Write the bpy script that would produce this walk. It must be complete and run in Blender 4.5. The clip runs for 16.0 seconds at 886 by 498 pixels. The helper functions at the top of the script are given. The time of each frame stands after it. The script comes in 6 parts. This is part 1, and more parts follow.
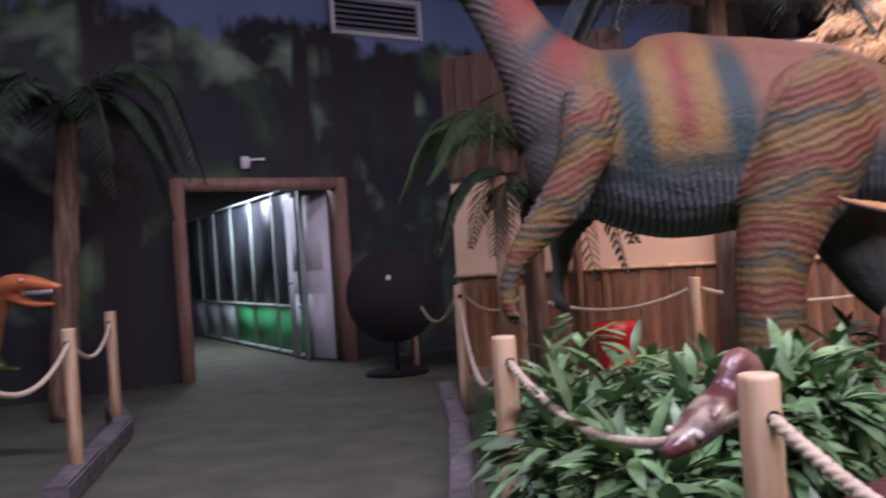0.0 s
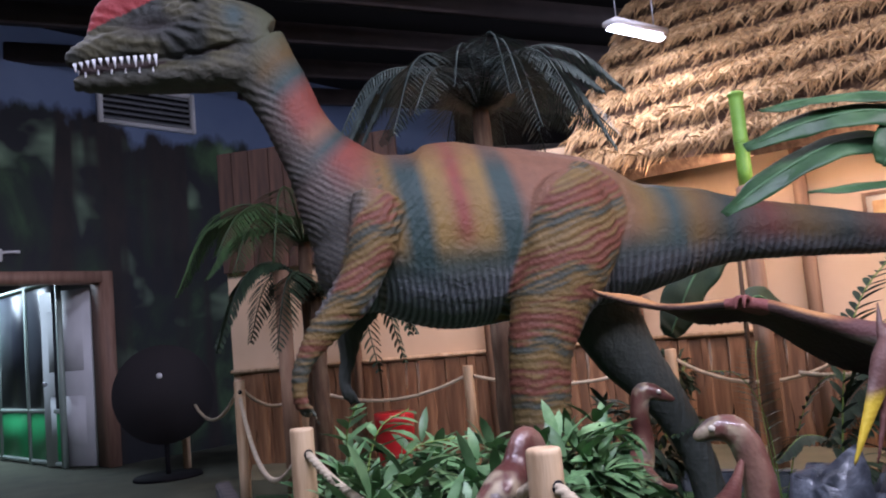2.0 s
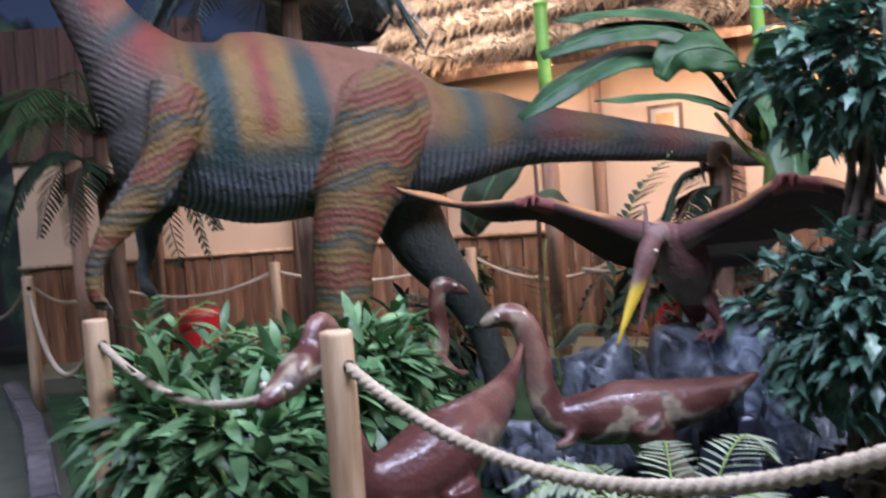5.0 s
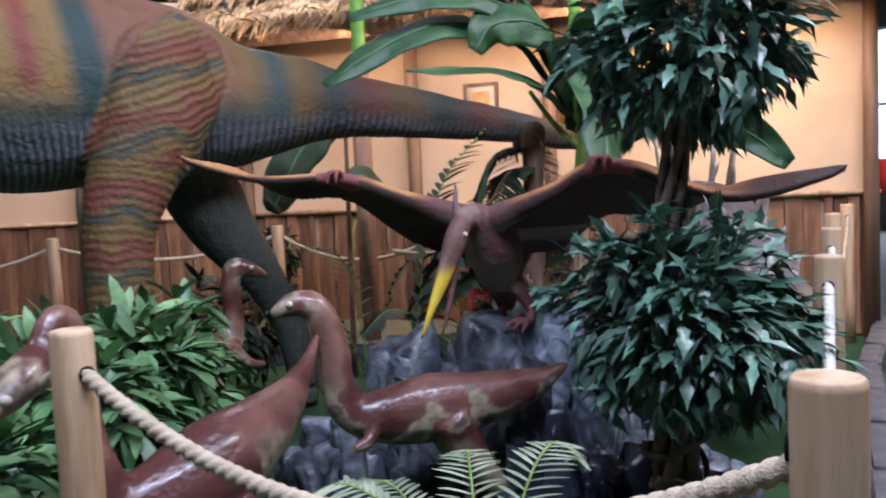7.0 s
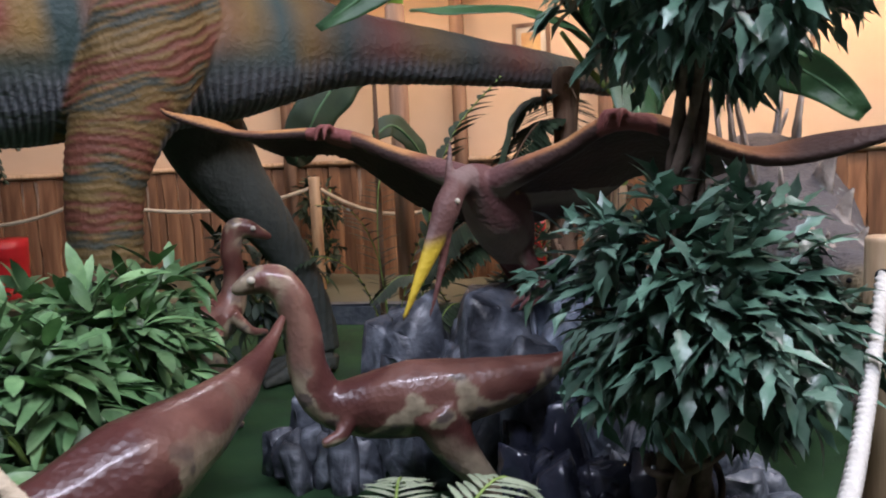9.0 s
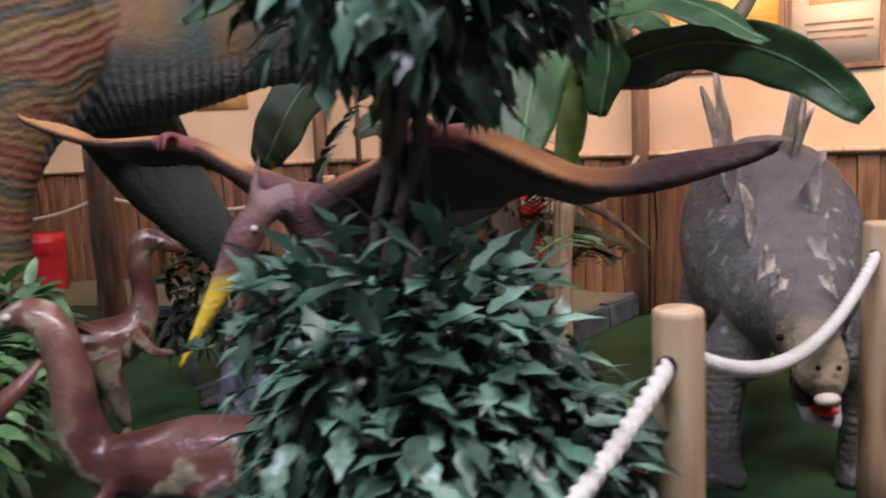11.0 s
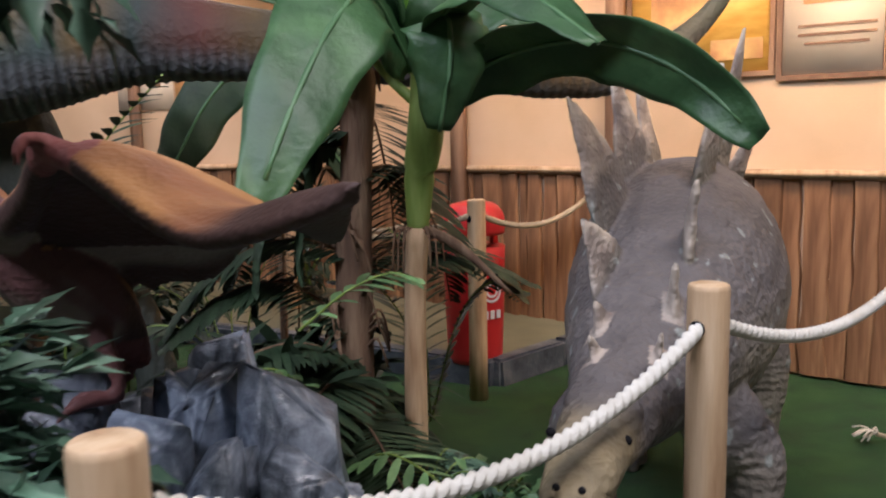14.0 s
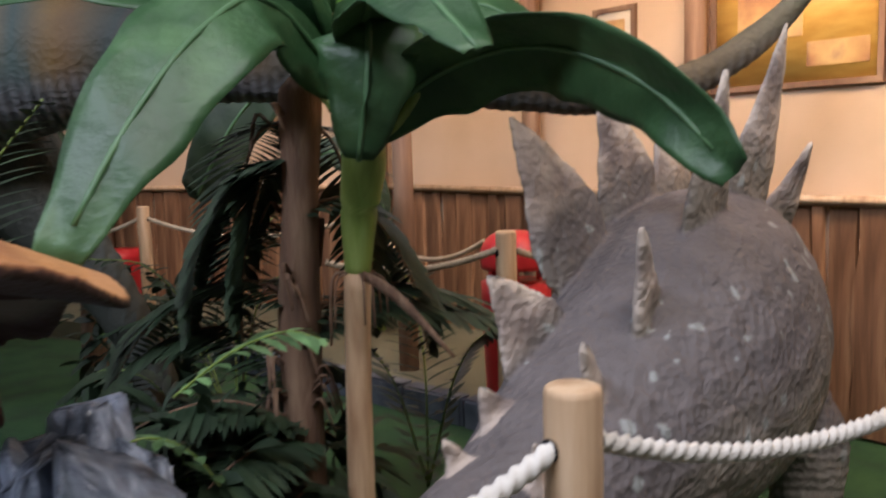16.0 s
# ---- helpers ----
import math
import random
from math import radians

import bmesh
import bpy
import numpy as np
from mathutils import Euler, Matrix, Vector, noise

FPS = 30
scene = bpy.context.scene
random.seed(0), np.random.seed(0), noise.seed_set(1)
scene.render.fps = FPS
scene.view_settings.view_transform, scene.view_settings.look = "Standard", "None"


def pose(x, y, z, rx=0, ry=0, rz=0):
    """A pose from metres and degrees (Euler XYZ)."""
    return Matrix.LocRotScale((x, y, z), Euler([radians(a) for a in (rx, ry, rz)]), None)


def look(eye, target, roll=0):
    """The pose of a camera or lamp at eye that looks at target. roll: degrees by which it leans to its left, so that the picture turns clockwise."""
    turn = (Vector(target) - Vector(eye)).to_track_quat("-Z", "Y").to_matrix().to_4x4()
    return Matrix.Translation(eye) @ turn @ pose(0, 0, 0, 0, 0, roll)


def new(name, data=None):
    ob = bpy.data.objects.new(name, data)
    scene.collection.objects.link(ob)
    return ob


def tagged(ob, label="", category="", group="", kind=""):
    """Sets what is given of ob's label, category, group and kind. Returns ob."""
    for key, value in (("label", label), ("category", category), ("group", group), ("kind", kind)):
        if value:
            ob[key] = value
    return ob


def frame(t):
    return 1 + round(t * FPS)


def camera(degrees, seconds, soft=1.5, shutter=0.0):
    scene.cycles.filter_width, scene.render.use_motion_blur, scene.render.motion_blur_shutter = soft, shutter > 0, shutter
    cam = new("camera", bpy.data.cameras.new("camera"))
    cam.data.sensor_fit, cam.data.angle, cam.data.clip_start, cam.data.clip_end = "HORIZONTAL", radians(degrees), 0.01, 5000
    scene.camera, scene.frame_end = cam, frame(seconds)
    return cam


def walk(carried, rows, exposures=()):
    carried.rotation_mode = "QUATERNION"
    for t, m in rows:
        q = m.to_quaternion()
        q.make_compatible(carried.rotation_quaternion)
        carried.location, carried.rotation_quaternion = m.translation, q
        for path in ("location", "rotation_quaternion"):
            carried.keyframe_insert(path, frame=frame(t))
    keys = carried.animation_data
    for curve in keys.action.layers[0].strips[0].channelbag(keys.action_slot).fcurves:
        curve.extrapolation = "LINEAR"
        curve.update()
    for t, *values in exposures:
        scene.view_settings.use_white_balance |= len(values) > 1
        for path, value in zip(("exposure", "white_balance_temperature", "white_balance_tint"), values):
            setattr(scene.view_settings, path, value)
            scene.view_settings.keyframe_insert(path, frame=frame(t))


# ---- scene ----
cam = camera(54.8, 16.0, soft=2.0, shutter=0.5)
PATH = [
    (0, (0.078, 0.006, 1.207), (-0.068, 2.0, 1.224), -3.8),
    (0.5, (0.095, -0.059, 1.213), (0.162, 1.939, 1.277), -4.4),
    (1, (0.05, -0.099, 1.218), (0.324, 1.88, 1.32), -5.1),
    (1.5, (-0.002, -0.127, 1.219), (0.348, 1.836, 1.373), -5.2),
    (2, (-0.02, -0.148, 1.216), (0.381, 1.802, 1.406), -5.1),
    (2.5, (-0.027, -0.176, 1.214), (0.403, 1.766, 1.42), -5.5),
    (3, (-0.032, -0.208, 1.217), (0.411, 1.729, 1.442), -5.9),
    (3.5, (-0.034, -0.222, 1.215), (0.444, 1.709, 1.421), -5.9),
    (4, (-0.026, -0.236, 1.207), (0.545, 1.677, 1.327), -5.3),
    (4.5, (-0.019, -0.235, 1.194), (0.674, 1.641, 1.22), -4.7),
    (5, (-0.006, -0.232, 1.185), (0.791, 1.6, 1.111), -4.2),
    (5.2, (-0.001, -0.231, 1.18), (0.845, 1.577, 1.062), -3.8),
    (7.3, (0.257, 0.037, 1.177), (1.456, 1.627, 0.989), -3.4),
    (7.5, (0.294, 0.053, 1.185), (1.489, 1.637, 0.938), -4.2),
    (8, (0.397, 0.114, 1.195), (1.484, 1.776, 0.958), -2.5),
    (8.2, (0.426, 0.127, 1.2), (1.504, 1.793, 0.95), -1.6),
    (10.5, (1.431, 0.181, 1.224), (2.131, 2.034, 0.949), -4.8),
    (11, (1.69, 0.194, 1.238), (2.345, 2.062, 0.949), -2.7),
    (11.5, (1.902, 0.283, 1.242), (2.562, 2.151, 0.965), -2.4),
    (12, (2.053, 0.379, 1.233), (2.86, 2.18, 0.911), -3.3),
    (12.5, (2.224, 0.361, 1.232), (2.969, 2.182, 0.873), -2.6),
    (13, (2.362, 0.303, 1.258), (2.959, 2.181, 0.918), -2.1),
    (13.5, (2.472, 0.323, 1.239), (2.956, 2.237, 0.918), -1.8),
    (14, (2.638, 0.415, 1.243), (3.078, 2.346, 0.965), -1.2),
    (14.5, (2.803, 0.526, 1.25), (3.057, 2.492, 0.985), -4.0),
    (15, (3.03, 0.586, 1.251), (2.985, 2.566, 0.975), -2.0),
    (15.5, (3.189, 0.652, 1.252), (3.207, 2.63, 0.951), -3.6),
    (16, (3.323, 0.768, 1.264), (3.359, 2.753, 1.026), -1.7),
]
walk(cam, [(t, look(eye, target, roll)) for t, eye, target, roll in PATH], [(0, 0.24, 6050, 46), (1.5, 0.18, 5700, 32), (4, 0.17, 5500, 24), (5, 0.38, 5350, 24), (7.3, 0.12, 5500, 19), (8, 0.05, 5700, 18), (11, 0.0, 6050, 25), (14.5, 0.0, 5950, 17), (16, -0.10, 5950, 18)])

# ---- light ----
world = bpy.data.worlds.new("hall_air")
world.use_nodes = True
world.node_tree.nodes["Background"].inputs[0].default_value = (0.55, 0.6, 0.75, 1)
world.node_tree.nodes["Background"].inputs[1].default_value = 0.085
scene.world = world


def area(name, eye, target, sx, sy, watts, colour):
    d = bpy.data.lights.new(name, "AREA")
    d.shape, d.size, d.size_y, d.energy, d.color = "RECTANGLE", sx, sy, watts, colour
    ob = new(name, d)
    ob.matrix_world = look(eye, target)
    return ob


COOL, WARM = (0.90, 0.93, 1.0), (1.0, 0.66, 0.36)
area("strip_light_lamp", (0.6, 0.2, 4.6), (0.9, 1.6, 0), 3.0, 0.4, 215, COOL)
area("strip_light_lamp", (4.2, 0.3, 4.6), (3.8, 1.8, 0), 3.0, 0.4, 172, (1.0, 0.92, 0.84))
# fill lamp added to brighten the thatch; no fixture hangs here
area("strip_light_lamp", (2.6, 4.3, 4.95), (4.3, 5.9, 3.4), 2.6, 0.6, 88, (1.0, 0.95, 0.9))
# fill lamp added to brighten the left-hand hall and mural
area("strip_light_lamp", (-2.2, 4.2, 4.8), (-2.0, 6.0, 0), 2.5, 0.4, 90, COOL)
area("strip_light_lamp", (2.95, 6.0, 3.55), (3.0, 6.1, 0), 0.7, 0.12, 24, (1.0, 0.95, 0.88))
area("eave_lamp", (3.05, 5.6, 2.3), (3.35, 6.4, 1.0), 1.3, 0.12, 9, WARM)
area("eave_lamp", (3.95, 4.45, 2.3), (4.35, 5.1, 1.0), 1.3, 0.12, 12, WARM)
area("eave_lamp", (4.85, 3.3, 2.3), (5.2, 3.9, 1.0), 1.3, 0.12, 30, WARM)
area("eave_lamp", (1.2, 6.7, 2.5), (1.5, 7.5, 1.1), 2.0, 0.12, 14, (1.0, 0.70, 0.47))
area("corridor_lamp", (-4.0, 12.4, 2.9), (-4.0, 12.4, 0), 1.0, 1.6, 95, (0.8, 1.0, 0.95))
area("daylight_window_lamp", (15.2, 7.3, 2.2), (6.0, 3.0, 0.6), 4.0, 2.2, 260, (0.95, 0.97, 1.0))


# ---- materials ----
def mat(name, colours, rough=0.6, scale=6.0, detail=6.0, bump=0.15, metal=0.0, fine=60.0, stretch=(1, 1, 1), distort=0.0, island=0.0, coat=0.0, spec=None, each=0.0):
    m = bpy.data.materials.new(name)
    m.use_nodes = True
    nt = m.node_tree
    n, l = nt.nodes, nt.links
    b = n["Principled BSDF"]
    tc = n.new("ShaderNodeTexCoord")
    mp = n.new("ShaderNodeMapping")
    mp.inputs["Scale"].default_value = stretch
    l.new(tc.outputs["Object"], mp.inputs["Vector"])
    no = n.new("ShaderNodeTexNoise")
    no.inputs["Scale"].default_value, no.inputs["Detail"].default_value, no.inputs["Distortion"].default_value = scale, detail, distort
    l.new(mp.outputs[0], no.inputs["Vector"])
    ra = n.new("ShaderNodeValToRGB")
    els = ra.color_ramp.elements
    while len(els) < len(colours):
        els.new(0.5)
    for i, c in enumerate(colours):
        els[i].position = 0.3 + 0.4 * i / max(1, len(colours) - 1)
        els[i].color = (*c, 1)
    l.new(no.outputs["Fac"], ra.inputs["Fac"])
    col = ra.outputs["Color"]
    if island or each:
        hs = n.new("ShaderNodeHueSaturation")
        mr = n.new("ShaderNodeMapRange")
        k = island or each
        mr.inputs["To Min"].default_value, mr.inputs["To Max"].default_value = 1 - k, 1 + k
        if island:
            l.new(n.new("ShaderNodeNewGeometry").outputs["Random Per Island"], mr.inputs["Value"])
        else:
            l.new(n.new("ShaderNodeObjectInfo").outputs["Random"], mr.inputs["Value"])
        l.new(mr.outputs[0], hs.inputs["Value"])
        l.new(col, hs.inputs["Color"])
        col = hs.outputs["Color"]
    l.new(col, b.inputs["Base Color"])
    f = n.new("ShaderNodeTexNoise")
    f.inputs["Scale"].default_value, f.inputs["Detail"].default_value = fine, 4
    l.new(mp.outputs[0], f.inputs["Vector"])
    bu = n.new("ShaderNodeBump")
    bu.inputs["Strength"].default_value, bu.inputs["Distance"].default_value = bump, 0.01
    l.new(f.outputs["Fac"], bu.inputs["Height"])
    l.new(bu.outputs[0], b.inputs["Normal"])
    rr = n.new("ShaderNodeMapRange")
    rr.inputs["To Min"].default_value, rr.inputs["To Max"].default_value = max(0.02, rough - 0.12), min(1, rough + 0.12)
    l.new(no.outputs["Fac"], rr.inputs["Value"])
    l.new(rr.outputs[0], b.inputs["Roughness"])
    b.inputs["Metallic"].default_value = metal
    b.inputs["Coat Weight"].default_value = coat
    b.inputs["Coat Roughness"].default_value = 0.15
    if spec is not None:
        b.inputs["Specular IOR Level"].default_value = spec
    return m


def skin(name, rough, coat, wave_scale, bump, grain=45.0):
    """Painted skin of a statue: the paint scheme, on some with light and shade painted in, is stored on the mesh, grain
    and folds are relief.
    """
    m = bpy.data.materials.new(name)
    m.use_nodes = True
    n, l = m.node_tree.nodes, m.node_tree.links
    b = n["Principled BSDF"]
    at = n.new("ShaderNodeAttribute")
    at.attribute_name = "paint"
    tc = n.new("ShaderNodeTexCoord")
    no = n.new("ShaderNodeTexNoise")
    no.inputs["Scale"].default_value, no.inputs["Detail"].default_value = 14, 8
    l.new(tc.outputs["Object"], no.inputs["Vector"])
    mr = n.new("ShaderNodeMapRange")
    mr.inputs["To Min"].default_value, mr.inputs["To Max"].default_value = 0.72, 1.25
    l.new(no.outputs["Fac"], mr.inputs["Value"])
    hs = n.new("ShaderNodeHueSaturation")
    l.new(mr.outputs[0], hs.inputs["Value"])
    l.new(at.outputs["Color"], hs.inputs["Color"])
    l.new(hs.outputs["Color"], b.inputs["Base Color"])
    vo = n.new("ShaderNodeTexVoronoi")
    vo.inputs["Scale"].default_value = grain
    l.new(tc.outputs["Object"], vo.inputs["Vector"])
    wa = n.new("ShaderNodeTexNoise")
    wa.inputs["Scale"].default_value, wa.inputs["Detail"].default_value, wa.inputs["Distortion"].default_value = wave_scale, 3, 1.2
    l.new(tc.outputs["Object"], wa.inputs["Vector"])
    ad = n.new("ShaderNodeMath")
    ad.operation = "MULTIPLY_ADD"
    ad.inputs[1].default_value = 0.35
    l.new(vo.outputs["Distance"], ad.inputs[0])
    l.new(wa.outputs["Fac"], ad.inputs[2])
    bu = n.new("ShaderNodeBump")
    bu.inputs["Strength"].default_value, bu.inputs["Distance"].default_value = bump, 0.02
    l.new(ad.outputs[0], bu.inputs["Height"])
    l.new(bu.outputs[0], b.inputs["Normal"])
    b.inputs["Roughness"].default_value = rough
    b.inputs["Coat Weight"].default_value = coat
    b.inputs["Coat Roughness"].default_value = 0.12
    return m


def glow(name, colour, strength):
    m = bpy.data.materials.new(name)
    m.use_nodes = True
    b = m.node_tree.nodes["Principled BSDF"]
    b.inputs["Base Color"].default_value = (*colour, 1)
    b.inputs["Emission Color"].default_value = (*colour, 1)
    b.inputs["Emission Strength"].default_value = strength
    return m


M_CARPET = mat("walkway_carpet", [(0.060, 0.068, 0.046), (0.085, 0.092, 0.060), (0.11, 0.115, 0.08)], 0.95, 3.0, 8, 0.5, fine=300)
M_TURF = mat("artificial_turf", [(0.012, 0.045, 0.014), (0.02, 0.075, 0.022), (0.035, 0.10, 0.03)], 0.9, 5, 8, 0.8, fine=220)
M_PATH = mat("painted_path", [(0.13, 0.125, 0.075), (0.17, 0.165, 0.10), (0.21, 0.20, 0.13)], 0.7, 3, 6, 0.2)
M_SLATE = mat("slate_kerb", [(0.05, 0.06, 0.08), (0.10, 0.115, 0.14), (0.18, 0.19, 0.21)], 0.6, 9, 6, 0.5, fine=40)
M_SLEEPER = mat("grey_timber", [(0.06, 0.055, 0.06), (0.12, 0.11, 0.115), (0.2, 0.18, 0.18)], 0.85, 6, 8, 0.6, fine=70, stretch=(1, 1, 4))
M_POST = mat("pale_pine", [(0.36, 0.205, 0.105), (0.60, 0.41, 0.24), (0.72, 0.54, 0.35)], 0.6, 7, 9, 0.25, fine=50, stretch=(3, 3, 0.35), each=0.12)
M_TIMBER = mat("brown_timber", [(0.16, 0.085, 0.05), (0.24, 0.14, 0.085), (0.32, 0.2, 0.12)], 0.7, 6, 8, 0.3, stretch=(3, 3, 0.3), each=0.15)
M_PLANK = mat("larch_plank", [(0.13, 0.06, 0.026), (0.25, 0.125, 0.06), (0.40, 0.225, 0.11)], 0.65, 5, 8, 0.35, stretch=(4, 4, 0.35), each=0.28, distort=0.6)
M_DARKPLANK = mat("dark_board", [(0.045, 0.024, 0.016), (0.08, 0.04, 0.026), (0.12, 0.062, 0.04)], 0.75, 5, 8, 0.3, stretch=(4, 4, 0.35), each=0.2)
M_PLASTER = mat("cream_plaster", [(0.62, 0.45, 0.29), (0.68, 0.50, 0.33), (0.72, 0.54, 0.37)], 0.8, 2.2, 6, 0.12, fine=90)
M_ROPE = mat("white_rope", [(0.60, 0.57, 0.50), (0.72, 0.70, 0.64)], 0.8, 20, 4, 0.5, fine=260)
M_OLDROPE = mat("manila_rope", [(0.46, 0.37, 0.25), (0.60, 0.50, 0.36)], 0.85, 20, 4, 0.5, fine=260)
M_ROCK = mat("painted_rock", [(0.05, 0.062, 0.082), (0.16, 0.19, 0.24), (0.32, 0.37, 0.45), (0.62, 0.68, 0.76)], 0.36, 9, 10, 0.9, fine=34, coat=0.25, distort=1.4, each=0.12)
M_SHELFROCK = mat("grey_shelf_rock", [(0.02, 0.023, 0.03), (0.06, 0.067, 0.082), (0.13, 0.143, 0.168), (0.28, 0.30, 0.34)], 0.4, 8, 10, 0.9, fine=34, coat=0.2, distort=1.2, each=0.25)
M_DARKROCK = mat("dark_glossy_rock", [(0.014, 0.016, 0.026), (0.04, 0.045, 0.068), (0.11, 0.125, 0.17)], 0.26, 5, 8, 0.6, fine=20, coat=0.4)
M_THATCH = mat("thatch", [(0.22, 0.125, 0.055), (0.40, 0.25, 0.115), (0.56, 0.38, 0.20)], 0.85, 5, 6, 0.5, fine=80, island=0.35)
M_LEAF = mat("shrub_leaf", [(0.042, 0.088, 0.060), (0.088, 0.172, 0.118), (0.20, 0.31, 0.235)], 0.32, 9, 4, 0.2, island=0.6)
M_BAMBOO = mat("bamboo_leaf", [(0.062, 0.14, 0.052), (0.12, 0.235, 0.095), (0.25, 0.40, 0.18)], 0.4, 7, 4, 0.2, island=0.45)
M_BANANA = mat("banana_leaf", [(0.014, 0.05, 0.016), (0.03, 0.085, 0.028), (0.075, 0.165, 0.06)], 0.5, 5, 8, 0.4, fine=35, stretch=(1, 1, 1))
M_RIB = mat("leaf_rib", [(0.05, 0.13, 0.05), (0.09, 0.19, 0.08)], 0.5, 8, 4, 0.1)
M_STALK = mat("banana_stalk", [(0.12, 0.19, 0.03), (0.20, 0.30, 0.06), (0.30, 0.40, 0.12)], 0.5, 8, 6, 0.2, stretch=(3, 3, 0.4))
M_LIME = mat("lime_shoot", [(0.16, 0.36, 0.04), (0.26, 0.50, 0.08)], 0.45, 6, 4, 0.1)
M_DRY = mat("dry_stem", [(0.09, 0.05, 0.03), (0.17, 0.10, 0.06), (0.27, 0.18, 0.11)], 0.9, 8, 8, 0.8, stretch=(3, 3, 0.4))
M_PALM = mat("grey_palm_leaf", [(0.03, 0.045, 0.042), (0.065, 0.09, 0.08), (0.12, 0.15, 0.13)], 0.6, 8, 4, 0.2, island=0.3)
M_DARKFERN = mat("dark_fern", [(0.012, 0.028, 0.012), (0.03, 0.055, 0.024)], 0.6, 8, 4, 0.2, island=0.35)
M_GREENFROND = mat("green_frond", [(0.022, 0.055, 0.016), (0.06, 0.12, 0.035)], 0.55, 8, 4, 0.2, island=0.3)
M_FERN = mat("pale_fern", [(0.15, 0.19, 0.12), (0.25, 0.30, 0.19), (0.36, 0.40, 0.28)], 0.6, 8, 4, 0.2, island=0.3)
M_VINE = mat("vine_bark", [(0.06, 0.04, 0.03), (0.14, 0.10, 0.075), (0.22, 0.17, 0.13)], 0.85, 12, 7, 0.8, fine=60)
M_RED = mat("red_plastic", [(0.52, 0.02, 0.025), (0.62, 0.035, 0.035)], 0.35, 3, 3, 0.05)
M_WHITE = mat("white_paint", [(0.66, 0.66, 0.68), (0.76, 0.76, 0.78)], 0.5, 3, 5, 0.08)
M_BLACK = mat("black_board", [(0.006, 0.006, 0.008), (0.012, 0.012, 0.014)], 0.85, 6, 4, 0.1, spec=0.15)
M_CEIL = mat("dark_ceiling", [(0.012, 0.010, 0.012), (0.022, 0.018, 0.02)], 0.9, 2, 6, 0.3)
M_BEAM = mat("ceiling_joist", [(0.06, 0.045, 0.045), (0.09, 0.07, 0.068)], 0.8, 4, 6, 0.3)
M_HALL = mat("hall_wall", [(0.16, 0.14, 0.13), (0.22, 0.20, 0.18)], 0.8, 1.5, 5, 0.1)
M_FRAME = mat("door_timber", [(0.22, 0.12, 0.085), (0.30, 0.17, 0.12), (0.36, 0.22, 0.16)], 0.6, 6, 7, 0.25, stretch=(3, 3, 0.4))
M_GREEN = mat("green_panel", [(0.02, 0.33, 0.10), (0.04, 0.42, 0.15)], 0.4, 1.2, 4, 0.05)
M_GREENGREY = mat("pale_green_metal", [(0.30, 0.38, 0.34), (0.40, 0.48, 0.43)], 0.4, 3, 4, 0.05)
M_DARKPANEL = mat("dark_panel", [(0.03, 0.034, 0.045), (0.05, 0.055, 0.07)], 0.35, 1.0, 4, 0.05)
M_METAL = mat("grey_metal", [(0.40, 0.42, 0.46), (0.52, 0.54, 0.58)], 0.4, 8, 4, 0.08, metal=0.6)
M_PAPER = mat("poster_paper", [(0.62, 0.54, 0.42), (0.72, 0.65, 0.52)], 0.6, 3, 5, 0.05)
M_SEPIA = mat("poster_print", [(0.28, 0.12, 0.07), (0.55, 0.30, 0.12), (0.72, 0.5, 0.2), (0.4, 0.2, 0.15)], 0.5, 4, 7, 0.05)
M_GOLD = mat("poster_gold", [(0.62, 0.34, 0.06), (0.78, 0.52, 0.12)], 0.5, 7, 6, 0.05, stretch=(1, 1, 3))
M_CREAMEYE = mat("statue_eye", [(0.5, 0.45, 0.35), (0.6, 0.55, 0.45)], 0.15, 20, 3, 0.05)
M_TUBE = glow("lit_tube", (0.95, 0.97, 1.0), 9.0)
M_DAY = glow("daylight_pane", (0.93, 0.96, 1.0), 3.2)


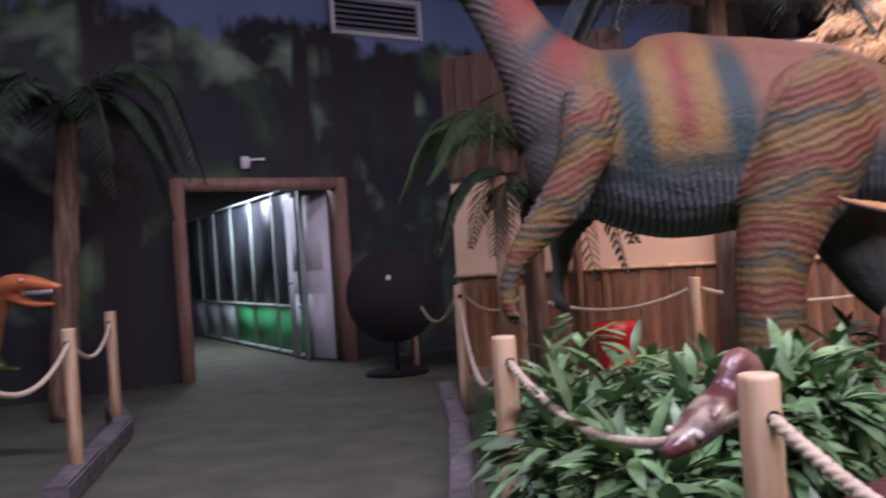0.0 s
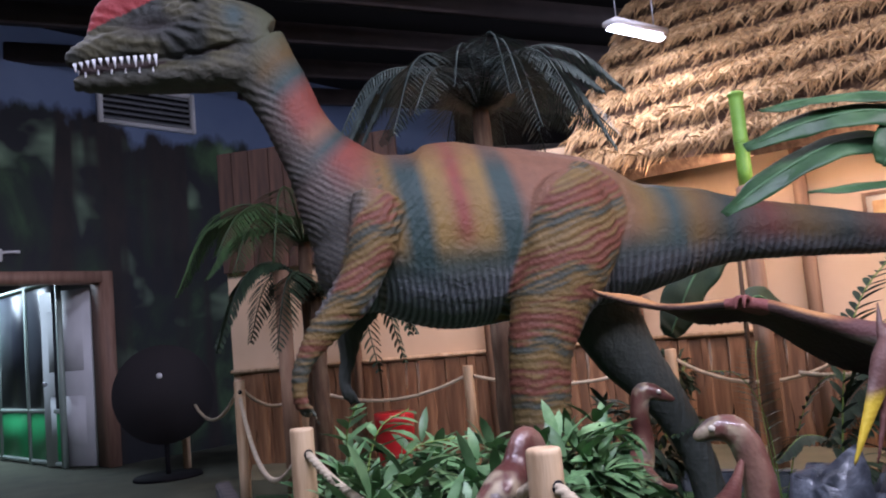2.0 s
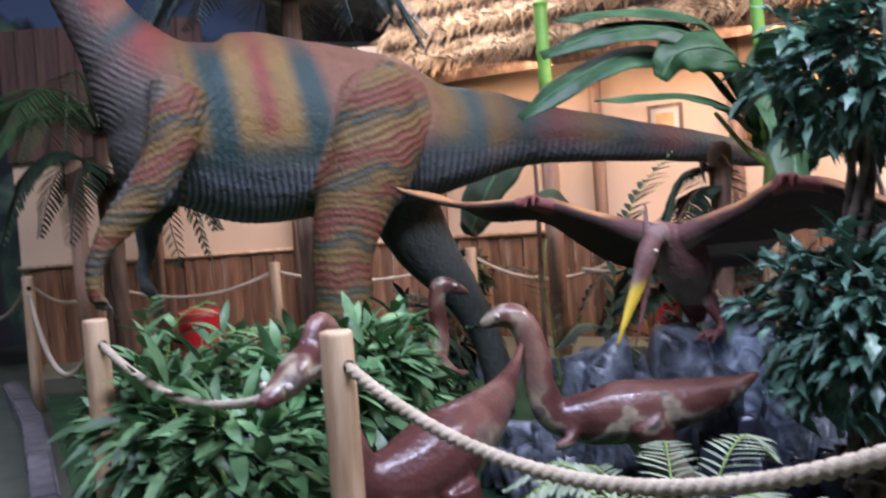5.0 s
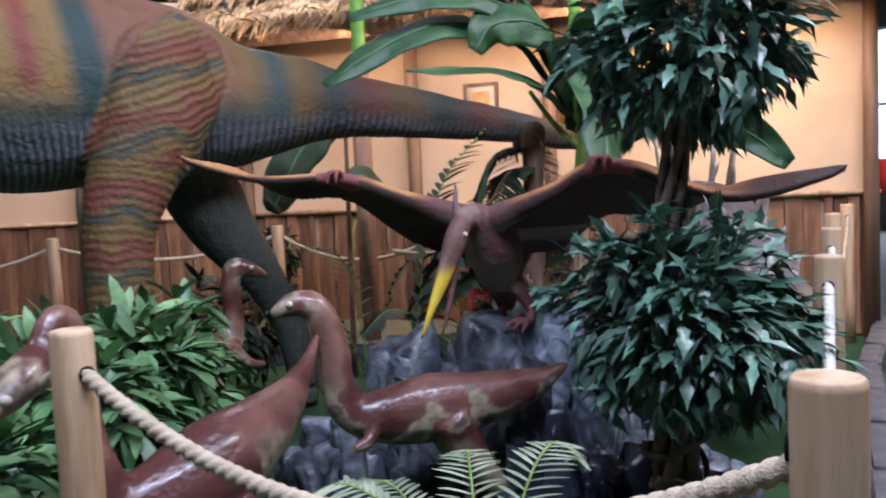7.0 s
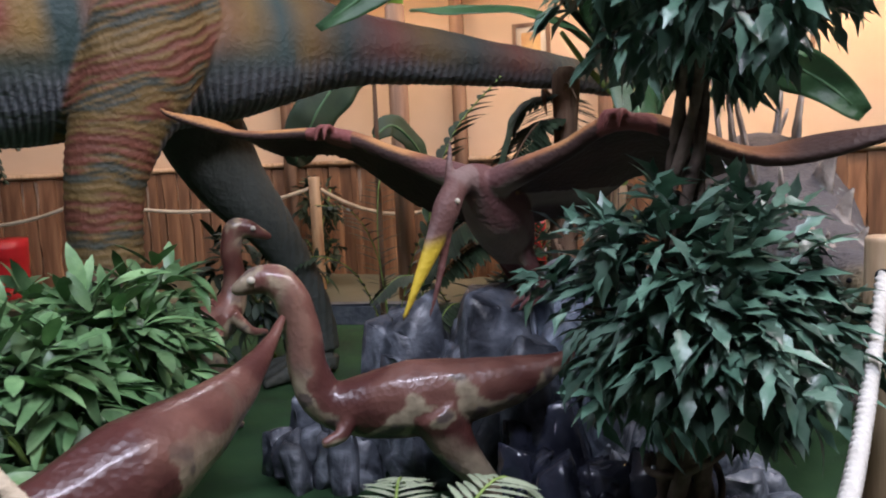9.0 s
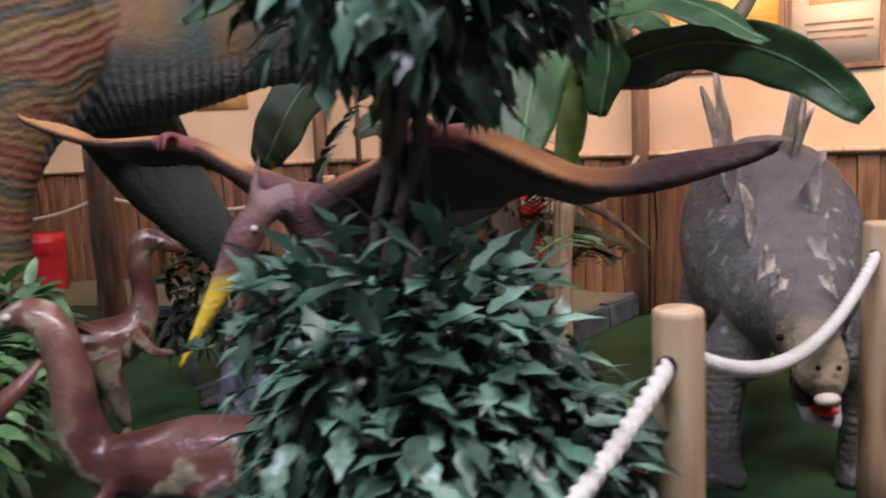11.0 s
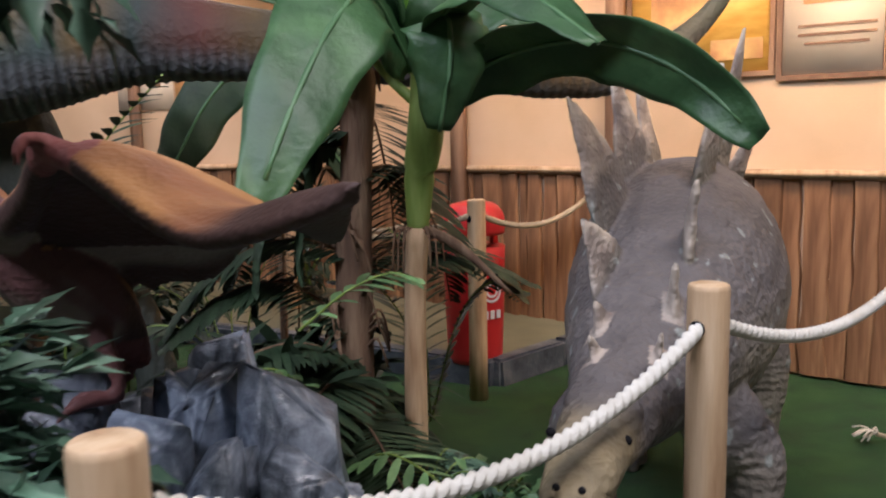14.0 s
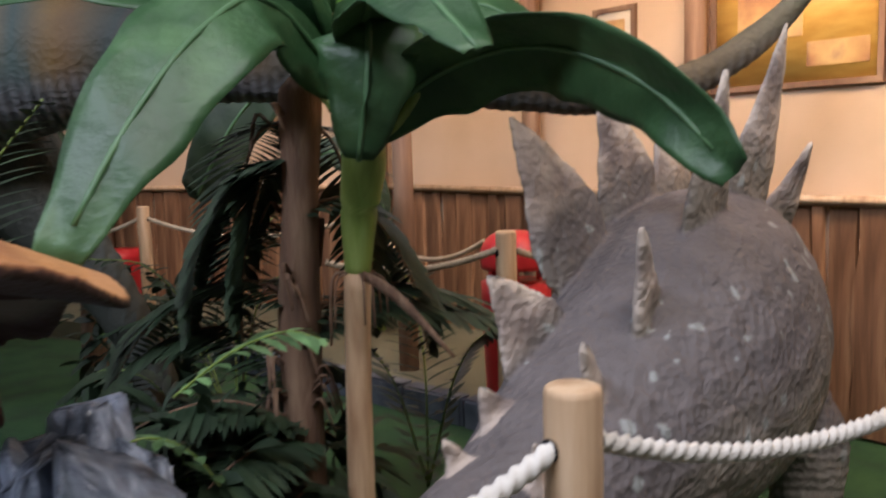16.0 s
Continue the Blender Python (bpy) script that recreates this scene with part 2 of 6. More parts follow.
def mural_material():
    """Hand-painted night jungle: sky at the top, a ragged tree line, trunks and misty green clearings."""
    m = bpy.data.materials.new("jungle_mural")
    m.use_nodes = True
    n, l = m.node_tree.nodes, m.node_tree.links
    b = n["Principled BSDF"]
    tc = n.new("ShaderNodeTexCoord")
    sep = n.new("ShaderNodeSeparateXYZ")
    l.new(tc.outputs["Object"], sep.inputs[0])

    def noise_at(scale, stretch, detail=5, distort=0.0):
        mp = n.new("ShaderNodeMapping")
        mp.inputs["Scale"].default_value = stretch
        l.new(tc.outputs["Object"], mp.inputs["Vector"])
        t = n.new("ShaderNodeTexNoise")
        t.inputs["Scale"].default_value, t.inputs["Detail"].default_value, t.inputs["Distortion"].default_value = scale, detail, distort
        l.new(mp.outputs[0], t.inputs["Vector"])
        return t.outputs["Fac"]

    def ramp(src, stops):
        r = n.new("ShaderNodeValToRGB")
        e = r.color_ramp.elements
        while len(e) < len(stops):
            e.new(0.5)
        for i, (p, c) in enumerate(stops):
            e[i].position, e[i].color = p, (*c, 1)
        l.new(src, r.inputs["Fac"])
        return r.outputs["Color"]

    def mixed(fac, a, c):
        x = n.new("ShaderNodeMix")
        x.data_type = "RGBA"
        l.new(fac, x.inputs["Factor"])
        l.new(a, x.inputs["A"])
        l.new(c, x.inputs["B"])
        return x.outputs["Result"]

    base = ramp(noise_at(1.1, (1, 1, 0.8), 6, 0.6), [(0.3, (0.005, 0.006, 0.012)), (0.47, (0.008, 0.010, 0.015)), (0.56, (0.012, 0.026, 0.016)), (0.68, (0.045, 0.10, 0.04))])
    mist = ramp(noise_at(0.75, (1, 1, 1.3), 3, 0.3), [(0.56, (0.0, 0.0, 0.0)), (0.70, (0.24, 0.36, 0.22))])
    add = n.new("ShaderNodeMix")
    add.data_type, add.blend_type = "RGBA", "ADD"
    add.inputs["Factor"].default_value = 0.85
    l.new(base, add.inputs["A"])
    l.new(mist, add.inputs["B"])
    trunks = ramp(noise_at(1.3, (1, 1, 0.06), 3, 0.4), [(0.56, (0, 0, 0)), (0.62, (1, 1, 1))])
    trunk_col = ramp(noise_at(6, (1, 1, 0.5)), [(0.3, (0.007, 0.006, 0.008)), (0.7, (0.02, 0.013, 0.012))])
    wood = mixed(trunks, add.outputs["Result"], trunk_col)
    sky = ramp(noise_at(0.8, (1, 1, 1)), [(0.3, (0.10, 0.15, 0.28)), (0.7, (0.16, 0.22, 0.36))])
    line = n.new("ShaderNodeMath")
    line.operation = "MULTIPLY_ADD"
    line.inputs[1].default_value = 2.2
    l.new(noise_at(1.6, (1, 1, 0.5), 7), line.inputs[0])
    l.new(sep.outputs["Z"], line.inputs[2])
    gt = n.new("ShaderNodeMapRange")
    gt.inputs["From Min"].default_value, gt.inputs["From Max"].default_value = 5.05, 5.25
    l.new(line.outputs[0], gt.inputs["Value"])
    l.new(mixed(gt.outputs[0], wood, sky), b.inputs["Base Color"])
    b.inputs["Roughness"].default_value = 0.7
    return m


M_MURAL = mural_material()
M_DILO = skin("painted_dinosaur_skin", 0.68, 0.0, 16, 0.4)
M_GLOSSY = skin("glossy_dinosaur_skin", 0.36, 0.3, 12, 0.22, 60)
M_PTERO = skin("winged_reptile_skin", 0.66, 0.0, 14, 0.3, 70)
M_KENTRO = skin("grey_pebbled_skin", 0.72, 0.0, 18, 0.6, 55)


# ---- building helpers ----
def grid_faces(bm, rings, closed=True, cap=True):
    rows = [[bm.verts.new(p) for p in r] for r in rings]
    k = len(rows[0])
    for a, b in zip(rows, rows[1:]):
        for i in range(k if closed else k - 1):
            j = (i + 1) % k
            bm.faces.new((a[i], a[j], b[j], b[i]))
    if cap and closed:
        bm.faces.new(rows[0][::-1])
        bm.faces.new(rows[-1])
    return rows


def curve(points, steps=8):
    """A smooth line through the points (any number of columns)."""
    p = np.array(points, float)
    p = np.vstack([2 * p[0] - p[1], p, 2 * p[-1] - p[-2]])
    out = []
    for i in range(1, len(p) - 2):
        for s in np.arange(steps) / steps:
            a, b, c, d = p[i - 1:i + 3]
            out.append(0.5 * (2 * b + (c - a) * s + (2 * a - 5 * b + 4 * c - d) * s * s + (3 * b - a - 3 * c + d) * s ** 3))
    out.append(p[-2])
    return np.array(out)


def loft(bm, stations, seg=16, steps=6, upright=True):
    """A body along stations (x, y, z, half width, half height)."""
    c = curve(stations, steps)
    last = None
    rings = []
    for i in range(len(c)):
        d = Vector(c[min(i + 1, len(c) - 1)][:3]) - Vector(c[max(i - 1, 0)][:3])
        d.normalize()
        side = d.cross(Vector((0, 0, 1)))
        if side.length < 0.15:
            side = last - d * last.dot(d) if last is not None else d.cross(Vector((0, 1, 0)))
        side.normalize()
        last = side
        up = side.cross(d)
        w, h = max(c[i][3], 0.003), max(c[i][4], 0.003)
        o = Vector(c[i][:3])
        rings.append([o + side * (w * math.cos(a)) + up * (h * math.sin(a)) for a in (2 * math.pi * k / seg for k in range(seg))])
    grid_faces(bm, rings)


def ball(bm, at, r, sx=1, sy=1, sz=1, sub=2):
    m = Matrix.Translation(at) @ Matrix.Diagonal((sx, sy, sz, 1))
    return bmesh.ops.create_icosphere(bm, subdivisions=sub, radius=r, matrix=m)["verts"]


def block(bm, size, m=None, bevel=0.0):
    r = bmesh.ops.create_cube(bm, size=1, matrix=(m or Matrix()) @ Matrix.Diagonal((*size, 1)))
    if bevel:
        es = {e for v in r["verts"] for e in v.link_edges}
        bmesh.ops.bevel(bm, geom=list(es), offset=bevel, segments=2, affect="EDGES")


def finish(bm, name, material, smooth=True):
    me = bpy.data.meshes.new(name)
    bmesh.ops.recalc_face_normals(bm, faces=bm.faces)
    bm.to_mesh(me)
    bm.free()
    for mt in (material if isinstance(material, (list, tuple)) else [material]):
        me.materials.append(mt)
    if smooth:
        me.shade_smooth()
    return me


def thing(name, label, category, at=(0, 0, 0), group="", kind=""):
    ob = new(name)
    ob.location = at
    return tagged(ob, label, category, group, kind)


def part(name, bm, material, parent=None, label="", smooth=True):
    ob = new(name, finish(bm, name, material, smooth))
    if parent is not None:
        ob.parent = parent
    if label:
        ob["label"] = label
    return ob


def solid(name, bm, material, label, category, at=(0, 0, 0), smooth=True, group="", kind=""):
    ob = new(name, finish(bm, name, material, smooth))
    ob.location = at
    return tagged(ob, label, category, group, kind)


def remeshed(bm, voxel, rounds=4):
    """The overlapping bodies of bm fused into one skin."""
    me = bpy.data.meshes.new("fused")
    bmesh.ops.recalc_face_normals(bm, faces=bm.faces)
    bm.to_mesh(me)
    bm.free()
    tmp = new("fusing", me)
    r = tmp.modifiers.new("r", "REMESH")
    r.mode, r.voxel_size = "VOXEL", voxel
    s = tmp.modifiers.new("s", "SMOOTH")
    s.factor, s.iterations = 0.5, rounds
    out = bpy.data.meshes.new_from_object(tmp.evaluated_get(bpy.context.evaluated_depsgraph_get()))
    bpy.data.objects.remove(tmp)
    bpy.data.meshes.remove(me)
    return out


def coords(me):
    a = np.empty(len(me.vertices) * 3)
    me.vertices.foreach_get("co", a)
    return a.reshape(-1, 3)


def normals(me):
    a = np.empty(len(me.vertices) * 3)
    me.vertex_normals.foreach_get("vector", a)
    return a.reshape(-1, 3)


def set_coords(me, c):
    me.vertices.foreach_set("co", c.ravel())
    me.update()


def set_paint(me, rgb):
    at = me.color_attributes.new("paint", "FLOAT_COLOR", "POINT")
    at.data.foreach_set("color", np.hstack([np.clip(rgb, 0, 1), np.ones((len(rgb), 1))]).ravel())


def noise3(c, scale, seed=0.0):
    return np.array([noise.noise(Vector((x * scale + seed, y * scale + seed, z * scale))) for x, y, z in c])


def step(a, b, x):
    t = np.clip((x - a) / (b - a), 0, 1)
    return t * t * (3 - 2 * t)


def blend(a, b, k):
    return a * (1 - k[:, None]) + b * k[:, None]


def bands(v, stops):
    """Colours along v through (position, colour) stops."""
    p = [s[0] for s in stops]
    return np.stack([np.interp(v, p, [s[1][i] for s in stops]) for i in range(3)], 1)


def statue(name, me, extra, mats, label, category, at):
    """One mesh: the skin with teeth, eyes and claws (bmesh pieces of a material index) added."""
    bm = bmesh.new()
    bm.from_mesh(me)
    for f in bm.faces:
        f.material_index = 0
    for verts, index in extra(bm):
        for v in verts:
            for f in v.link_faces:
                f.material_index = index
    out = bpy.data.meshes.new(name)
    bm.to_mesh(out)
    bm.free()
    for mt in mats:
        out.materials.append(mt)
    out.shade_smooth()
    ob = new(name, out)
    ob.location = at
    return tagged(ob, label, category)


def cone_at(bm, a, b, r, seg=6):
    a, b = Vector(a), Vector(b)
    d = (b - a)
    m = Matrix.Translation((a + b) / 2) @ d.to_track_quat("Z", "Y").to_matrix().to_4x4()
    return bmesh.ops.create_cone(bm, segments=seg, radius1=r, radius2=r * 0.12, depth=d.length, matrix=m, cap_ends=True)["verts"]


# ---- structure ----
def run_frame(a, b):
    """Frame of a wall: x along it from a to b, y away from the exhibit, z up."""
    d = (Vector((*b, 0)) - Vector((*a, 0)))
    n = d.length
    d.normalize()
    y = Vector((0, 0, 1)).cross(d)
    return Matrix(((d.x, y.x, 0, a[0]), (d.y, y.y, 0, a[1]), (0, 0, 1, 0), (0, 0, 0, 1))), n


def slab(name, poly, z, material, label, category, thick=0.2, kind="structure"):
    bm = bmesh.new()
    f = bm.faces.new([bm.verts.new((x, y, z)) for x, y in poly])
    r = bmesh.ops.extrude_face_region(bm, geom=[f])
    bmesh.ops.translate(bm, vec=(0, 0, -thick), verts=[g for g in r["geom"] if isinstance(g, bmesh.types.BMVert)])
    return solid(name, bm, material, label, category, smooth=False, kind=kind)


def wall(name, a, b, z0, z1, material, label, thick=0.12, holes=()):
    """A wall from a to b; holes are (x0, x1, z0, z1) along it."""
    m, n = run_frame(a, b)
    xs = sorted({0.0, n, *[h[0] for h in holes], *[h[1] for h in holes]})
    zs = sorted({z0, z1, *[h[2] for h in holes], *[h[3] for h in holes]})
    bm = bmesh.new()
    for x0, x1 in zip(xs, xs[1:]):
        for q0, q1 in zip(zs, zs[1:]):
            if any(h[0] <= x0 < h[1] and h[2] <= q0 < h[3] for h in holes):
                continue
            block(bm, (x1 - x0, thick, q1 - q0), Matrix.Translation(((x0 + x1) / 2, thick / 2, (q0 + q1) / 2)))
    bmesh.ops.remove_doubles(bm, verts=bm.verts, dist=0.0005)
    ob = new(name, finish(bm, name, material, False))
    ob.matrix_world = m
    return tagged(ob, label, "wall", kind="structure"), m, n


slab("floor", [(-12, -5), (16, -5), (16, 18), (-12, 18)], 0.0, M_CARPET, "worn dull green carpet of the exhibition walkway", "floor")
slab("turf", [(-0.25, 6.7), (0.0, 2.9), (0.5, 1.75), (1.05, 0.5), (2.5, 1.3), (3.55, 1.88), (4.6, 2.48), (6.05, 2.9), (4.7, 4.75), (3.75, 4.25), (1.6, 6.2), (-0.25, 7.2)], 0.012, M_TURF, "dark green artificial turf under the dinosaurs", "turf", 0.008)
slab("raised_path", [(3.76, 4.32), (4.66, 4.84), (3.1, 6.85), (-0.3, 8.4), (-0.3, 7.35), (1.62, 6.26)], 0.12, M_PATH, "raised olive painted path behind the slate kerb", "path", 0.115)
slab("ceiling", [(-12, -5), (16, -5), (16, 18), (-12, 18)], 5.3, M_CEIL, "unlit black hall ceiling", "ceiling", 0.2)

W1A, W1B, W3A = (3.05, 6.79), (6.0, 3.01), (-0.42, 8.42)
wall_hut, MH, NH = wall("wall_hut", W1A, W1B, 0, 2.75, M_PLASTER, "warmly lit cream plaster wall above a plank dado")
wall_back, MB, NB = wall("wall_back", W3A, W1A, 0, 2.75, M_PLASTER, "cream plaster wall behind the large dinosaur")
wall_gable, MG, NG = wall("wall_gable", (-0.45, 8.36), (1.2, 7.58), 1.95, 3.12, M_DARKPLANK, "dark wall behind upright boards", 0.06)
# the mural wall with the doorway
DA, DB = (-9.2, 4.975), (3.4, 14.49)
LD = math.hypot(-3.57 + 9.2, 9.21 - 4.975)
wall_mural, MM, NM = wall("wall_mural", DA, DB, 0, 5.3, M_MURAL, "dark jungle mural painted over a block wall", 0.2, [(LD + 0.12, LD + 2.0, 0, 2.14)])
wall("wall_west", (-9.2, -4.6), (-9.2, 5.0), 0, 5.3, M_MURAL, "dark jungle mural on the side wall", 0.2)
wall("wall_south", (15.5, -4.6), (-9.2, -4.6), 0, 5.3, M_HALL, "plain dim hall wall", 0.2)
wall("wall_east", (15.5, 17.5), (15.5, -4.6), 0, 5.3, M_HALL, "plain dim hall wall with a bright window", 0.2, [(7.7, 12.7, 0.9, 3.6)])
wall("wall_north", (-9.2, 17.5), (15.5, 17.5), 0, 5.3, M_HALL, "plain dim hall wall", 0.2)

window = thing("window", "large bright daylight window with white frame", "window", (15.55, 7.3, 0.9), kind="structure")
bm = bmesh.new()
block(bm, (0.02, 5.0, 2.7), Matrix.Translation((0.12, 0, 1.35)))
part("pane", bm, M_DAY, window, "glowing daylight", False)
bm = bmesh.new()
for y in (-2.47, -1.25, 0, 1.25, 2.47):
    block(bm, (0.08, 0.07, 2.7), Matrix.Translation((0, y, 1.35)))
for z in (0.03, 1.35, 2.67):
    block(bm, (0.075, 5.0, 0.06), Matrix.Translation((0, 0, z)))
part("window_frame", bm, M_WHITE, window, "", False)


def plank_mesh(w, h, seed, thick=0.022):
    r = random.Random(seed)
    bm = bmesh.new()
    rings = []
    for i in range(7):
        z = h * i / 6
        l, q = -w / 2 + r.uniform(-0.10, 0.10) * w, w / 2 + r.uniform(-0.10, 0.10) * w
        rings.append([(l, 0, z), (l + 0.006, -thick, z), (q - 0.006, -thick, z), (q, 0, z)])
    grid_faces(bm, rings)
    return finish(bm, "plank", M_PLANK, False)


PLANKS = [plank_mesh(w, 0.94, i) for i, w in enumerate((0.075, 0.10, 0.13, 0.15, 0.115, 0.06))]


def dado(owner, m, n, top, meshes, z=0.03, name="plank", skip=0.0):
    """Upright waney-edged boards, a second layer lapped over the gaps of the first."""
    r = random.Random(len(owner.name))
    x = 0.06 + skip
    i = 0
    while x < n - 0.05:
        me = r.choice(meshes)
        w = me.vertices[3].co.x - me.vertices[0].co.x
        ob = new(name, me)
        ob.parent = owner
        ob.location = (x + w / 2, -0.004 - (0.020 if i % 2 else 0.0), z)
        ob.rotation_euler = (0, r.uniform(-0.012, 0.012), 0)
        x += w * (0.86 if i % 2 else 0.98)
        i += 1


def rail(owner, n, z):
    bm = bmesh.new()
    block(bm, (n, 0.075, 0.035), Matrix.Translation((n / 2, -0.035, z)), 0.006)
    part("top_rail", bm, M_POST, owner, "pale timber rail")


def wall_post(owner, x, z0, z1, w=0.09):
    bm = bmesh.new()
    block(bm, (w, 0.07, z1 - z0), Matrix.Translation((x, -0.085, (z0 + z1) / 2)), 0.008)
    part("wall_post", bm, M_TIMBER, owner, "brown upright timber")


for o, n in ((wall_hut, NH), (wall_back, NB)):
    rail(o, n, 1.0)
for x in (0.06, 1.52, 2.58, NH - 0.06):
    wall_post(wall_hut, x, 0.12 if x < 2 else 0.0, 2.7)
for x in (1.3, 2.55):
    wall_post(wall_back, x, 0.12, 2.7, 0.07)


def poster(m, x, z, w, h, material, label, marks=(), frame_mat=None):
    base = thing("poster", label, "poster")
    base.matrix_world = m @ Matrix.Translation((x, 0, z))
    bm = bmesh.new()
    block(bm, (w, 0.014, h), Matrix.Translation((0, -0.009, 0)), 0.003)
    part("print", bm, material, base)
    if frame_mat:
        bm = bmesh.new()
        for sx in (-1, 1):
            block(bm, (0.025, 0.024, h + 0.05), Matrix.Translation((sx * (w / 2 + 0.0125), -0.013, 0)))
            block(bm, (w, 0.024, 0.025), Matrix.Translation((0, -0.013, sx * (h / 2 + 0.0125))))
        part("picture_frame", bm, frame_mat, base, "thin timber frame", False)
    for mx, mz, mw, mh, mm in marks:
        bm = bmesh.new()
        block(bm, (mw, 0.003, mh), Matrix.Translation((mx, -0.019, mz)))
        part("printed_patch", bm, mm, base, "", False)
    return base


poster(MH, 3.0, 1.80, 0.72, 0.62, M_GOLD, "large golden savannah print with a reddish dinosaur", [(-0.1, 0.05, 0.3, 0.34, M_SEPIA), (0.2, -0.2, 0.26, 0.1, M_SEPIA)], M_TIMBER)
poster(MH, 3.64, 1.74, 0.44, 0.56, M_PAPER, "pale information card with sketches and lines", [(0.02, 0.12, 0.3, 0.16, M_SEPIA), (0.02, -0.06, 0.34, 0.012, M_TIMBER), (0.02, -0.1, 0.34, 0.012, M_TIMBER), (0.02, -0.14, 0.28, 0.012, M_TIMBER)], M_TIMBER)
poster(MH, 2.05, 1.78, 0.22, 0.26, M_PAPER, "small framed notice on the plaster wall", [(0, 0.02, 0.14, 0.14, M_SEPIA)], M_TIMBER)
poster(MB, 2.6, 1.58, 0.46, 0.3, M_PAPER, "white sheet with small animal sketches", [(-0.1, 0.02, 0.08, 0.1, M_DRY), (0.1, 0.05, 0.07, 0.07, M_DRY)])
poster(MB, 3.06, 1.58, 0.42, 0.3, M_SEPIA, "dark brown printed picture")


# thatched roof over the hut wall
def thatch_roof():
    roof = thing("thatched_roof", "shaggy golden straw thatch roof in stepped courses", "roof", kind="")
    m, n = run_frame(W1A, W1B)
    roof.matrix_world = m
    slope = math.tan(radians(48))
    bm = bmesh.new()
    x0, x1 = -0.28, NH + 0.6
    pts = [(-0.55, 2.36), (2.0, 2.36 + 2.55 * slope), (2.0, 2.2 + 2.55 * slope), (-0.5, 2.28)]
    grid_faces(bm, [[(x, y, z) for y, z in pts] for x in (x0, x1)])
    part("roof_deck", bm, M_DRY, roof, "brown straw underlayer", False)
    r = random.Random(5)
    for course in range(9):
        verts, faces = [], []
        y0 = -0.62 + course * 0.27
        for k in range(1500):
            x = r.uniform(x0, x1)
            y = y0 + r.uniform(0.0, 0.25)
            z = 2.40 + (y + 0.55) * slope + 0.05 + 0.10 * (1 - (y - y0) / 0.25)
            ln = r.uniform(0.16, 0.36)
            lean = r.uniform(-0.55, 0.55) + (0.5 if r.random() < 0.12 else 0)
            lift = r.uniform(-0.02, 0.05)
            dx, dy, dz = math.sin(lean) * ln, -math.cos(lean) * ln * 0.67, -math.cos(lean) * ln * 0.72 + lift
            w = r.uniform(0.006, 0.016)
            i = len(verts)
            verts += [(x - w, y, z), (x + w, y, z), (x + dx * 0.5, y + dy * 0.5 - 0.012, z + dz * 0.5 + 0.012), (x + dx, y + dy, z + dz)]
            faces += [(i, i + 1, i + 2), (i + 1, i + 3, i + 2), (i, i + 2, i + 3)]
        me = bpy.data.meshes.new("straw_course")
        me.from_pydata(verts, [], faces)
        me.materials.append(M_THATCH)
        ob = tagged(new("straw_course", me), kind="stuff")
        ob.parent = roof
    bm = bmesh.new()
    loft(bm, [(x0 - 0.02, -0.6, 2.36, 0.035, 0.035), (x0 - 0.02, 0.7, 2.36 + 1.3 * slope, 0.035, 0.035), (x0 - 0.02, 2.0, 2.4 + 2.55 * slope, 0.035, 0.035)], 8)
    part("edge_pole", bm, M_POST, roof, "thin pale edge pole")


thatch_roof()

# doorway in the mural wall
door_1 = thing("door_1", "white door standing open in a brown timber frame", "door", kind="structure")
door_1.matrix_world = MM @ Matrix.Translation((LD, 0, 0))
for nm, sz, at in (("jamb", (0.13, 0.3, 2.26), (0.06, 0.04, 1.13)), ("jamb", (0.13, 0.3, 2.26), (2.06, 0.04, 1.13)), ("lintel", (1.87, 0.29, 0.13), (1.06, 0.04, 2.195))):
    bm = bmesh.new()
    block(bm, sz, Matrix.Translation(at), 0.008)
    part(nm, bm, M_FRAME, door_1)
bm = bmesh.new()
block(bm, (0.82, 0.045, 2.08), Matrix.Translation((-0.41, 0, 1.06)), 0.006)
for z in (0.55, 1.5):
    block(bm, (0.6, 0.052, 0.75 if z > 1 else 0.6), Matrix.Translation((-0.41, 0, z)), 0.01)
leaf = part("door_leaf", bm, M_WHITE, door_1, "white panelled leaf")
leaf.matrix_basis = pose(1.98, 0.2, 0.0, 0, 0, -74)
bm = bmesh.new()
ball(bm, (-0.75, -0.055, 1.0), 0.03)
part("door_handle", bm, M_METAL, leaf, "round metal knob")

# corridor seen through the doorway
corridor = thing("corridor_screen", "corridor screen with green lower panels and dark glazing", "screen")
corridor.matrix_world = run_frame((-2.5, 10.75), (-6.1, 16.3))[0]
for i in range(6):
    bm = bmesh.new()
    block(bm, (1.02, 0.02, 0.56), Matrix.Translation((0.57 + i * 1.1, 0, 0.36)), 0.004)
    part("green_panel", bm, M_GREEN if i < 3 else (M_GREENGREY if i < 4 else M_METAL), corridor)
    bm = bmesh.new()
    block(bm, (1.02, 0.02, 1.48), Matrix.Translation((0.57 + i * 1.1, 0, 1.44)), 0.004)
    part("dark_glazing", bm, M_DARKPANEL, corridor)
    bm = bmesh.new()
    block(bm, (0.07, 0.06, 2.24), Matrix.Translation((0.02 + i * 1.1, 0, 1.12)), 0.006)
    part("screen_post", bm, M_GREENGREY, corridor)
for z in (0.05, 0.67, 2.22):
    bm = bmesh.new()
    block(bm, (6.6, 0.05, 0.05), Matrix.Translation((3.3, 0, z)), 0.006)
    part("screen_rail", bm, M_GREENGREY, corridor)

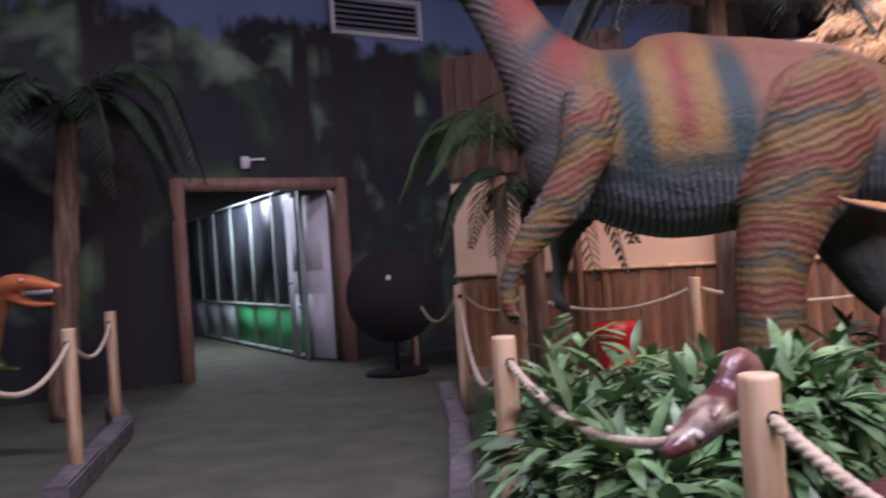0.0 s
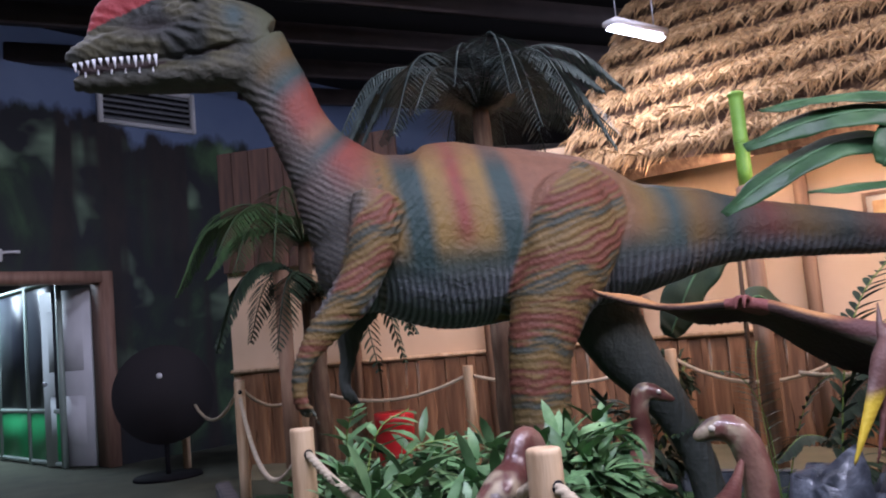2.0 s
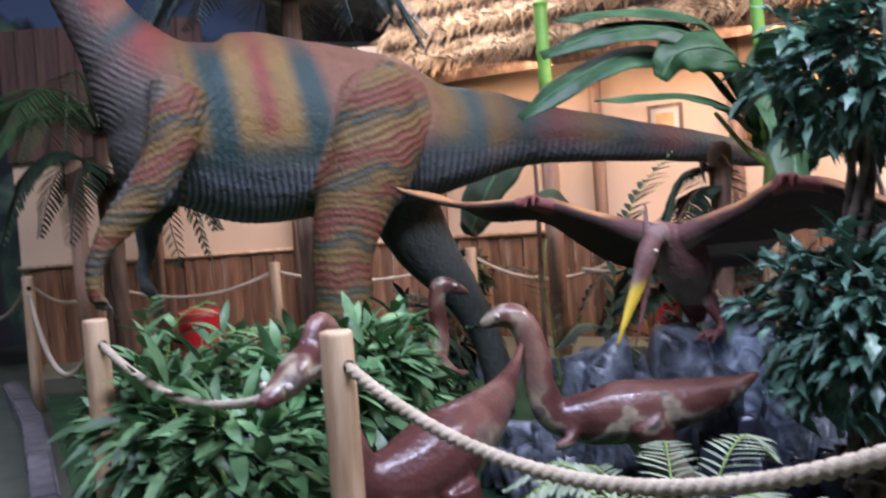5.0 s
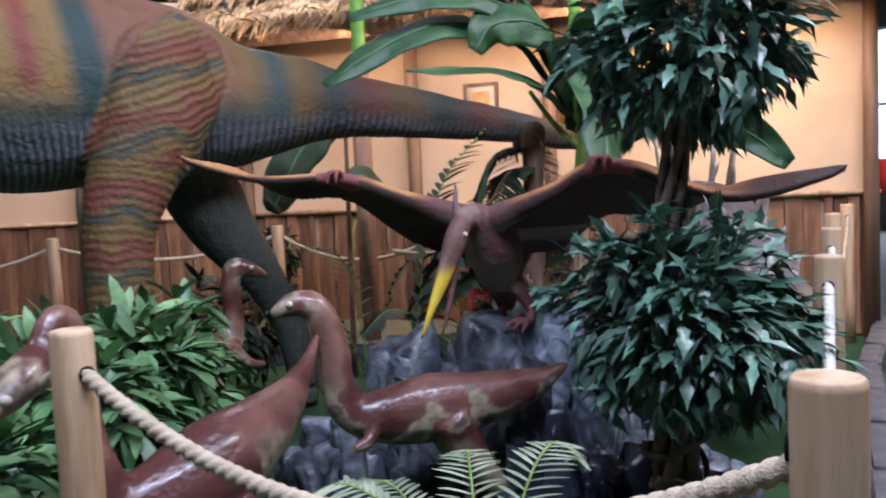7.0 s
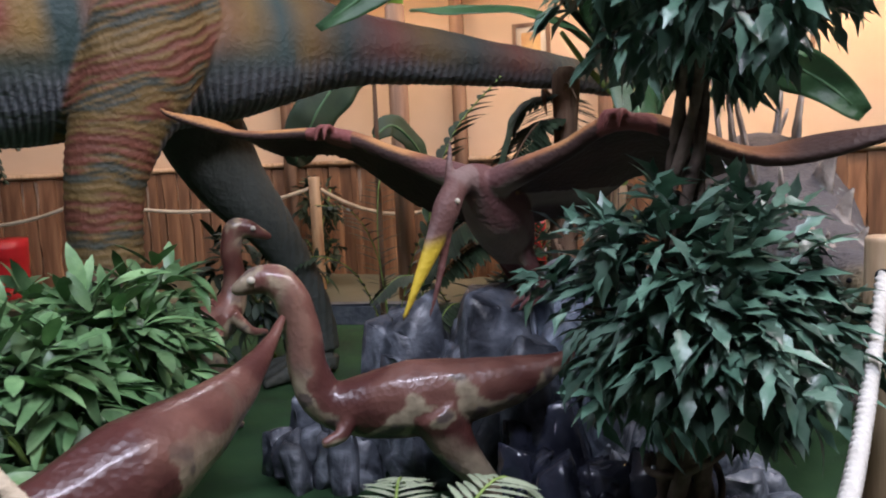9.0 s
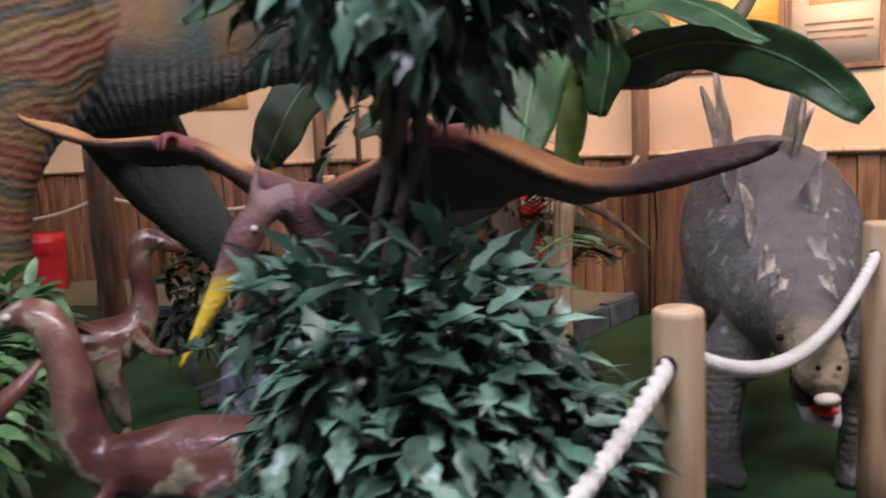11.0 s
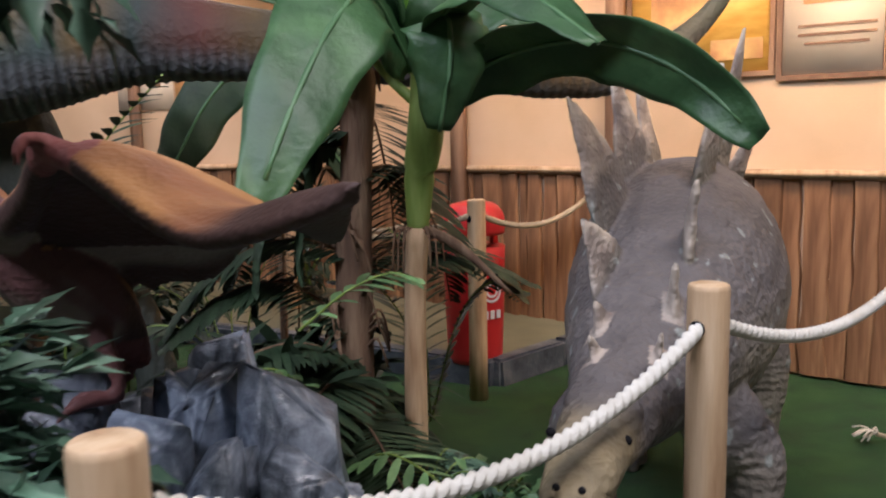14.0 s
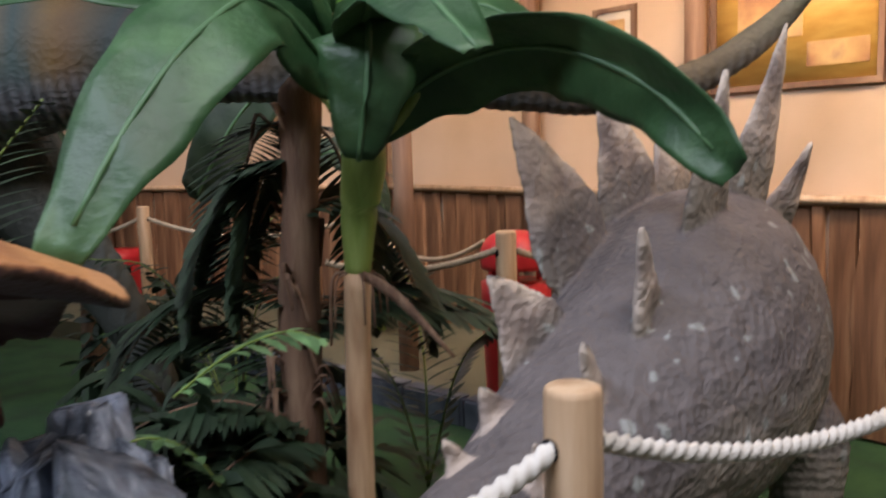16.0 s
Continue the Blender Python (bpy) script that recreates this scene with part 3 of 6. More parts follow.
# ventilation grille high on the mural wall
grille = thing("wall_grille", "white louvred ventilation grille on the mural wall", "grille")
grille.matrix_world = MM @ Matrix.Translation((9.78, 0, 4.32))
bm = bmesh.new()
block(bm, (1.24, 0.02, 0.46), Matrix.Translation((0, -0.011, 0)))
part("backing", bm, M_BLACK, grille, "", False)
bm = bmesh.new()
for sx in (-0.63, 0.63):
    block(bm, (0.06, 0.07, 0.52), Matrix.Translation((sx, -0.035, 0)), 0.004)
for sz in (-0.235, 0.235):
    block(bm, (1.20, 0.068, 0.05), Matrix.Translation((0, -0.035, sz)), 0.004)
part("grille_frame", bm, M_WHITE, grille, "white grille frame")
for k in range(6):
    bm = bmesh.new()
    block(bm, (1.19, 0.06, 0.014), Matrix.Translation((0, -0.045, -0.18 + k * 0.072)) @ pose(0, 0, 0, 35))
    part("louvre", bm, M_METAL, grille, "", False)

# ceiling joists, a hanging strip light, and three unseen ones added above area lamps
for k in range(9):
    bm = bmesh.new()
    block(bm, (14, 0.14, 0.22), None, 0.01)
    solid("ceiling_joist", bm, M_BEAM, "dusty timber ceiling joist", "beam", (3.0, 2.6 + 1.25 * k, 4.75), group="ceiling joists", kind="structure").rotation_euler = (0, 0, radians(14))
for x, y, z, turn in ((3.2, 6.48, 3.6, 26), (0.6, 0.2, 4.72, 0), (4.2, 0.3, 4.72, 0), (-2.2, 4.2, 4.92, 0)):
    lampo = thing("strip_light", "lit fluorescent strip light hanging from thin rods", "lamp", (x, y, z), group="strip lights")
    lampo.rotation_euler = (0, 0, radians(turn))
    lampo.scale = (0.62 if z < 4 else 1.0, 1.0, 1.0)
    bm = bmesh.new()
    block(bm, (1.1, 0.16, 0.05), Matrix.Translation((0, 0, 0.05)), 0.008)
    part("housing", bm, M_WHITE, lampo)
    bm = bmesh.new()
    loft(bm, [(-0.52, 0, 0.0, 0.05, 0.024), (0, 0, 0, 0.05, 0.024), (0.52, 0, 0, 0.05, 0.024)], 10, 2)
    part("tube", bm, M_TUBE, lampo, "glowing tube")
    for sx in (-0.4, 0.4):
        bm = bmesh.new()
        loft(bm, [(sx, 0, 0.06, 0.006, 0.006), (sx, 0, 0.3, 0.006, 0.006), (sx, 0, 5.1 - z, 0.006, 0.006)], 6, 1)
        part("rod", bm, M_METAL, lampo)

# kerbs
def kerb_line(points, name, material, w, h, ln, label, z=0.0, category="kerb"):
    for a, b in zip(points, points[1:]):
        a, b = Vector((*a, 0)), Vector((*b, 0))
        d = b - a
        k = max(1, round(d.length / ln))
        for i in range(k):
            o = a + d * ((i + 0.5) / k)
            bm = bmesh.new()
            block(bm, (d.length / k - 0.008, w, h), Matrix.Translation((0, 0, h / 2)), 0.014)
            rr = random.Random(i * 7 + int(o.x * 100))
            for v in bm.verts:
                v.co += Vector((rr.uniform(-1, 1) * 0.004, rr.uniform(-1, 1) * 0.006, rr.uniform(-1, 1) * 0.004 if v.co.z > 0.02 else 0))
            ob = solid(name, bm, material, label, category, (o.x, o.y, z), False, group=name + "s")
            ob.rotation_euler = (0, 0, math.atan2(d.y, d.x))


kerb_line([(-0.52, 7.4), (-0.3, 5.6), (-0.13, 2.85), (0.36, 1.66), (0.9, 0.36)], "timber_kerb", M_SLEEPER, 0.12, 0.13, 0.85, "weathered grey timber sleeper along the walkway")
kerb_line([(1.0, 0.3), (2.58, 1.18), (3.62, 1.78), (4.66, 2.38), (6.1, 3.02)], "timber_kerb", M_SLEEPER, 0.12, 0.13, 0.6, "weathered grey timber sleeper along the walkway")
kerb_line([(-2.35, 4.3), (-2.9, 6.3), (-3.5, 7.4)], "timber_kerb", M_SLEEPER, 0.14, 0.14, 0.9, "weathered grey timber sleeper along the walkway")
kerb_line([(4.62, 4.80), (3.75, 4.25), (2.95, 5.02), (1.58, 6.2)], "slate_kerb", M_SLATE, 0.09, 0.145, 0.42, "dark slate kerb block edging the raised path")


# ---- rope barriers ----
def post_parts(h, r):
    bm = bmesh.new()
    seg = 20
    rings = []
    for z, k in ((0, 1), (h * 0.3, 1.0), (h * 0.7, 0.99), (h - 0.012, 0.985), (h - 0.003, 0.95), (h, 0.86)):
        rings.append([(r * k * math.cos(2 * math.pi * i / seg), r * k * math.sin(2 * math.pi * i / seg), z) for i in range(seg)])
    grid_faces(bm, rings)
    return bm


def rope_post(x, y, h=0.93, r=0.042, turn=0.0, z=0.0, tilt=0.0, back=180.0):
    p = thing("rope_post", "round pale pine post with rope holes", "post", (x, y, z), group="rope posts")
    p.rotation_euler = (radians(tilt), 0, radians(turn))
    part("post", post_parts(h, r), M_POST, p)
    for s in (0.0, back):
        bm = bmesh.new()
        bmesh.ops.create_cone(bm, segments=14, radius1=0.0165, radius2=0.0165, depth=0.004, cap_ends=True, matrix=pose(0, 0, 0, 0, 0, s) @ Matrix.Translation((r - 0.0005, 0, h - 0.085)) @ pose(0, 0, 0, 0, 90, 0))
        part("rope_hole", bm, M_BLACK, p, "dark drilled hole")
    return p


def rope(a, b, sag, r=0.0155, material=None, pitch=0.025):
    """A three-strand laid rope hanging between two points."""
    a, b = Vector(a), Vector(b)
    n = max(24, int((b - a).length * 1.05 / 0.0042))
    pts = [a.lerp(b, i / n) - Vector((0, 0, sag * 4 * (i / n) * (1 - i / n))) for i in range(n + 1)]
    rings, dist = [], 0.0
    for i, p in enumerate(pts):
        d = (pts[min(i + 1, n)] - pts[max(i - 1, 0)]).normalized()
        side = d.cross(Vector((0, 0, 1))).normalized()
        up = side.cross(d)
        if i:
            dist += (p - pts[i - 1]).length
        ring = []
        for k in range(12):
            t = 2 * math.pi * k / 12
            rad = r * (0.66 + 0.42 * abs(math.cos(1.5 * (t - 2 * math.pi * dist / (3 * pitch)))))
            ring.append(p + side * (rad * math.cos(t)) + up * (rad * math.sin(t)))
        rings.append(ring)
    bm = bmesh.new()
    grid_faces(bm, rings)
    white = material is M_ROPE
    return solid("rope", bm, material, "thick white twisted rope hanging between two posts" if white else "pale brown twisted rope slung between posts", "rope", group="barrier ropes")


POSTS = {"A": (-0.30, 6.55), "B": (0.05, 2.85), "C": (0.565, 1.767), "D": (1.075, 0.513), "E": (2.481, 1.33), "F": (3.518, 1.918), "G": (4.572, 2.517)}
order = list(POSTS)
for i, k in enumerate(order):
    x, y = POSTS[k]
    nx, ny = POSTS[order[min(i + 1, 6)]] if i < 6 else (5.6, 3.1)
    px, py = POSTS[order[i - 1]] if i else (-0.98, 9.58)
    turn = math.degrees(math.atan2(ny - y, nx - x))
    rope_post(x, y, {"A": 0.98, "D": 0.95}.get(k, 0.93), turn=turn, back=math.degrees(math.atan2(py - y, px - x)) - turn)
for p, q, sag, mt, rr in (("A", "B", 0.30, M_OLDROPE, 0.014), ("B", "C", 0.15, M_OLDROPE, 0.0145), ("C", "D", 0.17, M_OLDROPE, 0.0155), ("D", "E", 0.2, M_ROPE, 0.0155), ("E", "F", 0.13, M_ROPE, 0.0155), ("F", "G", 0.11, M_ROPE, 0.0155)):
    a, b = Vector((*POSTS[p], 0.848)), Vector((*POSTS[q], 0.848))
    d = (b - a).normalized() * 0.03
    rope(a + d, b - d, sag, rr, mt)
rope_post(5.62, 3.02, turn=30)
rope((4.60, 2.54, 0.848), (5.59, 3.0, 0.848), 0.26, 0.0145, M_OLDROPE)
rope_post(3.63, 4.085, turn=20)
rope((3.65, 4.09, 0.86), (4.52, 4.66, 0.99), 0.14, 0.014, M_OLDROPE)
rope((3.60, 4.08, 0.86), (2.9, 4.3, 0.80), 0.06, 0.014, M_OLDROPE)
rope_post(2.9, 5.9, z=0.0, turn=150)
rope_post(1.45, 6.45, z=0.0, turn=160)
rope_post(0.2, 6.9, z=0.0, turn=170)
rope((2.87, 5.92, 0.85), (1.48, 6.44, 0.85), 0.12, 0.014, M_OLDROPE)
rope((1.42, 6.46, 0.85), (0.23, 6.9, 0.85), 0.14, 0.014, M_OLDROPE)
rope((0.17, 6.9, 0.85), (-0.27, 6.58, 0.9), 0.12, 0.014, M_OLDROPE)
rope((2.93, 5.9, 0.85), (3.6, 4.9, 0.8), 0.16, 0.014, M_OLDROPE)
# far and left-hand barriers
rope_post(-1.02, 9.6, 0.98, turn=20)
rope((-0.98, 9.58, 0.86), (-0.32, 6.6, 0.9), 0.28, 0.014, M_OLDROPE)
rope((-1.06, 9.62, 0.86), (-1.72, 10.4, 0.86), 0.2, 0.014, M_OLDROPE)
rope_post(-2.50, 4.83, 0.93, turn=100)
rope_post(-3.02, 6.45, 0.95, turn=100)
rope_post(-2.05, 3.2, 0.93, turn=100)
rope((-2.51, 4.86, 0.845), (-3.01, 6.42, 0.86), 0.16, 0.014, M_OLDROPE)
rope((-2.49, 4.80, 0.845), (-2.06, 3.23, 0.845), 0.16, 0.014, M_OLDROPE)


# ---- dinosaurs ----
def shifted(bm, at):
    bmesh.ops.translate(bm, vec=-Vector(at), verts=bm.verts)
    return bm


def dilophosaurus():
    at = (1.3, 3.95, 0.0)
    Y = 3.92
    bm = bmesh.new()
    # neck, trunk and tail
    loft(bm, [(-0.04, Y, 2.62, 0.13, 0.19), (0.08, Y, 2.43, 0.115, 0.152), (0.185, Y, 2.20, 0.12, 0.150), (0.29, Y, 2.03, 0.16, 0.20), (0.40, Y, 1.88, 0.23, 0.30), (0.57, Y, 1.75, 0.31, 0.405), (0.84, Y, 1.68, 0.35, 0.46), (1.15, Y, 1.665, 0.34, 0.43), (1.51, Y, 1.64, 0.30, 0.39), (1.79, Y, 1.60, 0.24, 0.30), (2.12, Y - 0.02, 1.62, 0.17, 0.225), (2.46, Y - 0.04, 1.60, 0.13, 0.16), (3.35, Y - 0.08, 1.51, 0.085, 0.10), (4.0, Y - 0.05, 1.43, 0.065, 0.075), (4.35, Y - 0.02, 1.50, 0.058, 0.062), (4.66, Y, 1.72, 0.045, 0.048), (4.86, Y, 2.0, 0.02, 0.022)], 24)
    ball(bm, (0.42, Y, 1.60), 0.235, 1.0, 1.0, 1.15, 3)
    # skull and lower jaw
    loft(bm, [(-0.865, Y, 2.592, 0.035, 0.026), (-0.81, Y, 2.615, 0.07, 0.055), (-0.68, Y, 2.652, 0.095, 0.088), (-0.48, Y, 2.71, 0.125, 0.135), (-0.28, Y, 2.742, 0.15, 0.152), (-0.10, Y, 2.715, 0.155, 0.16), (0.02, Y, 2.65, 0.125, 0.15)], 20)
    loft(bm, [(-0.835, Y, 2.487, 0.045, 0.03), (-0.68, Y, 2.487, 0.082, 0.046), (-0.45, Y, 2.497, 0.115, 0.062), (-0.22, Y, 2.525, 0.14, 0.088), (-0.05, Y, 2.55, 0.13, 0.11)], 16)
    loft(bm, [(-0.81, Y, 2.54, 0.025, 0.02), (-0.6, Y, 2.54, 0.055, 0.035), (-0.4, Y, 2.55, 0.08, 0.03)], 12)
    for s in (-1, 1):
        ball(bm, (-0.262, Y + s * 0.112, 2.846), 0.058, 1.25, 0.75, 0.8)
        loft(bm, [(-0.76, Y + s * 0.04, 2.69, 0.014, 0.02), (-0.64, Y + s * 0.055, 2.81, 0.016, 0.09), (-0.46, Y + s * 0.06, 2.90, 0.016, 0.125), (-0.29, Y + s * 0.06, 2.925, 0.016, 0.085), (-0.17, Y + s * 0.055, 2.935, 0.014, 0.022), (-0.10, Y + s * 0.05, 2.955, 0.008, 0.01)], 12)
        # arms
        e = 0.0 if s < 0 else 0.12
        loft(bm, [(0.50, Y + s * 0.24, 1.81, 0.13, 0.16), (0.45, Y + s * 0.295, 1.66, 0.105, 0.125), (0.40 + e, Y + s * 0.31, 1.52, 0.088, 0.095), (0.325 + e, Y + s * 0.305, 1.40, 0.085, 0.10), (0.20 + e * 1.4, Y + s * 0.30, 1.27, 0.06, 0.072), (0.10 + e * 2, Y + s * 0.30, 1.13, 0.04, 0.044), (0.075 + e * 2, Y + s * 0.30, 1.03, 0.032, 0.034), (0.08 + e * 2, Y + s * 0.29, 0.95, 0.035, 0.03), (0.11 + e * 2, Y + s * 0.28, 0.89, 0.012, 0.012)], 12)
        for k in (-1, 1):
            loft(bm, [(0.09 + e * 2, Y + s * 0.29 + k * 0.02, 0.97, 0.016, 0.016), (0.13 + e * 2, Y + s * 0.29 + k * 0.035, 0.91, 0.012, 0.012), (0.15 + e * 2, Y + s * 0.29 + k * 0.035, 0.86, 0.005, 0.005)], 8, 3)
    # near leg, planted upright
    loft(bm, [(1.50, Y - 0.14, 1.88, 0.10, 0.12), (1.43, Y - 0.22, 1.72, 0.17, 0.27), (1.34, Y - 0.25, 1.48, 0.17, 0.25), (1.25, Y - 0.26, 1.30, 0.145, 0.19), (1.18, Y - 0.26, 1.10, 0.125, 0.155), (1.16, Y - 0.26, 0.9, 0.115, 0.145), (1.15, Y - 0.26, 0.6, 0.11, 0.13), (1.14, Y - 0.26, 0.35, 0.10, 0.115), (1.12, Y - 0.26, 0.10, 0.11, 0.12), (1.10, Y - 0.26, 0.02, 0.10, 0.11)], 18)
    # far leg, stepping back
    loft(bm, [(1.55, Y + 0.16, 1.62, 0.17, 0.28), (1.68, Y + 0.24, 1.28, 0.15, 0.22), (1.83, Y + 0.27, 1.0, 0.13, 0.17), (2.02, Y + 0.28, 0.74, 0.10, 0.115), (2.16, Y + 0.28, 0.46, 0.085, 0.09), (2.22, Y + 0.28, 0.2, 0.085, 0.09), (2.2, Y + 0.28, 0.04, 0.10, 0.10)], 16)
    for x, y in ((1.08, Y - 0.26), (2.16, Y + 0.28)):
        for k in (-1, 0, 1):
            loft(bm, [(x, y + k * 0.05, 0.09, 0.05, 0.06), (x - 0.16, y + k * 0.09, 0.06, 0.045, 0.045), (x - 0.30, y + k * 0.13, 0.035, 0.022, 0.024)], 10, 3)
    me = remeshed(shifted(bm, at), 0.0105, 9)
    c, nn = coords(me), normals(me)
    w = c + np.array(at)
    x, y, z = w.T
    wob = noise3(w, 2.3)
    fine = noise3(w, 7.0, 3.1)
    lx = np.interp(z, [0.3, 1.0, 1.22, 1.46, 1.72, 1.9], [1.14, 1.16, 1.20, 1.33, 1.43, 1.50])
    lw = np.interp(z, [0.3, 1.0, 1.22, 1.46, 1.72, 1.86, 1.98], [0.16, 0.17, 0.20, 0.27, 0.27, 0.20, 0.05])
    inleg = step(0.0, 0.03, lw - np.abs(x - lx)) * (y < Y - 0.04) * (z < 1.98)
    ax = np.interp(z, [0.9, 1.03, 1.13, 1.27, 1.40, 1.52, 1.66, 1.81], [0.09, 0.075, 0.10, 0.20, 0.325, 0.40, 0.45, 0.50])
    inarm = step(0.0, 0.03, np.interp(z, [0.9, 1.2, 1.5, 1.74, 1.86], [0.09, 0.10, 0.12, 0.13, 0.02]) - np.abs(x - ax)) * (y < Y - 0.15)
    inarm = np.maximum(inarm, ((z < 1.32) & (x < 0.42) & (y < Y)).astype(float))
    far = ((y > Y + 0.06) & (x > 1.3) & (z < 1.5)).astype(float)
    # folds of the skin
    under = step(1.62, 1.40, z - 0.05 * np.sin(x * 3)) * (x < 2.4) * (1 - far)
    throat = ((x < 0.5) & (z < 2.55) & (z > 1.3)).astype(float) * (1 - inarm) * step(0.05, -0.45, nn[:, 0]) * step(0.42, 0.30, x - 0.35 * (2.0 - z) * (z < 2.0))
    gap = 0.6 + 0.4 * noise3(w, 3.5, 6.0)
    leg_ph = z * 185 + x * np.where(z > 1.35, -62, 14) + wob * 8 + fine * 4.5
    fold_v = np.sin(x * 205 + wob * 12 + z * 14) * under * (1 - inleg) * (1 - inarm) * gap
    fold_t = np.sin((z + 0.55 * x) * 175 + wob * 9 + fine * 3) * throat * gap
    fold_l = np.sin(leg_ph) * np.maximum(inleg, inarm * 0.8) * gap * 1.3
    fold_tail = np.sin(x * 150 + wob * 5) * step(1.85, 2.1, x) * step(1.62, 1.45, z) * 0.5
    fold_h = np.sin(z * 130 + x * 60 + wob * 14 + fine * 4) * step(0.0, -0.15, x) * (z > 2.35) * 0.55
    shoulder = np.exp(-((x - 0.6) / 0.18) ** 2 - ((z - 1.72) / 0.14) ** 2) * (y < Y)
    c = c + nn * (0.0046 * (fold_l + 0.9 * fold_v + fold_t + fold_tail + fold_h + shoulder * np.sin(z * 120 - x * 130 + fine * 5)) + 0.006 * fine - 0.007 * np.exp(-((lw - np.abs(x - lx)) / 0.02) ** 2) * (y < Y - 0.1) * step(1.35, 1.5, z) * (z < 1.95))[:, None]
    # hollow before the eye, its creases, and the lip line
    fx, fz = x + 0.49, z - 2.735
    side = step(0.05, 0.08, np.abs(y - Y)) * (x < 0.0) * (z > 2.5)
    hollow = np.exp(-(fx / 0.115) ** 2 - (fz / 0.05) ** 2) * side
    around = np.exp(-((np.hypot(fx / 0.2, fz / 0.10) - 1.0) / 0.35) ** 2) * side * (z < 2.83)
    cheek = np.exp(-((x + 0.2) / 0.14) ** 2 - ((z - 2.735) / 0.055) ** 2) * side
    lipz = np.interp(x, [-0.85, -0.5, -0.25, -0.1], [2.56, 2.565, 2.60, 2.622])
    lip = np.exp(-((z - lipz) / 0.010) ** 2) * step(-0.60, -0.5, x) * step(-0.07, -0.12, x) * side
    crease = np.sin(np.arctan2(fz, fx * 0.6) * 16 + fine * 2) * around + np.sin(z * 190 + x * 25 + fine * 5) * cheek
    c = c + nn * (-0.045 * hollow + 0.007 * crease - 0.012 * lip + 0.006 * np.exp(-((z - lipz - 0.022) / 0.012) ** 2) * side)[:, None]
    # paint; crease shade and pale ridges are put into the colour along the folds
    red, yel, blu, pink, grey = np.array([0.34, 0.075, 0.05]), np.array([0.37, 0.225, 0.06]), np.array([0.038, 0.085, 0.082]), np.array([0.33, 0.15, 0.085]), np.array([0.15, 0.17, 0.20])
    xs = x + 0.10 * (z - 1.8) + 0.05 * wob
    stripe_red = blend(np.tile(red, (len(x), 1)), np.tile(yel, (len(x), 1)), step(1.70, 1.52, z))
    body = bands(xs, [(0.22, blu), (0.30, blu), (0.40, yel), (0.48, pink), (0.57, yel * 0.8), (0.625, blu), (0.69, blu), (0.745, yel), (0.81, yel), (0.92, yel), (0.98, yel), (1.045, blu), (1.11, blu), (1.17, pink), (1.42, pink), (1.60, pink), (1.78, yel * 0.7), (1.92, blu), (2.06, yel * 0.55), (2.2, red * 0.45), (2.5, blu * 0.7), (2.75, red * 0.35), (3.1, blu * 0.7), (4.7, grey * 0.5)])
    body = blend(body, stripe_red, np.exp(-((xs - 0.863) / 0.045) ** 2))
    body = blend(body, np.tile(pink, (len(x), 1)), step(1.90, 2.10, z - 0.05 * wob) * (x > 0.4) * 0.6)
    body = blend(body, np.tile(blu, (len(x), 1)), step(1.66, 1.5, z + 0.04 * wob) * (x < 2.0) * 0.9)
    # belly grey, with fold shade painted dark in creases and light on ridges
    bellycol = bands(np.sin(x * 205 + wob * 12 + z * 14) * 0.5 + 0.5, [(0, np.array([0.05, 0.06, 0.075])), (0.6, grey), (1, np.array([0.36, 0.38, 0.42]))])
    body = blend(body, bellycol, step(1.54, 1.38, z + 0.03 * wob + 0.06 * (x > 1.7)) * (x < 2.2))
    tailb = bands(x + 0.05 * wob + 0.03 * fine, [(2.1, yel * 0.45), (2.28, blu * 0.55), (2.48, red * 0.40), (2.68, yel * 0.30), (2.92, blu * 0.45), (3.2, red * 0.28), (3.5, blu * 0.45), (3.9, yel * 0.22), (4.7, blu * 0.5)])
    tail_mid = np.interp(x, [1.5, 2.12, 2.46, 3.35, 4.0, 4.35, 4.66], [1.55, 1.58, 1.57, 1.49, 1.41, 1.48, 1.70])
    # pale tail underside, rib shade painted in stripes along its folds
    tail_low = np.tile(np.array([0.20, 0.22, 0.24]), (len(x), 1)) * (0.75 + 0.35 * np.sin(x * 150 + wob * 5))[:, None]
    tailb = blend(tailb, tail_low, step(0.02, -0.10, z - tail_mid + 0.03 * wob))
    body = blend(body, tailb, step(1.98, 2.2, x))
    body = blend(body, tail_low, step(1.6, 1.75, x) * step(2.2, 2.0, x) * step(0.0, -0.12, z - tail_mid))
    s_neck = (z - x * 0.9) + 0.05 * wob
    neck = bands(s_neck, [(1.2, yel), (1.38, blu), (1.5, blu), (1.62, red), (1.78, red), (1.88, blu), (1.98, pink), (2.08, red), (2.2, red), (2.32, blu), (2.45, yel * 0.45), (2.6, np.array([0.12, 0.13, 0.07]))])
    body = blend(body, neck, step(0.50, 0.34, x + 0.3 * (1.95 - z)) * (1 - inarm) * step(1.7, 1.95, z))
    # pale throat, striped darker to paint in the shade between its ribs
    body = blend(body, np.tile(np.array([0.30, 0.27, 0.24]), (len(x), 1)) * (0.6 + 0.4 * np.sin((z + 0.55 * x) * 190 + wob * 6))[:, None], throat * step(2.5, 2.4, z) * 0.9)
    legcol = bands(((z * 4.2 - 1.1 * x * (z > 1.3) + 0.25 * wob + 0.38 * fine + 0.10 * np.sin(leg_ph)) % 1.0), [(0.0, red), (0.10, red), (0.22, yel), (0.44, yel), (0.56, blu), (0.66, blu), (0.78, yel), (0.86, red), (1.0, red)])
    legcol = legcol * 0.72 + 0.28 * np.array([0.22, 0.15, 0.07])
    # wrinkle shade painted over the leg bands, in step with the folds
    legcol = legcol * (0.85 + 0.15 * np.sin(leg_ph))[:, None]
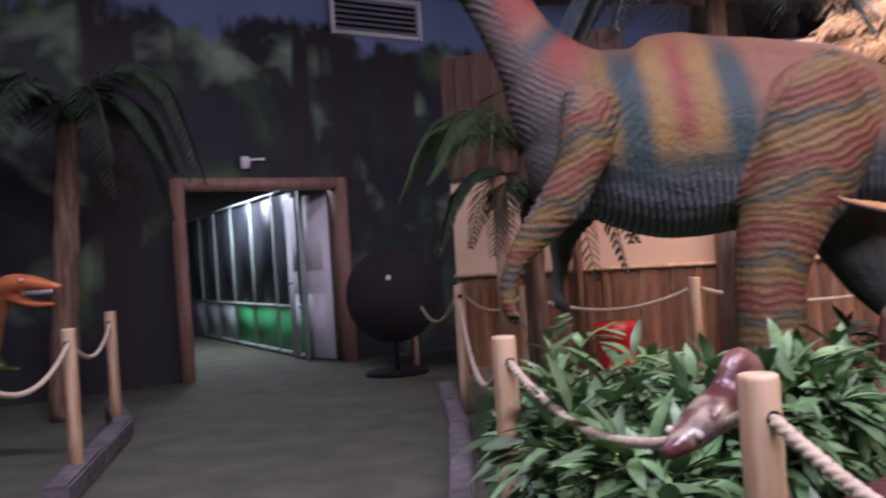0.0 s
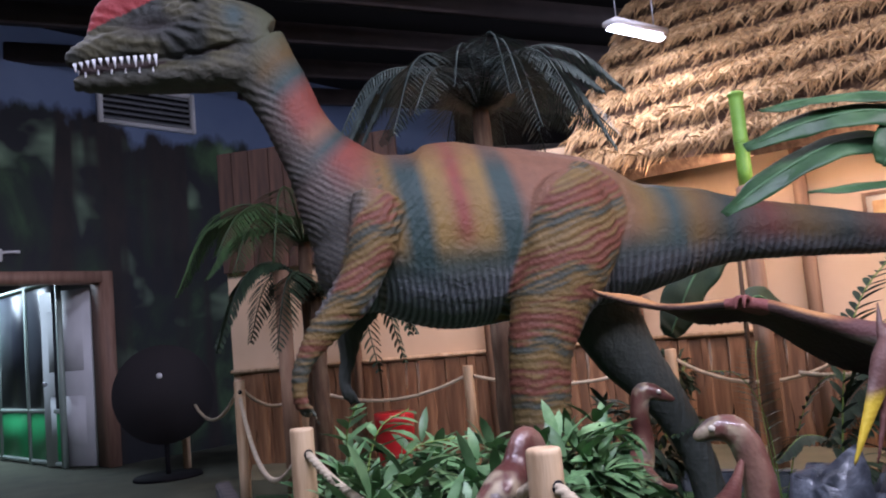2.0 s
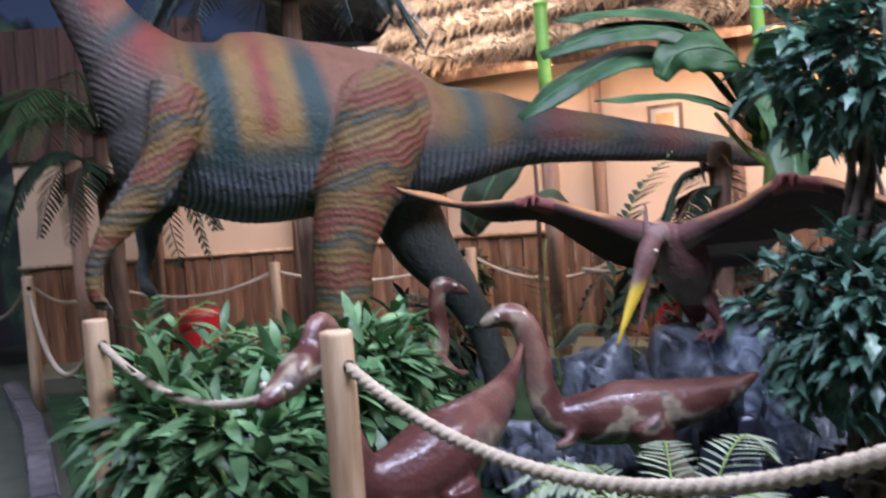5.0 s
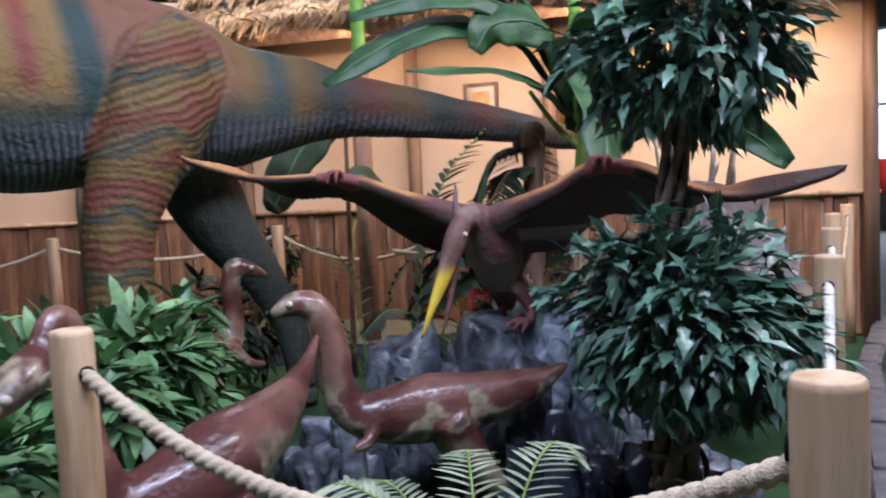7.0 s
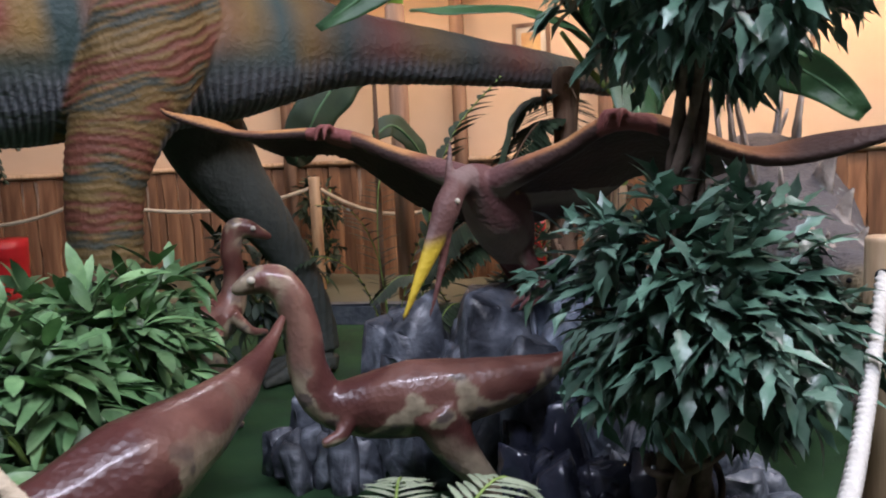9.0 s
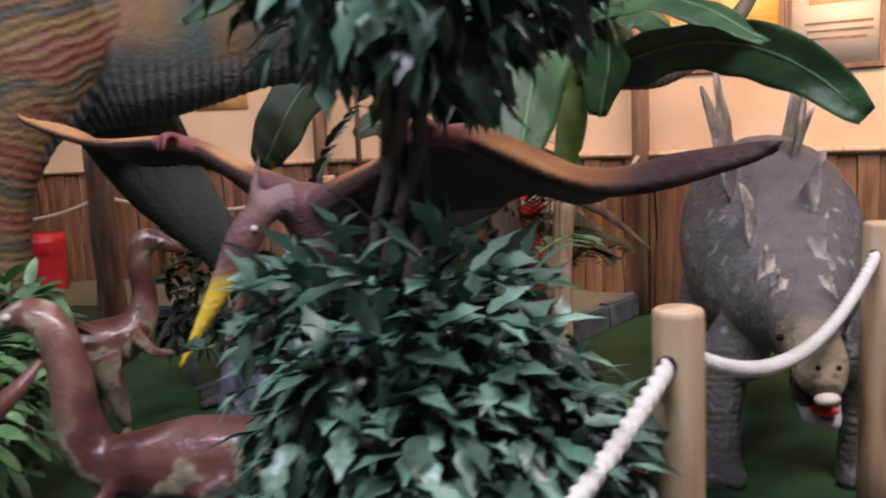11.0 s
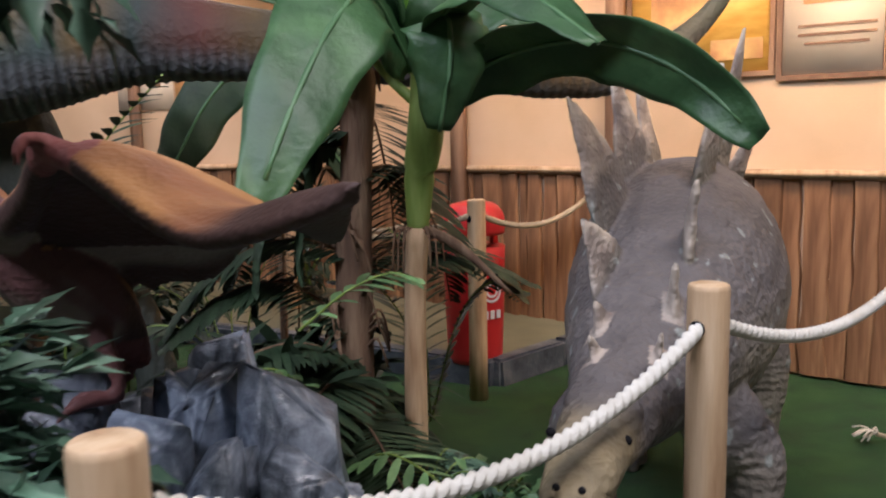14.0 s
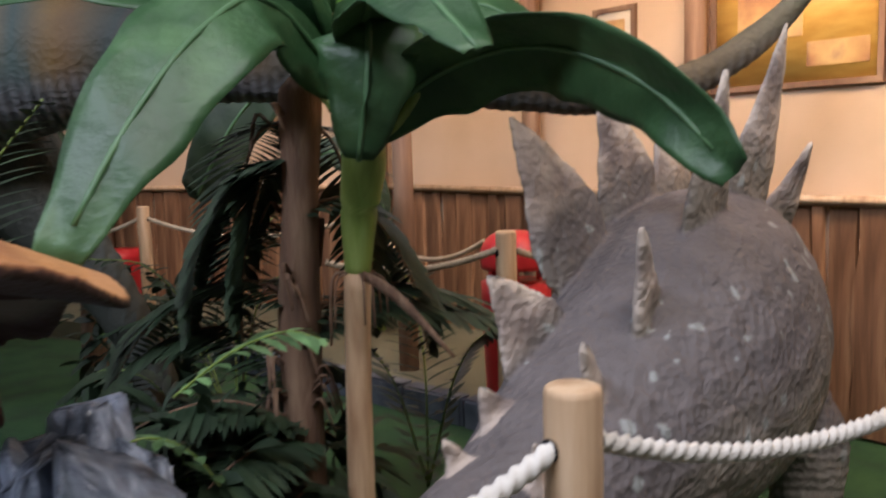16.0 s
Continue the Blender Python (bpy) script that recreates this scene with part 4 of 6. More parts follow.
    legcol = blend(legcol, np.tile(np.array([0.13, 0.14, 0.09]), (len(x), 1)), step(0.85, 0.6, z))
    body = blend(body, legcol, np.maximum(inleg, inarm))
    # shade on the far leg and far arm, painted as one flat dark grey-green
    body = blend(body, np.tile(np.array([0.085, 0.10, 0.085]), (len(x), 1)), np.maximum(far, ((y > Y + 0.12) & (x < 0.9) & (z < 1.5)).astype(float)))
    headc = blend(np.tile(np.array([0.14, 0.13, 0.07]), (len(x), 1)), np.tile(np.array([0.055, 0.065, 0.06]), (len(x), 1)), step(-0.1, 0.35, noise3(w, 5.0, 9.0)))
    # head folds darkened in the colour as painted crease shade
    headc = headc * (0.8 + 0.25 * np.sin(z * 130 + x * 60 + wob * 14 + fine * 4))[:, None]
    mouth = (np.abs(z - 2.545) < 0.03) & (np.abs(y - Y) < np.interp(x, [-0.83, -0.6, -0.4], [0.03, 0.062, 0.09])) & (x < -0.42)
    headc = blend(headc, np.tile(np.array([0.04, 0.02, 0.02]), (len(x), 1)), mouth.astype(float))
    headc = blend(headc, np.tile(np.array([0.05, 0.095, 0.095]), (len(x), 1)), np.exp(-((x + 0.10) / 0.05) ** 2 - ((z - 2.75) / 0.07) ** 2))
    # recess shade of the hollow and lip line painted near black
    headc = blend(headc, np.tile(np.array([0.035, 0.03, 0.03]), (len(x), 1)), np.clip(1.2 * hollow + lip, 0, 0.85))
    headc = blend(headc, np.tile(np.array([0.085, 0.085, 0.065]), (len(x), 1)), step(2.54, 2.48, z))
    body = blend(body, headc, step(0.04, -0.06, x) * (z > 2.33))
    crest = (np.abs(np.abs(y - Y) - 0.057) < 0.034) & (z > np.interp(x, [-0.76, -0.6, -0.42, -0.2], [2.715, 2.79, 2.875, 2.925])) & (x < -0.05)
    body = blend(body, np.tile(np.array([0.48, 0.055, 0.06]), (len(x), 1)), crest.astype(float))
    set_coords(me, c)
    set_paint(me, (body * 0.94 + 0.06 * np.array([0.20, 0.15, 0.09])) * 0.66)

    def extra(bm):
        o = Vector(at)
        for s in (-1, 1):
            yield (ball(bm, Vector((-0.268, Y + s * 0.146, 2.848)) - o, 0.026), 2)
            # white bead on each dark eyeball stands in for a glint of light
            yield (ball(bm, Vector((-0.275, Y + s * 0.167, 2.852)) - o, 0.006), 3)
            for k in range(13):
                x0 = -0.82 + k * 0.03
                yy = Y + s * (0.045 + 0.055 * min(1, (k + 0.6) / 4) + 0.0015 * k)
                ln = 0.026 if k % 3 else 0.04
                yield (cone_at(bm, Vector((x0, yy, 2.566 + 0.0012 * k)) - o, Vector((x0 + 0.004, yy, 2.562 - ln)) - o, 0.010), 3)
                if k % 2:
                    yield (cone_at(bm, Vector((x0 + 0.016, yy - s * 0.004, 2.50)) - o, Vector((x0 + 0.016, yy - s * 0.012, 2.528)) - o, 0.006), 3)

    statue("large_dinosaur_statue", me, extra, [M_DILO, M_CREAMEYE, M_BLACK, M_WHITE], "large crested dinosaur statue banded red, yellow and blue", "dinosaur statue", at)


def ornithomimid(name_at, spine, arms, legs, seed, label):
    """A slim long-necked statue: the spine runs from snout to tail tip."""
    at = name_at
    bm = bmesh.new()
    loft(bm, spine, 16)
    for limb in arms + legs:
        loft(bm, limb, 10, 4)
    me = remeshed(shifted(bm, at), 0.0095, 3)
    c, nn = coords(me), normals(me)
    w = c + np.array(at)
    n1, n2 = noise3(w, 4.5, seed), noise3(w, 13.0, seed + 4)
    n3 = noise3(w, 34.0, seed + 9)
    mar, bro, cre = np.array([0.10, 0.034, 0.028]), np.array([0.21, 0.095, 0.07]), np.array([0.40, 0.33, 0.22])
    col = blend(np.tile(mar, (len(c), 1)), np.tile(bro, (len(c), 1)), step(-0.3, 0.35, n1 + 0.4 * n2))
    k = step(0.0, 0.05, n1 * 0.55 + n2 * 0.32 + n3 * 0.06 - nn[:, 2] * 0.40 - 0.02)
    near_head = np.linalg.norm(w - np.array(spine[2][:3]), axis=1)
    k = k * (1 - 0.85 * step(0.50, 0.60, w[:, 2]))
    k = np.maximum(k, step(0.12, 0.06, near_head) * step(-0.15, 0.1, n2 + 0.5 * n3) * 0.9)
    k = np.maximum(k * 0.92, step(0.34, 0.26, w[:, 2] + 0.05 * n2) * 0.85)
    col = blend(col, np.tile(cre, (len(c), 1)) * (1 + 0.35 * n3 - 0.25 * n2)[:, None], k)
    col = blend(col, np.tile(np.array([0.07, 0.045, 0.06]), (len(c), 1)), step(0.30, 0.42, n2 + 0.3 * n3) * k * 0.8)
    c = c + nn * (0.004 * n2)[:, None]
    set_coords(me, c)
    set_paint(me, col)
    head, nxt = Vector(spine[1][:3]), Vector(spine[2][:3])
    side = (nxt - head).cross(Vector((0, 0, 1))).normalized()

    def extra(bm):
        for s in (-1, 1):
            p = (head + nxt) / 2 + side * (s * spine[2][3] * 0.9) + Vector((0, 0, spine[2][4] * 0.35)) - Vector(at)
            yield (ball(bm, p, 0.012), 1)

    statue("bird_like_dinosaur_statue", me, extra, [M_GLOSSY, M_CREAMEYE], label, "dinosaur statue", at)


def leg3(x, y, z, fx, fy, toe=0.12, r=0.05, dx=-1.0, dy=0.0):
    return [(x, y, z, r * 1.5, r * 1.8), ((x * 2 + fx) / 3 + 0.03, (y * 2 + fy) / 3, z * 0.62, r, r * 1.1), (fx + 0.04, fy, z * 0.3, r * 0.55, r * 0.55), (fx, fy, 0.05, r * 0.55, r * 0.55), (fx + dx * toe, fy + dy * toe, 0.03, r * 0.4, r * 0.3)]


dilophosaurus()
ornithomimid((1.6, 2.45, 0), [(1.315, 2.52, 0.79, 0.016, 0.014), (1.345, 2.51, 0.80, 0.032, 0.028), (1.39, 2.495, 0.815, 0.042, 0.042), (1.435, 2.475, 0.81, 0.048, 0.048), (1.47, 2.455, 0.75, 0.048, 0.052), (1.488, 2.442, 0.65, 0.05, 0.054), (1.495, 2.435, 0.54, 0.056, 0.06), (1.54, 2.415, 0.45, 0.065, 0.07), (1.64, 2.375, 0.43, 0.085, 0.095), (1.77, 2.32, 0.44, 0.105, 0.115), (1.92, 2.25, 0.455, 0.09, 0.095), (2.05, 2.195, 0.475, 0.07, 0.07), (2.14, 2.15, 0.51, 0.04, 0.04), (2.215, 2.12, 0.545, 0.012, 0.012)], [[(1.60, 2.36, 0.46, 0.03, 0.03), (1.55, 2.33, 0.38, 0.022, 0.022), (1.48, 2.33, 0.36, 0.015, 0.015)]], [leg3(1.80, 2.25, 0.42, 1.93, 2.15, 0.1, 0.05), leg3(1.84, 2.38, 0.42, 1.93, 2.36, 0.1, 0.045)], 1.7, "glossy maroon and cream long-necked dinosaur statue crouching by rocks")
ornithomimid((0.9, 2.0, 0), [(0.372, 1.80, 0.765, 0.018, 0.014), (0.40, 1.815, 0.778, 0.030, 0.024), (0.45, 1.855, 0.802, 0.042, 0.037), (0.50, 1.90, 0.832, 0.047, 0.045), (0.54, 1.94, 0.86, 0.038, 0.04), (0.575, 1.97, 0.925, 0.028, 0.032), (0.605, 1.99, 0.905, 0.03, 0.034), (0.615, 1.98, 0.78, 0.036, 0.040), (0.625, 1.96, 0.62, 0.042, 0.048), (0.66, 1.96, 0.50, 0.07, 0.085), (0.78, 1.98, 0.46, 0.105, 0.12), (0.94, 2.03, 0.515, 0.115, 0.125), (1.10, 2.13, 0.555, 0.085, 0.09), (1.25, 2.26, 0.60, 0.05, 0.05), (1.36, 2.37, 0.655, 0.025, 0.025), (1.43, 2.43, 0.72, 0.01, 0.01)], [[(0.70, 1.87, 0.44, 0.035, 0.035), (0.72, 1.83, 0.33, 0.024, 0.024), (0.65, 1.80, 0.27, 0.015, 0.015)]], [leg3(0.92, 1.92, 0.44, 0.97, 1.9, 0.1, 0.038), leg3(0.9, 2.1, 0.44, 0.86, 2.12, 0.1, 0.038)], 5.2, "glossy reddish brown dinosaur statue with white patches, neck bent")
ornithomimid((1.62, 3.7, 0), [(1.83, 3.70, 0.79, 0.014, 0.012), (1.79, 3.71, 0.81, 0.032, 0.026), (1.73, 3.73, 0.84, 0.044, 0.042), (1.68, 3.74, 0.83, 0.042, 0.046), (1.66, 3.74, 0.74, 0.042, 0.046), (1.67, 3.74, 0.62, 0.044, 0.05), (1.64, 3.73, 0.52, 0.06, 0.07), (1.55, 3.71, 0.46, 0.09, 0.10), (1.43, 3.68, 0.44, 0.10, 0.11), (1.28, 3.64, 0.46, 0.065, 0.065), (1.12, 3.60, 0.50, 0.03, 0.03), (0.98, 3.58, 0.56, 0.01, 0.01)], [[(1.62, 3.64, 0.50, 0.03, 0.03), (1.68, 3.62, 0.42, 0.022, 0.022), (1.76, 3.62, 0.40, 0.013, 0.013)]], [leg3(1.5, 3.62, 0.42, 1.52, 3.6, 0.1, 0.04, 1.0), leg3(1.48, 3.78, 0.42, 1.42, 3.8, 0.1, 0.04, 1.0)], 8.4, "small brown and cream dinosaur statue holding its head up")


def pteranodon():
    at = (2.15, 2.5, 0.45)
    bm = bmesh.new()
    loft(bm, [(1.735, 2.30, 0.672, 0.004, 0.006), (1.80, 2.315, 0.78, 0.013, 0.018), (1.87, 2.33, 0.89, 0.022, 0.034), (1.925, 2.345, 0.985, 0.036, 0.046), (1.975, 2.37, 1.04, 0.034, 0.04), (2.03, 2.40, 1.06, 0.04, 0.045), (2.10, 2.44, 1.03, 0.075, 0.08), (2.19, 2.48, 0.95, 0.105, 0.115), (2.27, 2.53, 0.85, 0.09, 0.10), (2.33, 2.57, 0.76, 0.05, 0.06), (2.37, 2.60, 0.68, 0.02, 0.02)], 16)
    loft(bm, [(1.835, 2.325, 0.655, 0.004, 0.005), (1.885, 2.338, 0.78, 0.011, 0.012), (1.93, 2.35, 0.93, 0.016, 0.018)], 8)
    loft(bm, [(1.94, 2.36, 1.0, 0.016, 0.024), (1.962, 2.385, 1.09, 0.013, 0.018), (1.985, 2.41, 1.19, 0.004, 0.005)], 10)
    for s, hx, hy, hz, tx, ty, tz in ((-1, 2.33, 2.0, 1.215, 2.77, 1.43, 1.175), (1, 1.83, 2.93, 1.215, 1.33, 3.33, 1.33)):
        sh = (2.12 - 0.02 * s, 2.44 + s * 0.06, 1.05)
        mid = (hx * 0.5 + tx * 0.5, hy * 0.5 + ty * 0.5, (hz + tz) / 2 - (0.10 if s < 0 else 0.045))
        loft(bm, [(*sh, 0.05, 0.05), ((sh[0] + hx) / 2, (sh[1] + hy) / 2, (sh[2] + hz) / 2, 0.032, 0.032), (hx, hy, hz, 0.028, 0.026), (*mid, 0.020, 0.018), (tx * 0.8 + mid[0] * 0.2, ty * 0.8 + mid[1] * 0.2, tz - 0.03, 0.014, 0.012), (tx, ty, tz + 0.01, 0.006, 0.006)], 12)
        for k in range(3):
            a = 0.6 * (k - 1)
            q = Vector((-0.055 * math.cos(a), -0.05 * math.sin(a) - 0.01 * s, 0.018))
            p = Vector((hx, hy, hz + 0.012))
            loft(bm, [(*p, 0.014, 0.014), (*(p + q), 0.011, 0.011), (*(p + q * 1.35 + Vector((0, 0, -0.035))), 0.009, 0.009), (*(p + q * 1.4 + Vector((0, 0, -0.062))), 0.003, 0.003)], 8, 3)
        # membrane between the spar and a ruffled trailing edge
        spar = curve([sh, (hx, hy, hz), mid, (tx, ty, tz)], 10)
        if s < 0:
            edge = curve([(2.40, 2.60, 0.84), (2.62, 2.42, 0.98), (2.82, 2.18, 1.05), (tx, ty, tz - 0.008)], 10)
        else:
            edge = curve([(2.32, 2.62, 0.80), (2.02, 2.98, 1.05), (1.68, 3.14, 1.19), (tx, ty, tz - 0.008)], 10)
        rings = []
        for i in range(len(spar)):
            a, b = Vector(spar[i]), Vector(edge[i])
            ring = []
            for k in range(9):
                u = k / 8
                p = a.lerp(b, u) + Vector((0, 0, 0.055 * math.sin(math.pi * u ** 0.62) * min(1, (len(spar) - i) / 14) * min(1, i / 8) * (1 if s < 0 else 0.3) + 0.03 * u * math.sin(i * 0.5 + 1.2) * min(1, (len(spar) - i) / 8)))
                ring.append(p)
            rings.append([p + Vector((0, 0, 0.011)) for p in ring] + [p - Vector((0, 0, 0.011)) for p in reversed(ring)])
        grid_faces(bm, rings)
    for s in (-1, 1):
        loft(bm, [(2.27, 2.54 + s * 0.05, 0.84, 0.045, 0.05), (2.30, 2.53 + s * 0.075, 0.76, 0.025, 0.03), (2.33, 2.52 + s * 0.085, 0.69, 0.017, 0.02), (2.32, 2.51 + s * 0.085, 0.645, 0.02, 0.02)], 10, 4)
        for k in (-1, 0, 1):
            loft(bm, [(2.32, 2.51 + s * 0.085, 0.65, 0.016, 0.016), (2.25, 2.49 + s * 0.085 + k * 0.035, 0.655, 0.013, 0.014), (2.20, 2.48 + s * 0.085 + k * 0.05, 0.62, 0.004, 0.004)], 8, 3)
    me = remeshed(shifted(bm, at), 0.0085, 2)
    c, nn = coords(me), normals(me)
    w = c + np.array(at)
    x, y, z = w.T
    n1 = noise3(w, 6.0, 2.0)
    wing = step(0.10, 0.16, np.abs((x - 2.12) * 0.35 + (y - 2.44)) + 0.0 * z)
    body = blend(np.tile(np.array([0.13, 0.055, 0.05]), (len(c), 1)), np.tile(np.array([0.23, 0.19, 0.15]), (len(c), 1)), step(0.0, -0.5, nn[:, 2] + 0.4 * n1))
    # warm light and shade painted by facing: upturned wing orange, other faces dark
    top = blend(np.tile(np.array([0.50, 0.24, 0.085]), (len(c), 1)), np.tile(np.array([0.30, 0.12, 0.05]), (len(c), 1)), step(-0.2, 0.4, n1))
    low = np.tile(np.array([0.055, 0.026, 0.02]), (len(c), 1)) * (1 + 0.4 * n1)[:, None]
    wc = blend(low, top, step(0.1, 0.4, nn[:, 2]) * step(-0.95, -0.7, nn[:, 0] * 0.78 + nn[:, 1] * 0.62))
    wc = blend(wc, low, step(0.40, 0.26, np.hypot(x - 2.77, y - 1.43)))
    wing = np.maximum(wing, ((z > 1.0) & (x > 2.2)).astype(float))
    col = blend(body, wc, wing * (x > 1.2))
    headmask = ((x < 2.06) & (y < 2.425) & (y > 2.2) & (z > 0.6)).astype(float)
    headcol = blend(np.tile(np.array([0.13, 0.06, 0.05]), (len(c), 1)), np.tile(np.array([0.20, 0.13, 0.115]), (len(c), 1)), step(0.05, 0.4, n1 + 0.3 * nn[:, 2]))
    col = blend(col, headcol, headmask)
    beak = step(0.92, 0.86, z + 0.03 * n1) * (x < 1.9) * (y < 2.42)
    col = blend(col, np.tile(np.array([0.66, 0.47, 0.03]), (len(c), 1)), beak * (y < 2.8))
    mandible = step(0.024, 0.038, x - (1.735 + (z - 0.672) * 0.62)) * (z < 0.93) * (x < 1.95) * (y < 2.42)
    col = blend(col, np.tile(np.array([0.15, 0.06, 0.05]), (len(c), 1)), mandible)
    col = blend(col, np.tile(np.array([0.10, 0.06, 0.02]), (len(c), 1)), step(0.70, 0.68, z) * (x < 1.8))
    col = blend(col, np.tile(np.array([0.13, 0.045, 0.04]), (len(c), 1)), ((z < 0.76) & (x > 2.12) & (y > 2.3)).astype(float))
    claw_mask = np.minimum(np.hypot(x - 2.31, y - 1.99), np.hypot(x - 1.81, y - 2.93)) < 0.085
    col = blend(col, np.tile(np.array([0.24, 0.075, 0.065]), (len(c), 1)), (claw_mask & (z > 1.14)).astype(float))
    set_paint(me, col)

    def extra(bm):
        return ((ball(bm, Vector((1.945, 2.352 + s * 0.036, 1.005)) - Vector(at), 0.010), 1) for s in (-1, 1))

    statue("winged_reptile_statue", me, extra, [M_PTERO, M_CREAMEYE], "brown winged reptile statue with yellow beak perched on rocks", "dinosaur statue", at)


def kentrosaurus():
    at = (3.75, 2.6, 0.0)
    bm = bmesh.new()
    loft(bm, [(3.125, 1.68, 0.590, 0.034, 0.024), (3.155, 1.73, 0.605, 0.056, 0.046), (3.205, 1.80, 0.625, 0.07, 0.068), (3.28, 1.91, 0.64, 0.082, 0.08), (3.38, 2.05, 0.645, 0.11, 0.105), (3.49, 2.19, 0.65, 0.155, 0.145), (3.62, 2.37, 0.67, 0.22, 0.205), (3.80, 2.62, 0.695, 0.30, 0.315), (3.98, 2.89, 0.735, 0.335, 0.39), (4.14, 3.14, 0.76, 0.29, 0.36), (4.32, 3.40, 0.74, 0.18, 0.22), (4.52, 3.70, 0.72, 0.10, 0.12), (4.70, 4.0, 0.74, 0.05, 0.06), (4.78, 4.2, 0.78, 0.015, 0.015)], 24)
    loft(bm, [(3.13, 1.695, 0.505, 0.034, 0.014), (3.165, 1.745, 0.517, 0.05, 0.022), (3.23, 1.84, 0.57, 0.06, 0.045)], 14)
    d = Vector((0.555, 0.832, 0))
    r = Vector((0.832, -0.555, 0))

    def foot(o, h, rad, top, side):
        o = Vector(o)
        loft(bm, [(*(o - r * (0.13 * side) + Vector((0, 0, top + 0.1))), rad * 1.0, rad * 1.0), (*(o - r * (0.05 * side) + Vector((0, 0, top * 0.85))), rad * 1.35, rad * 1.4), (*(o + r * 0.01 + Vector((0, 0, h * 0.6))), rad * 1.05, rad * 1.1), (*(o - d * 0.02 + Vector((0, 0, h * 0.25))), rad * 0.85, rad * 0.85), (*(o - d * 0.03 + Vector((0, 0, 0.03))), rad * 1.05, rad * 1.05), (*(o - d * 0.03), rad * 1.0, rad * 1.0)], 14, 5)
        for k in (-1, 0, 1):
            p = o - d * (0.03 + rad) + r * (k * rad * 0.6)
            ball(bm, (p.x, p.y, 0.035), 0.035)

    foot((3.47, 2.52, 0), 0.6, 0.08, 0.52, -1)
    foot((3.87, 2.31, 0), 0.6, 0.08, 0.52, 1)
    foot((3.96, 3.28, 0), 0.7, 0.10, 0.6, -1)
    foot((4.32, 2.98, 0), 0.7, 0.10, 0.6, 1)

    plates = []

    def plate(base, tip, w, t, broad):
        """A bony plate: broad at the foot, pointed, thicker along its middle; broad is its wide direction."""
        b, p = Vector(base), Vector(tip)
        ax = (p - b)
        f = Vector(broad)
        f = (f - ax.normalized() * f.dot(ax.normalized())).normalized()
        sd = ax.normalized().cross(f).normalized()
        plates.append((b, ax, f, sd, w, t))
        plate_rings(bm, plates[-1], 1.0, Vector((0, 0, 0)))

    def plate_rings(bm, spec, top, o, fat=1.0):
        b, ax, f, sd, w, t = spec
        rings = []
        for i in range(15):
            u = top * i / 14
            ww = w * (1.0 + 0.22 * math.sin(math.pi * min(1, u * 1.7))) * max(0.0, 1 - u ** 2.1) * (1 + 0.035 * math.sin(u * 31 + w * 90)) + 0.004
            tt = (t * (1 - 0.62 * u)) * fat
            c = b + ax * u + f * (0.16 * w * math.sin(u * 2.6)) - o
            ring = []
            for k in range(16):
                a = 2 * math.pi * k / 16
                ring.append(c + f * (ww * math.copysign(abs(math.cos(a)) ** 0.8, math.cos(a))) + sd * (tt * math.sin(a) * (1 + 0.12 * math.sin(u * 17 + k))))
            rings.append(ring)
        return grid_faces(bm, rings)

    ALONG = (0.45, 0.9, 0.0)
    plate((3.68, 2.72, 0.98), (3.506, 2.668, 1.325), 0.125, 0.018, (0.74, 0.67, 0.0))
    plate((3.87, 2.98, 1.02), (3.754, 2.93, 1.43), 0.12, 0.018, (0.74, 0.67, 0.0))
    plate((3.56, 2.45, 0.80), (3.430, 2.37, 1.015), 0.10, 0.016, (0.74, 0.67, 0.0))
    plate((3.46, 2.27, 0.70), (3.402, 2.22, 0.845), 0.055, 0.016, (0.7, 0.7, 0.0))
    plate((3.39, 2.13, 0.65), (3.335, 2.09, 0.80), 0.042, 0.014, (0.7, 0.7, 0.0))
    plate((3.76, 2.46, 0.84), (3.715, 2.32, 1.105), 0.075, 0.022, ALONG)
    plate((3.62, 2.26, 0.74), (3.575, 2.16, 0.93), 0.055, 0.018, ALONG)
    plate((3.50, 2.10, 0.66), (3.475, 2.03, 0.81), 0.04, 0.014, ALONG)
    plate((3.95, 2.72, 1.02), (4.0, 2.70, 1.42), 0.085, 0.018, (0.7, 0.7, 0.0))
    plate((4.12, 2.96, 1.02), (4.27, 3.02, 1.56), 0.085, 0.018, (0.8, 0.6, 0.0))
    plate((4.25, 3.12, 0.96), (4.37, 3.08, 1.25), 0.07, 0.022, (0.8, 0.5, 0.0))
    plate((4.05, 3.22, 1.0), (3.98, 3.22, 1.42), 0.095, 0.017, (0.74, 0.67, 0.0))
    me = remeshed(shifted(bm, at), 0.007, 2)
    c, nn = coords(me), normals(me)
    w = c + np.array(at)
    x, y, z = w.T
    n1, n2 = noise3(w, 3.0), noise3(w, 16.0, 5.0)
    s = (x - 3.1) * d.x + (y - 1.7) * d.y
    q = (x - 3.1) * r.x + (y - 1.7) * r.y
    leg = (z < 0.5) & (s > 0.5)
    face, rim = np.zeros(len(c)), np.zeros(len(c))
    for b, ax, f, sd, pw, pt in plates:
        rel = w - np.array(b)
        u = rel @ np.array(ax) / ax.length_squared
        v = rel @ np.array(f) / (pw * 1.15 * np.clip(1 - np.clip(u, 0, 1) ** 2.1, 0.06, 1))
        on = (np.abs(rel @ np.array(sd)) < 0.008 + pt) & (u > 0.12) & (u < 1.05) & (np.abs(v) < 1.2)
        face = np.maximum(face, on * step(0.3, 0.5, u))
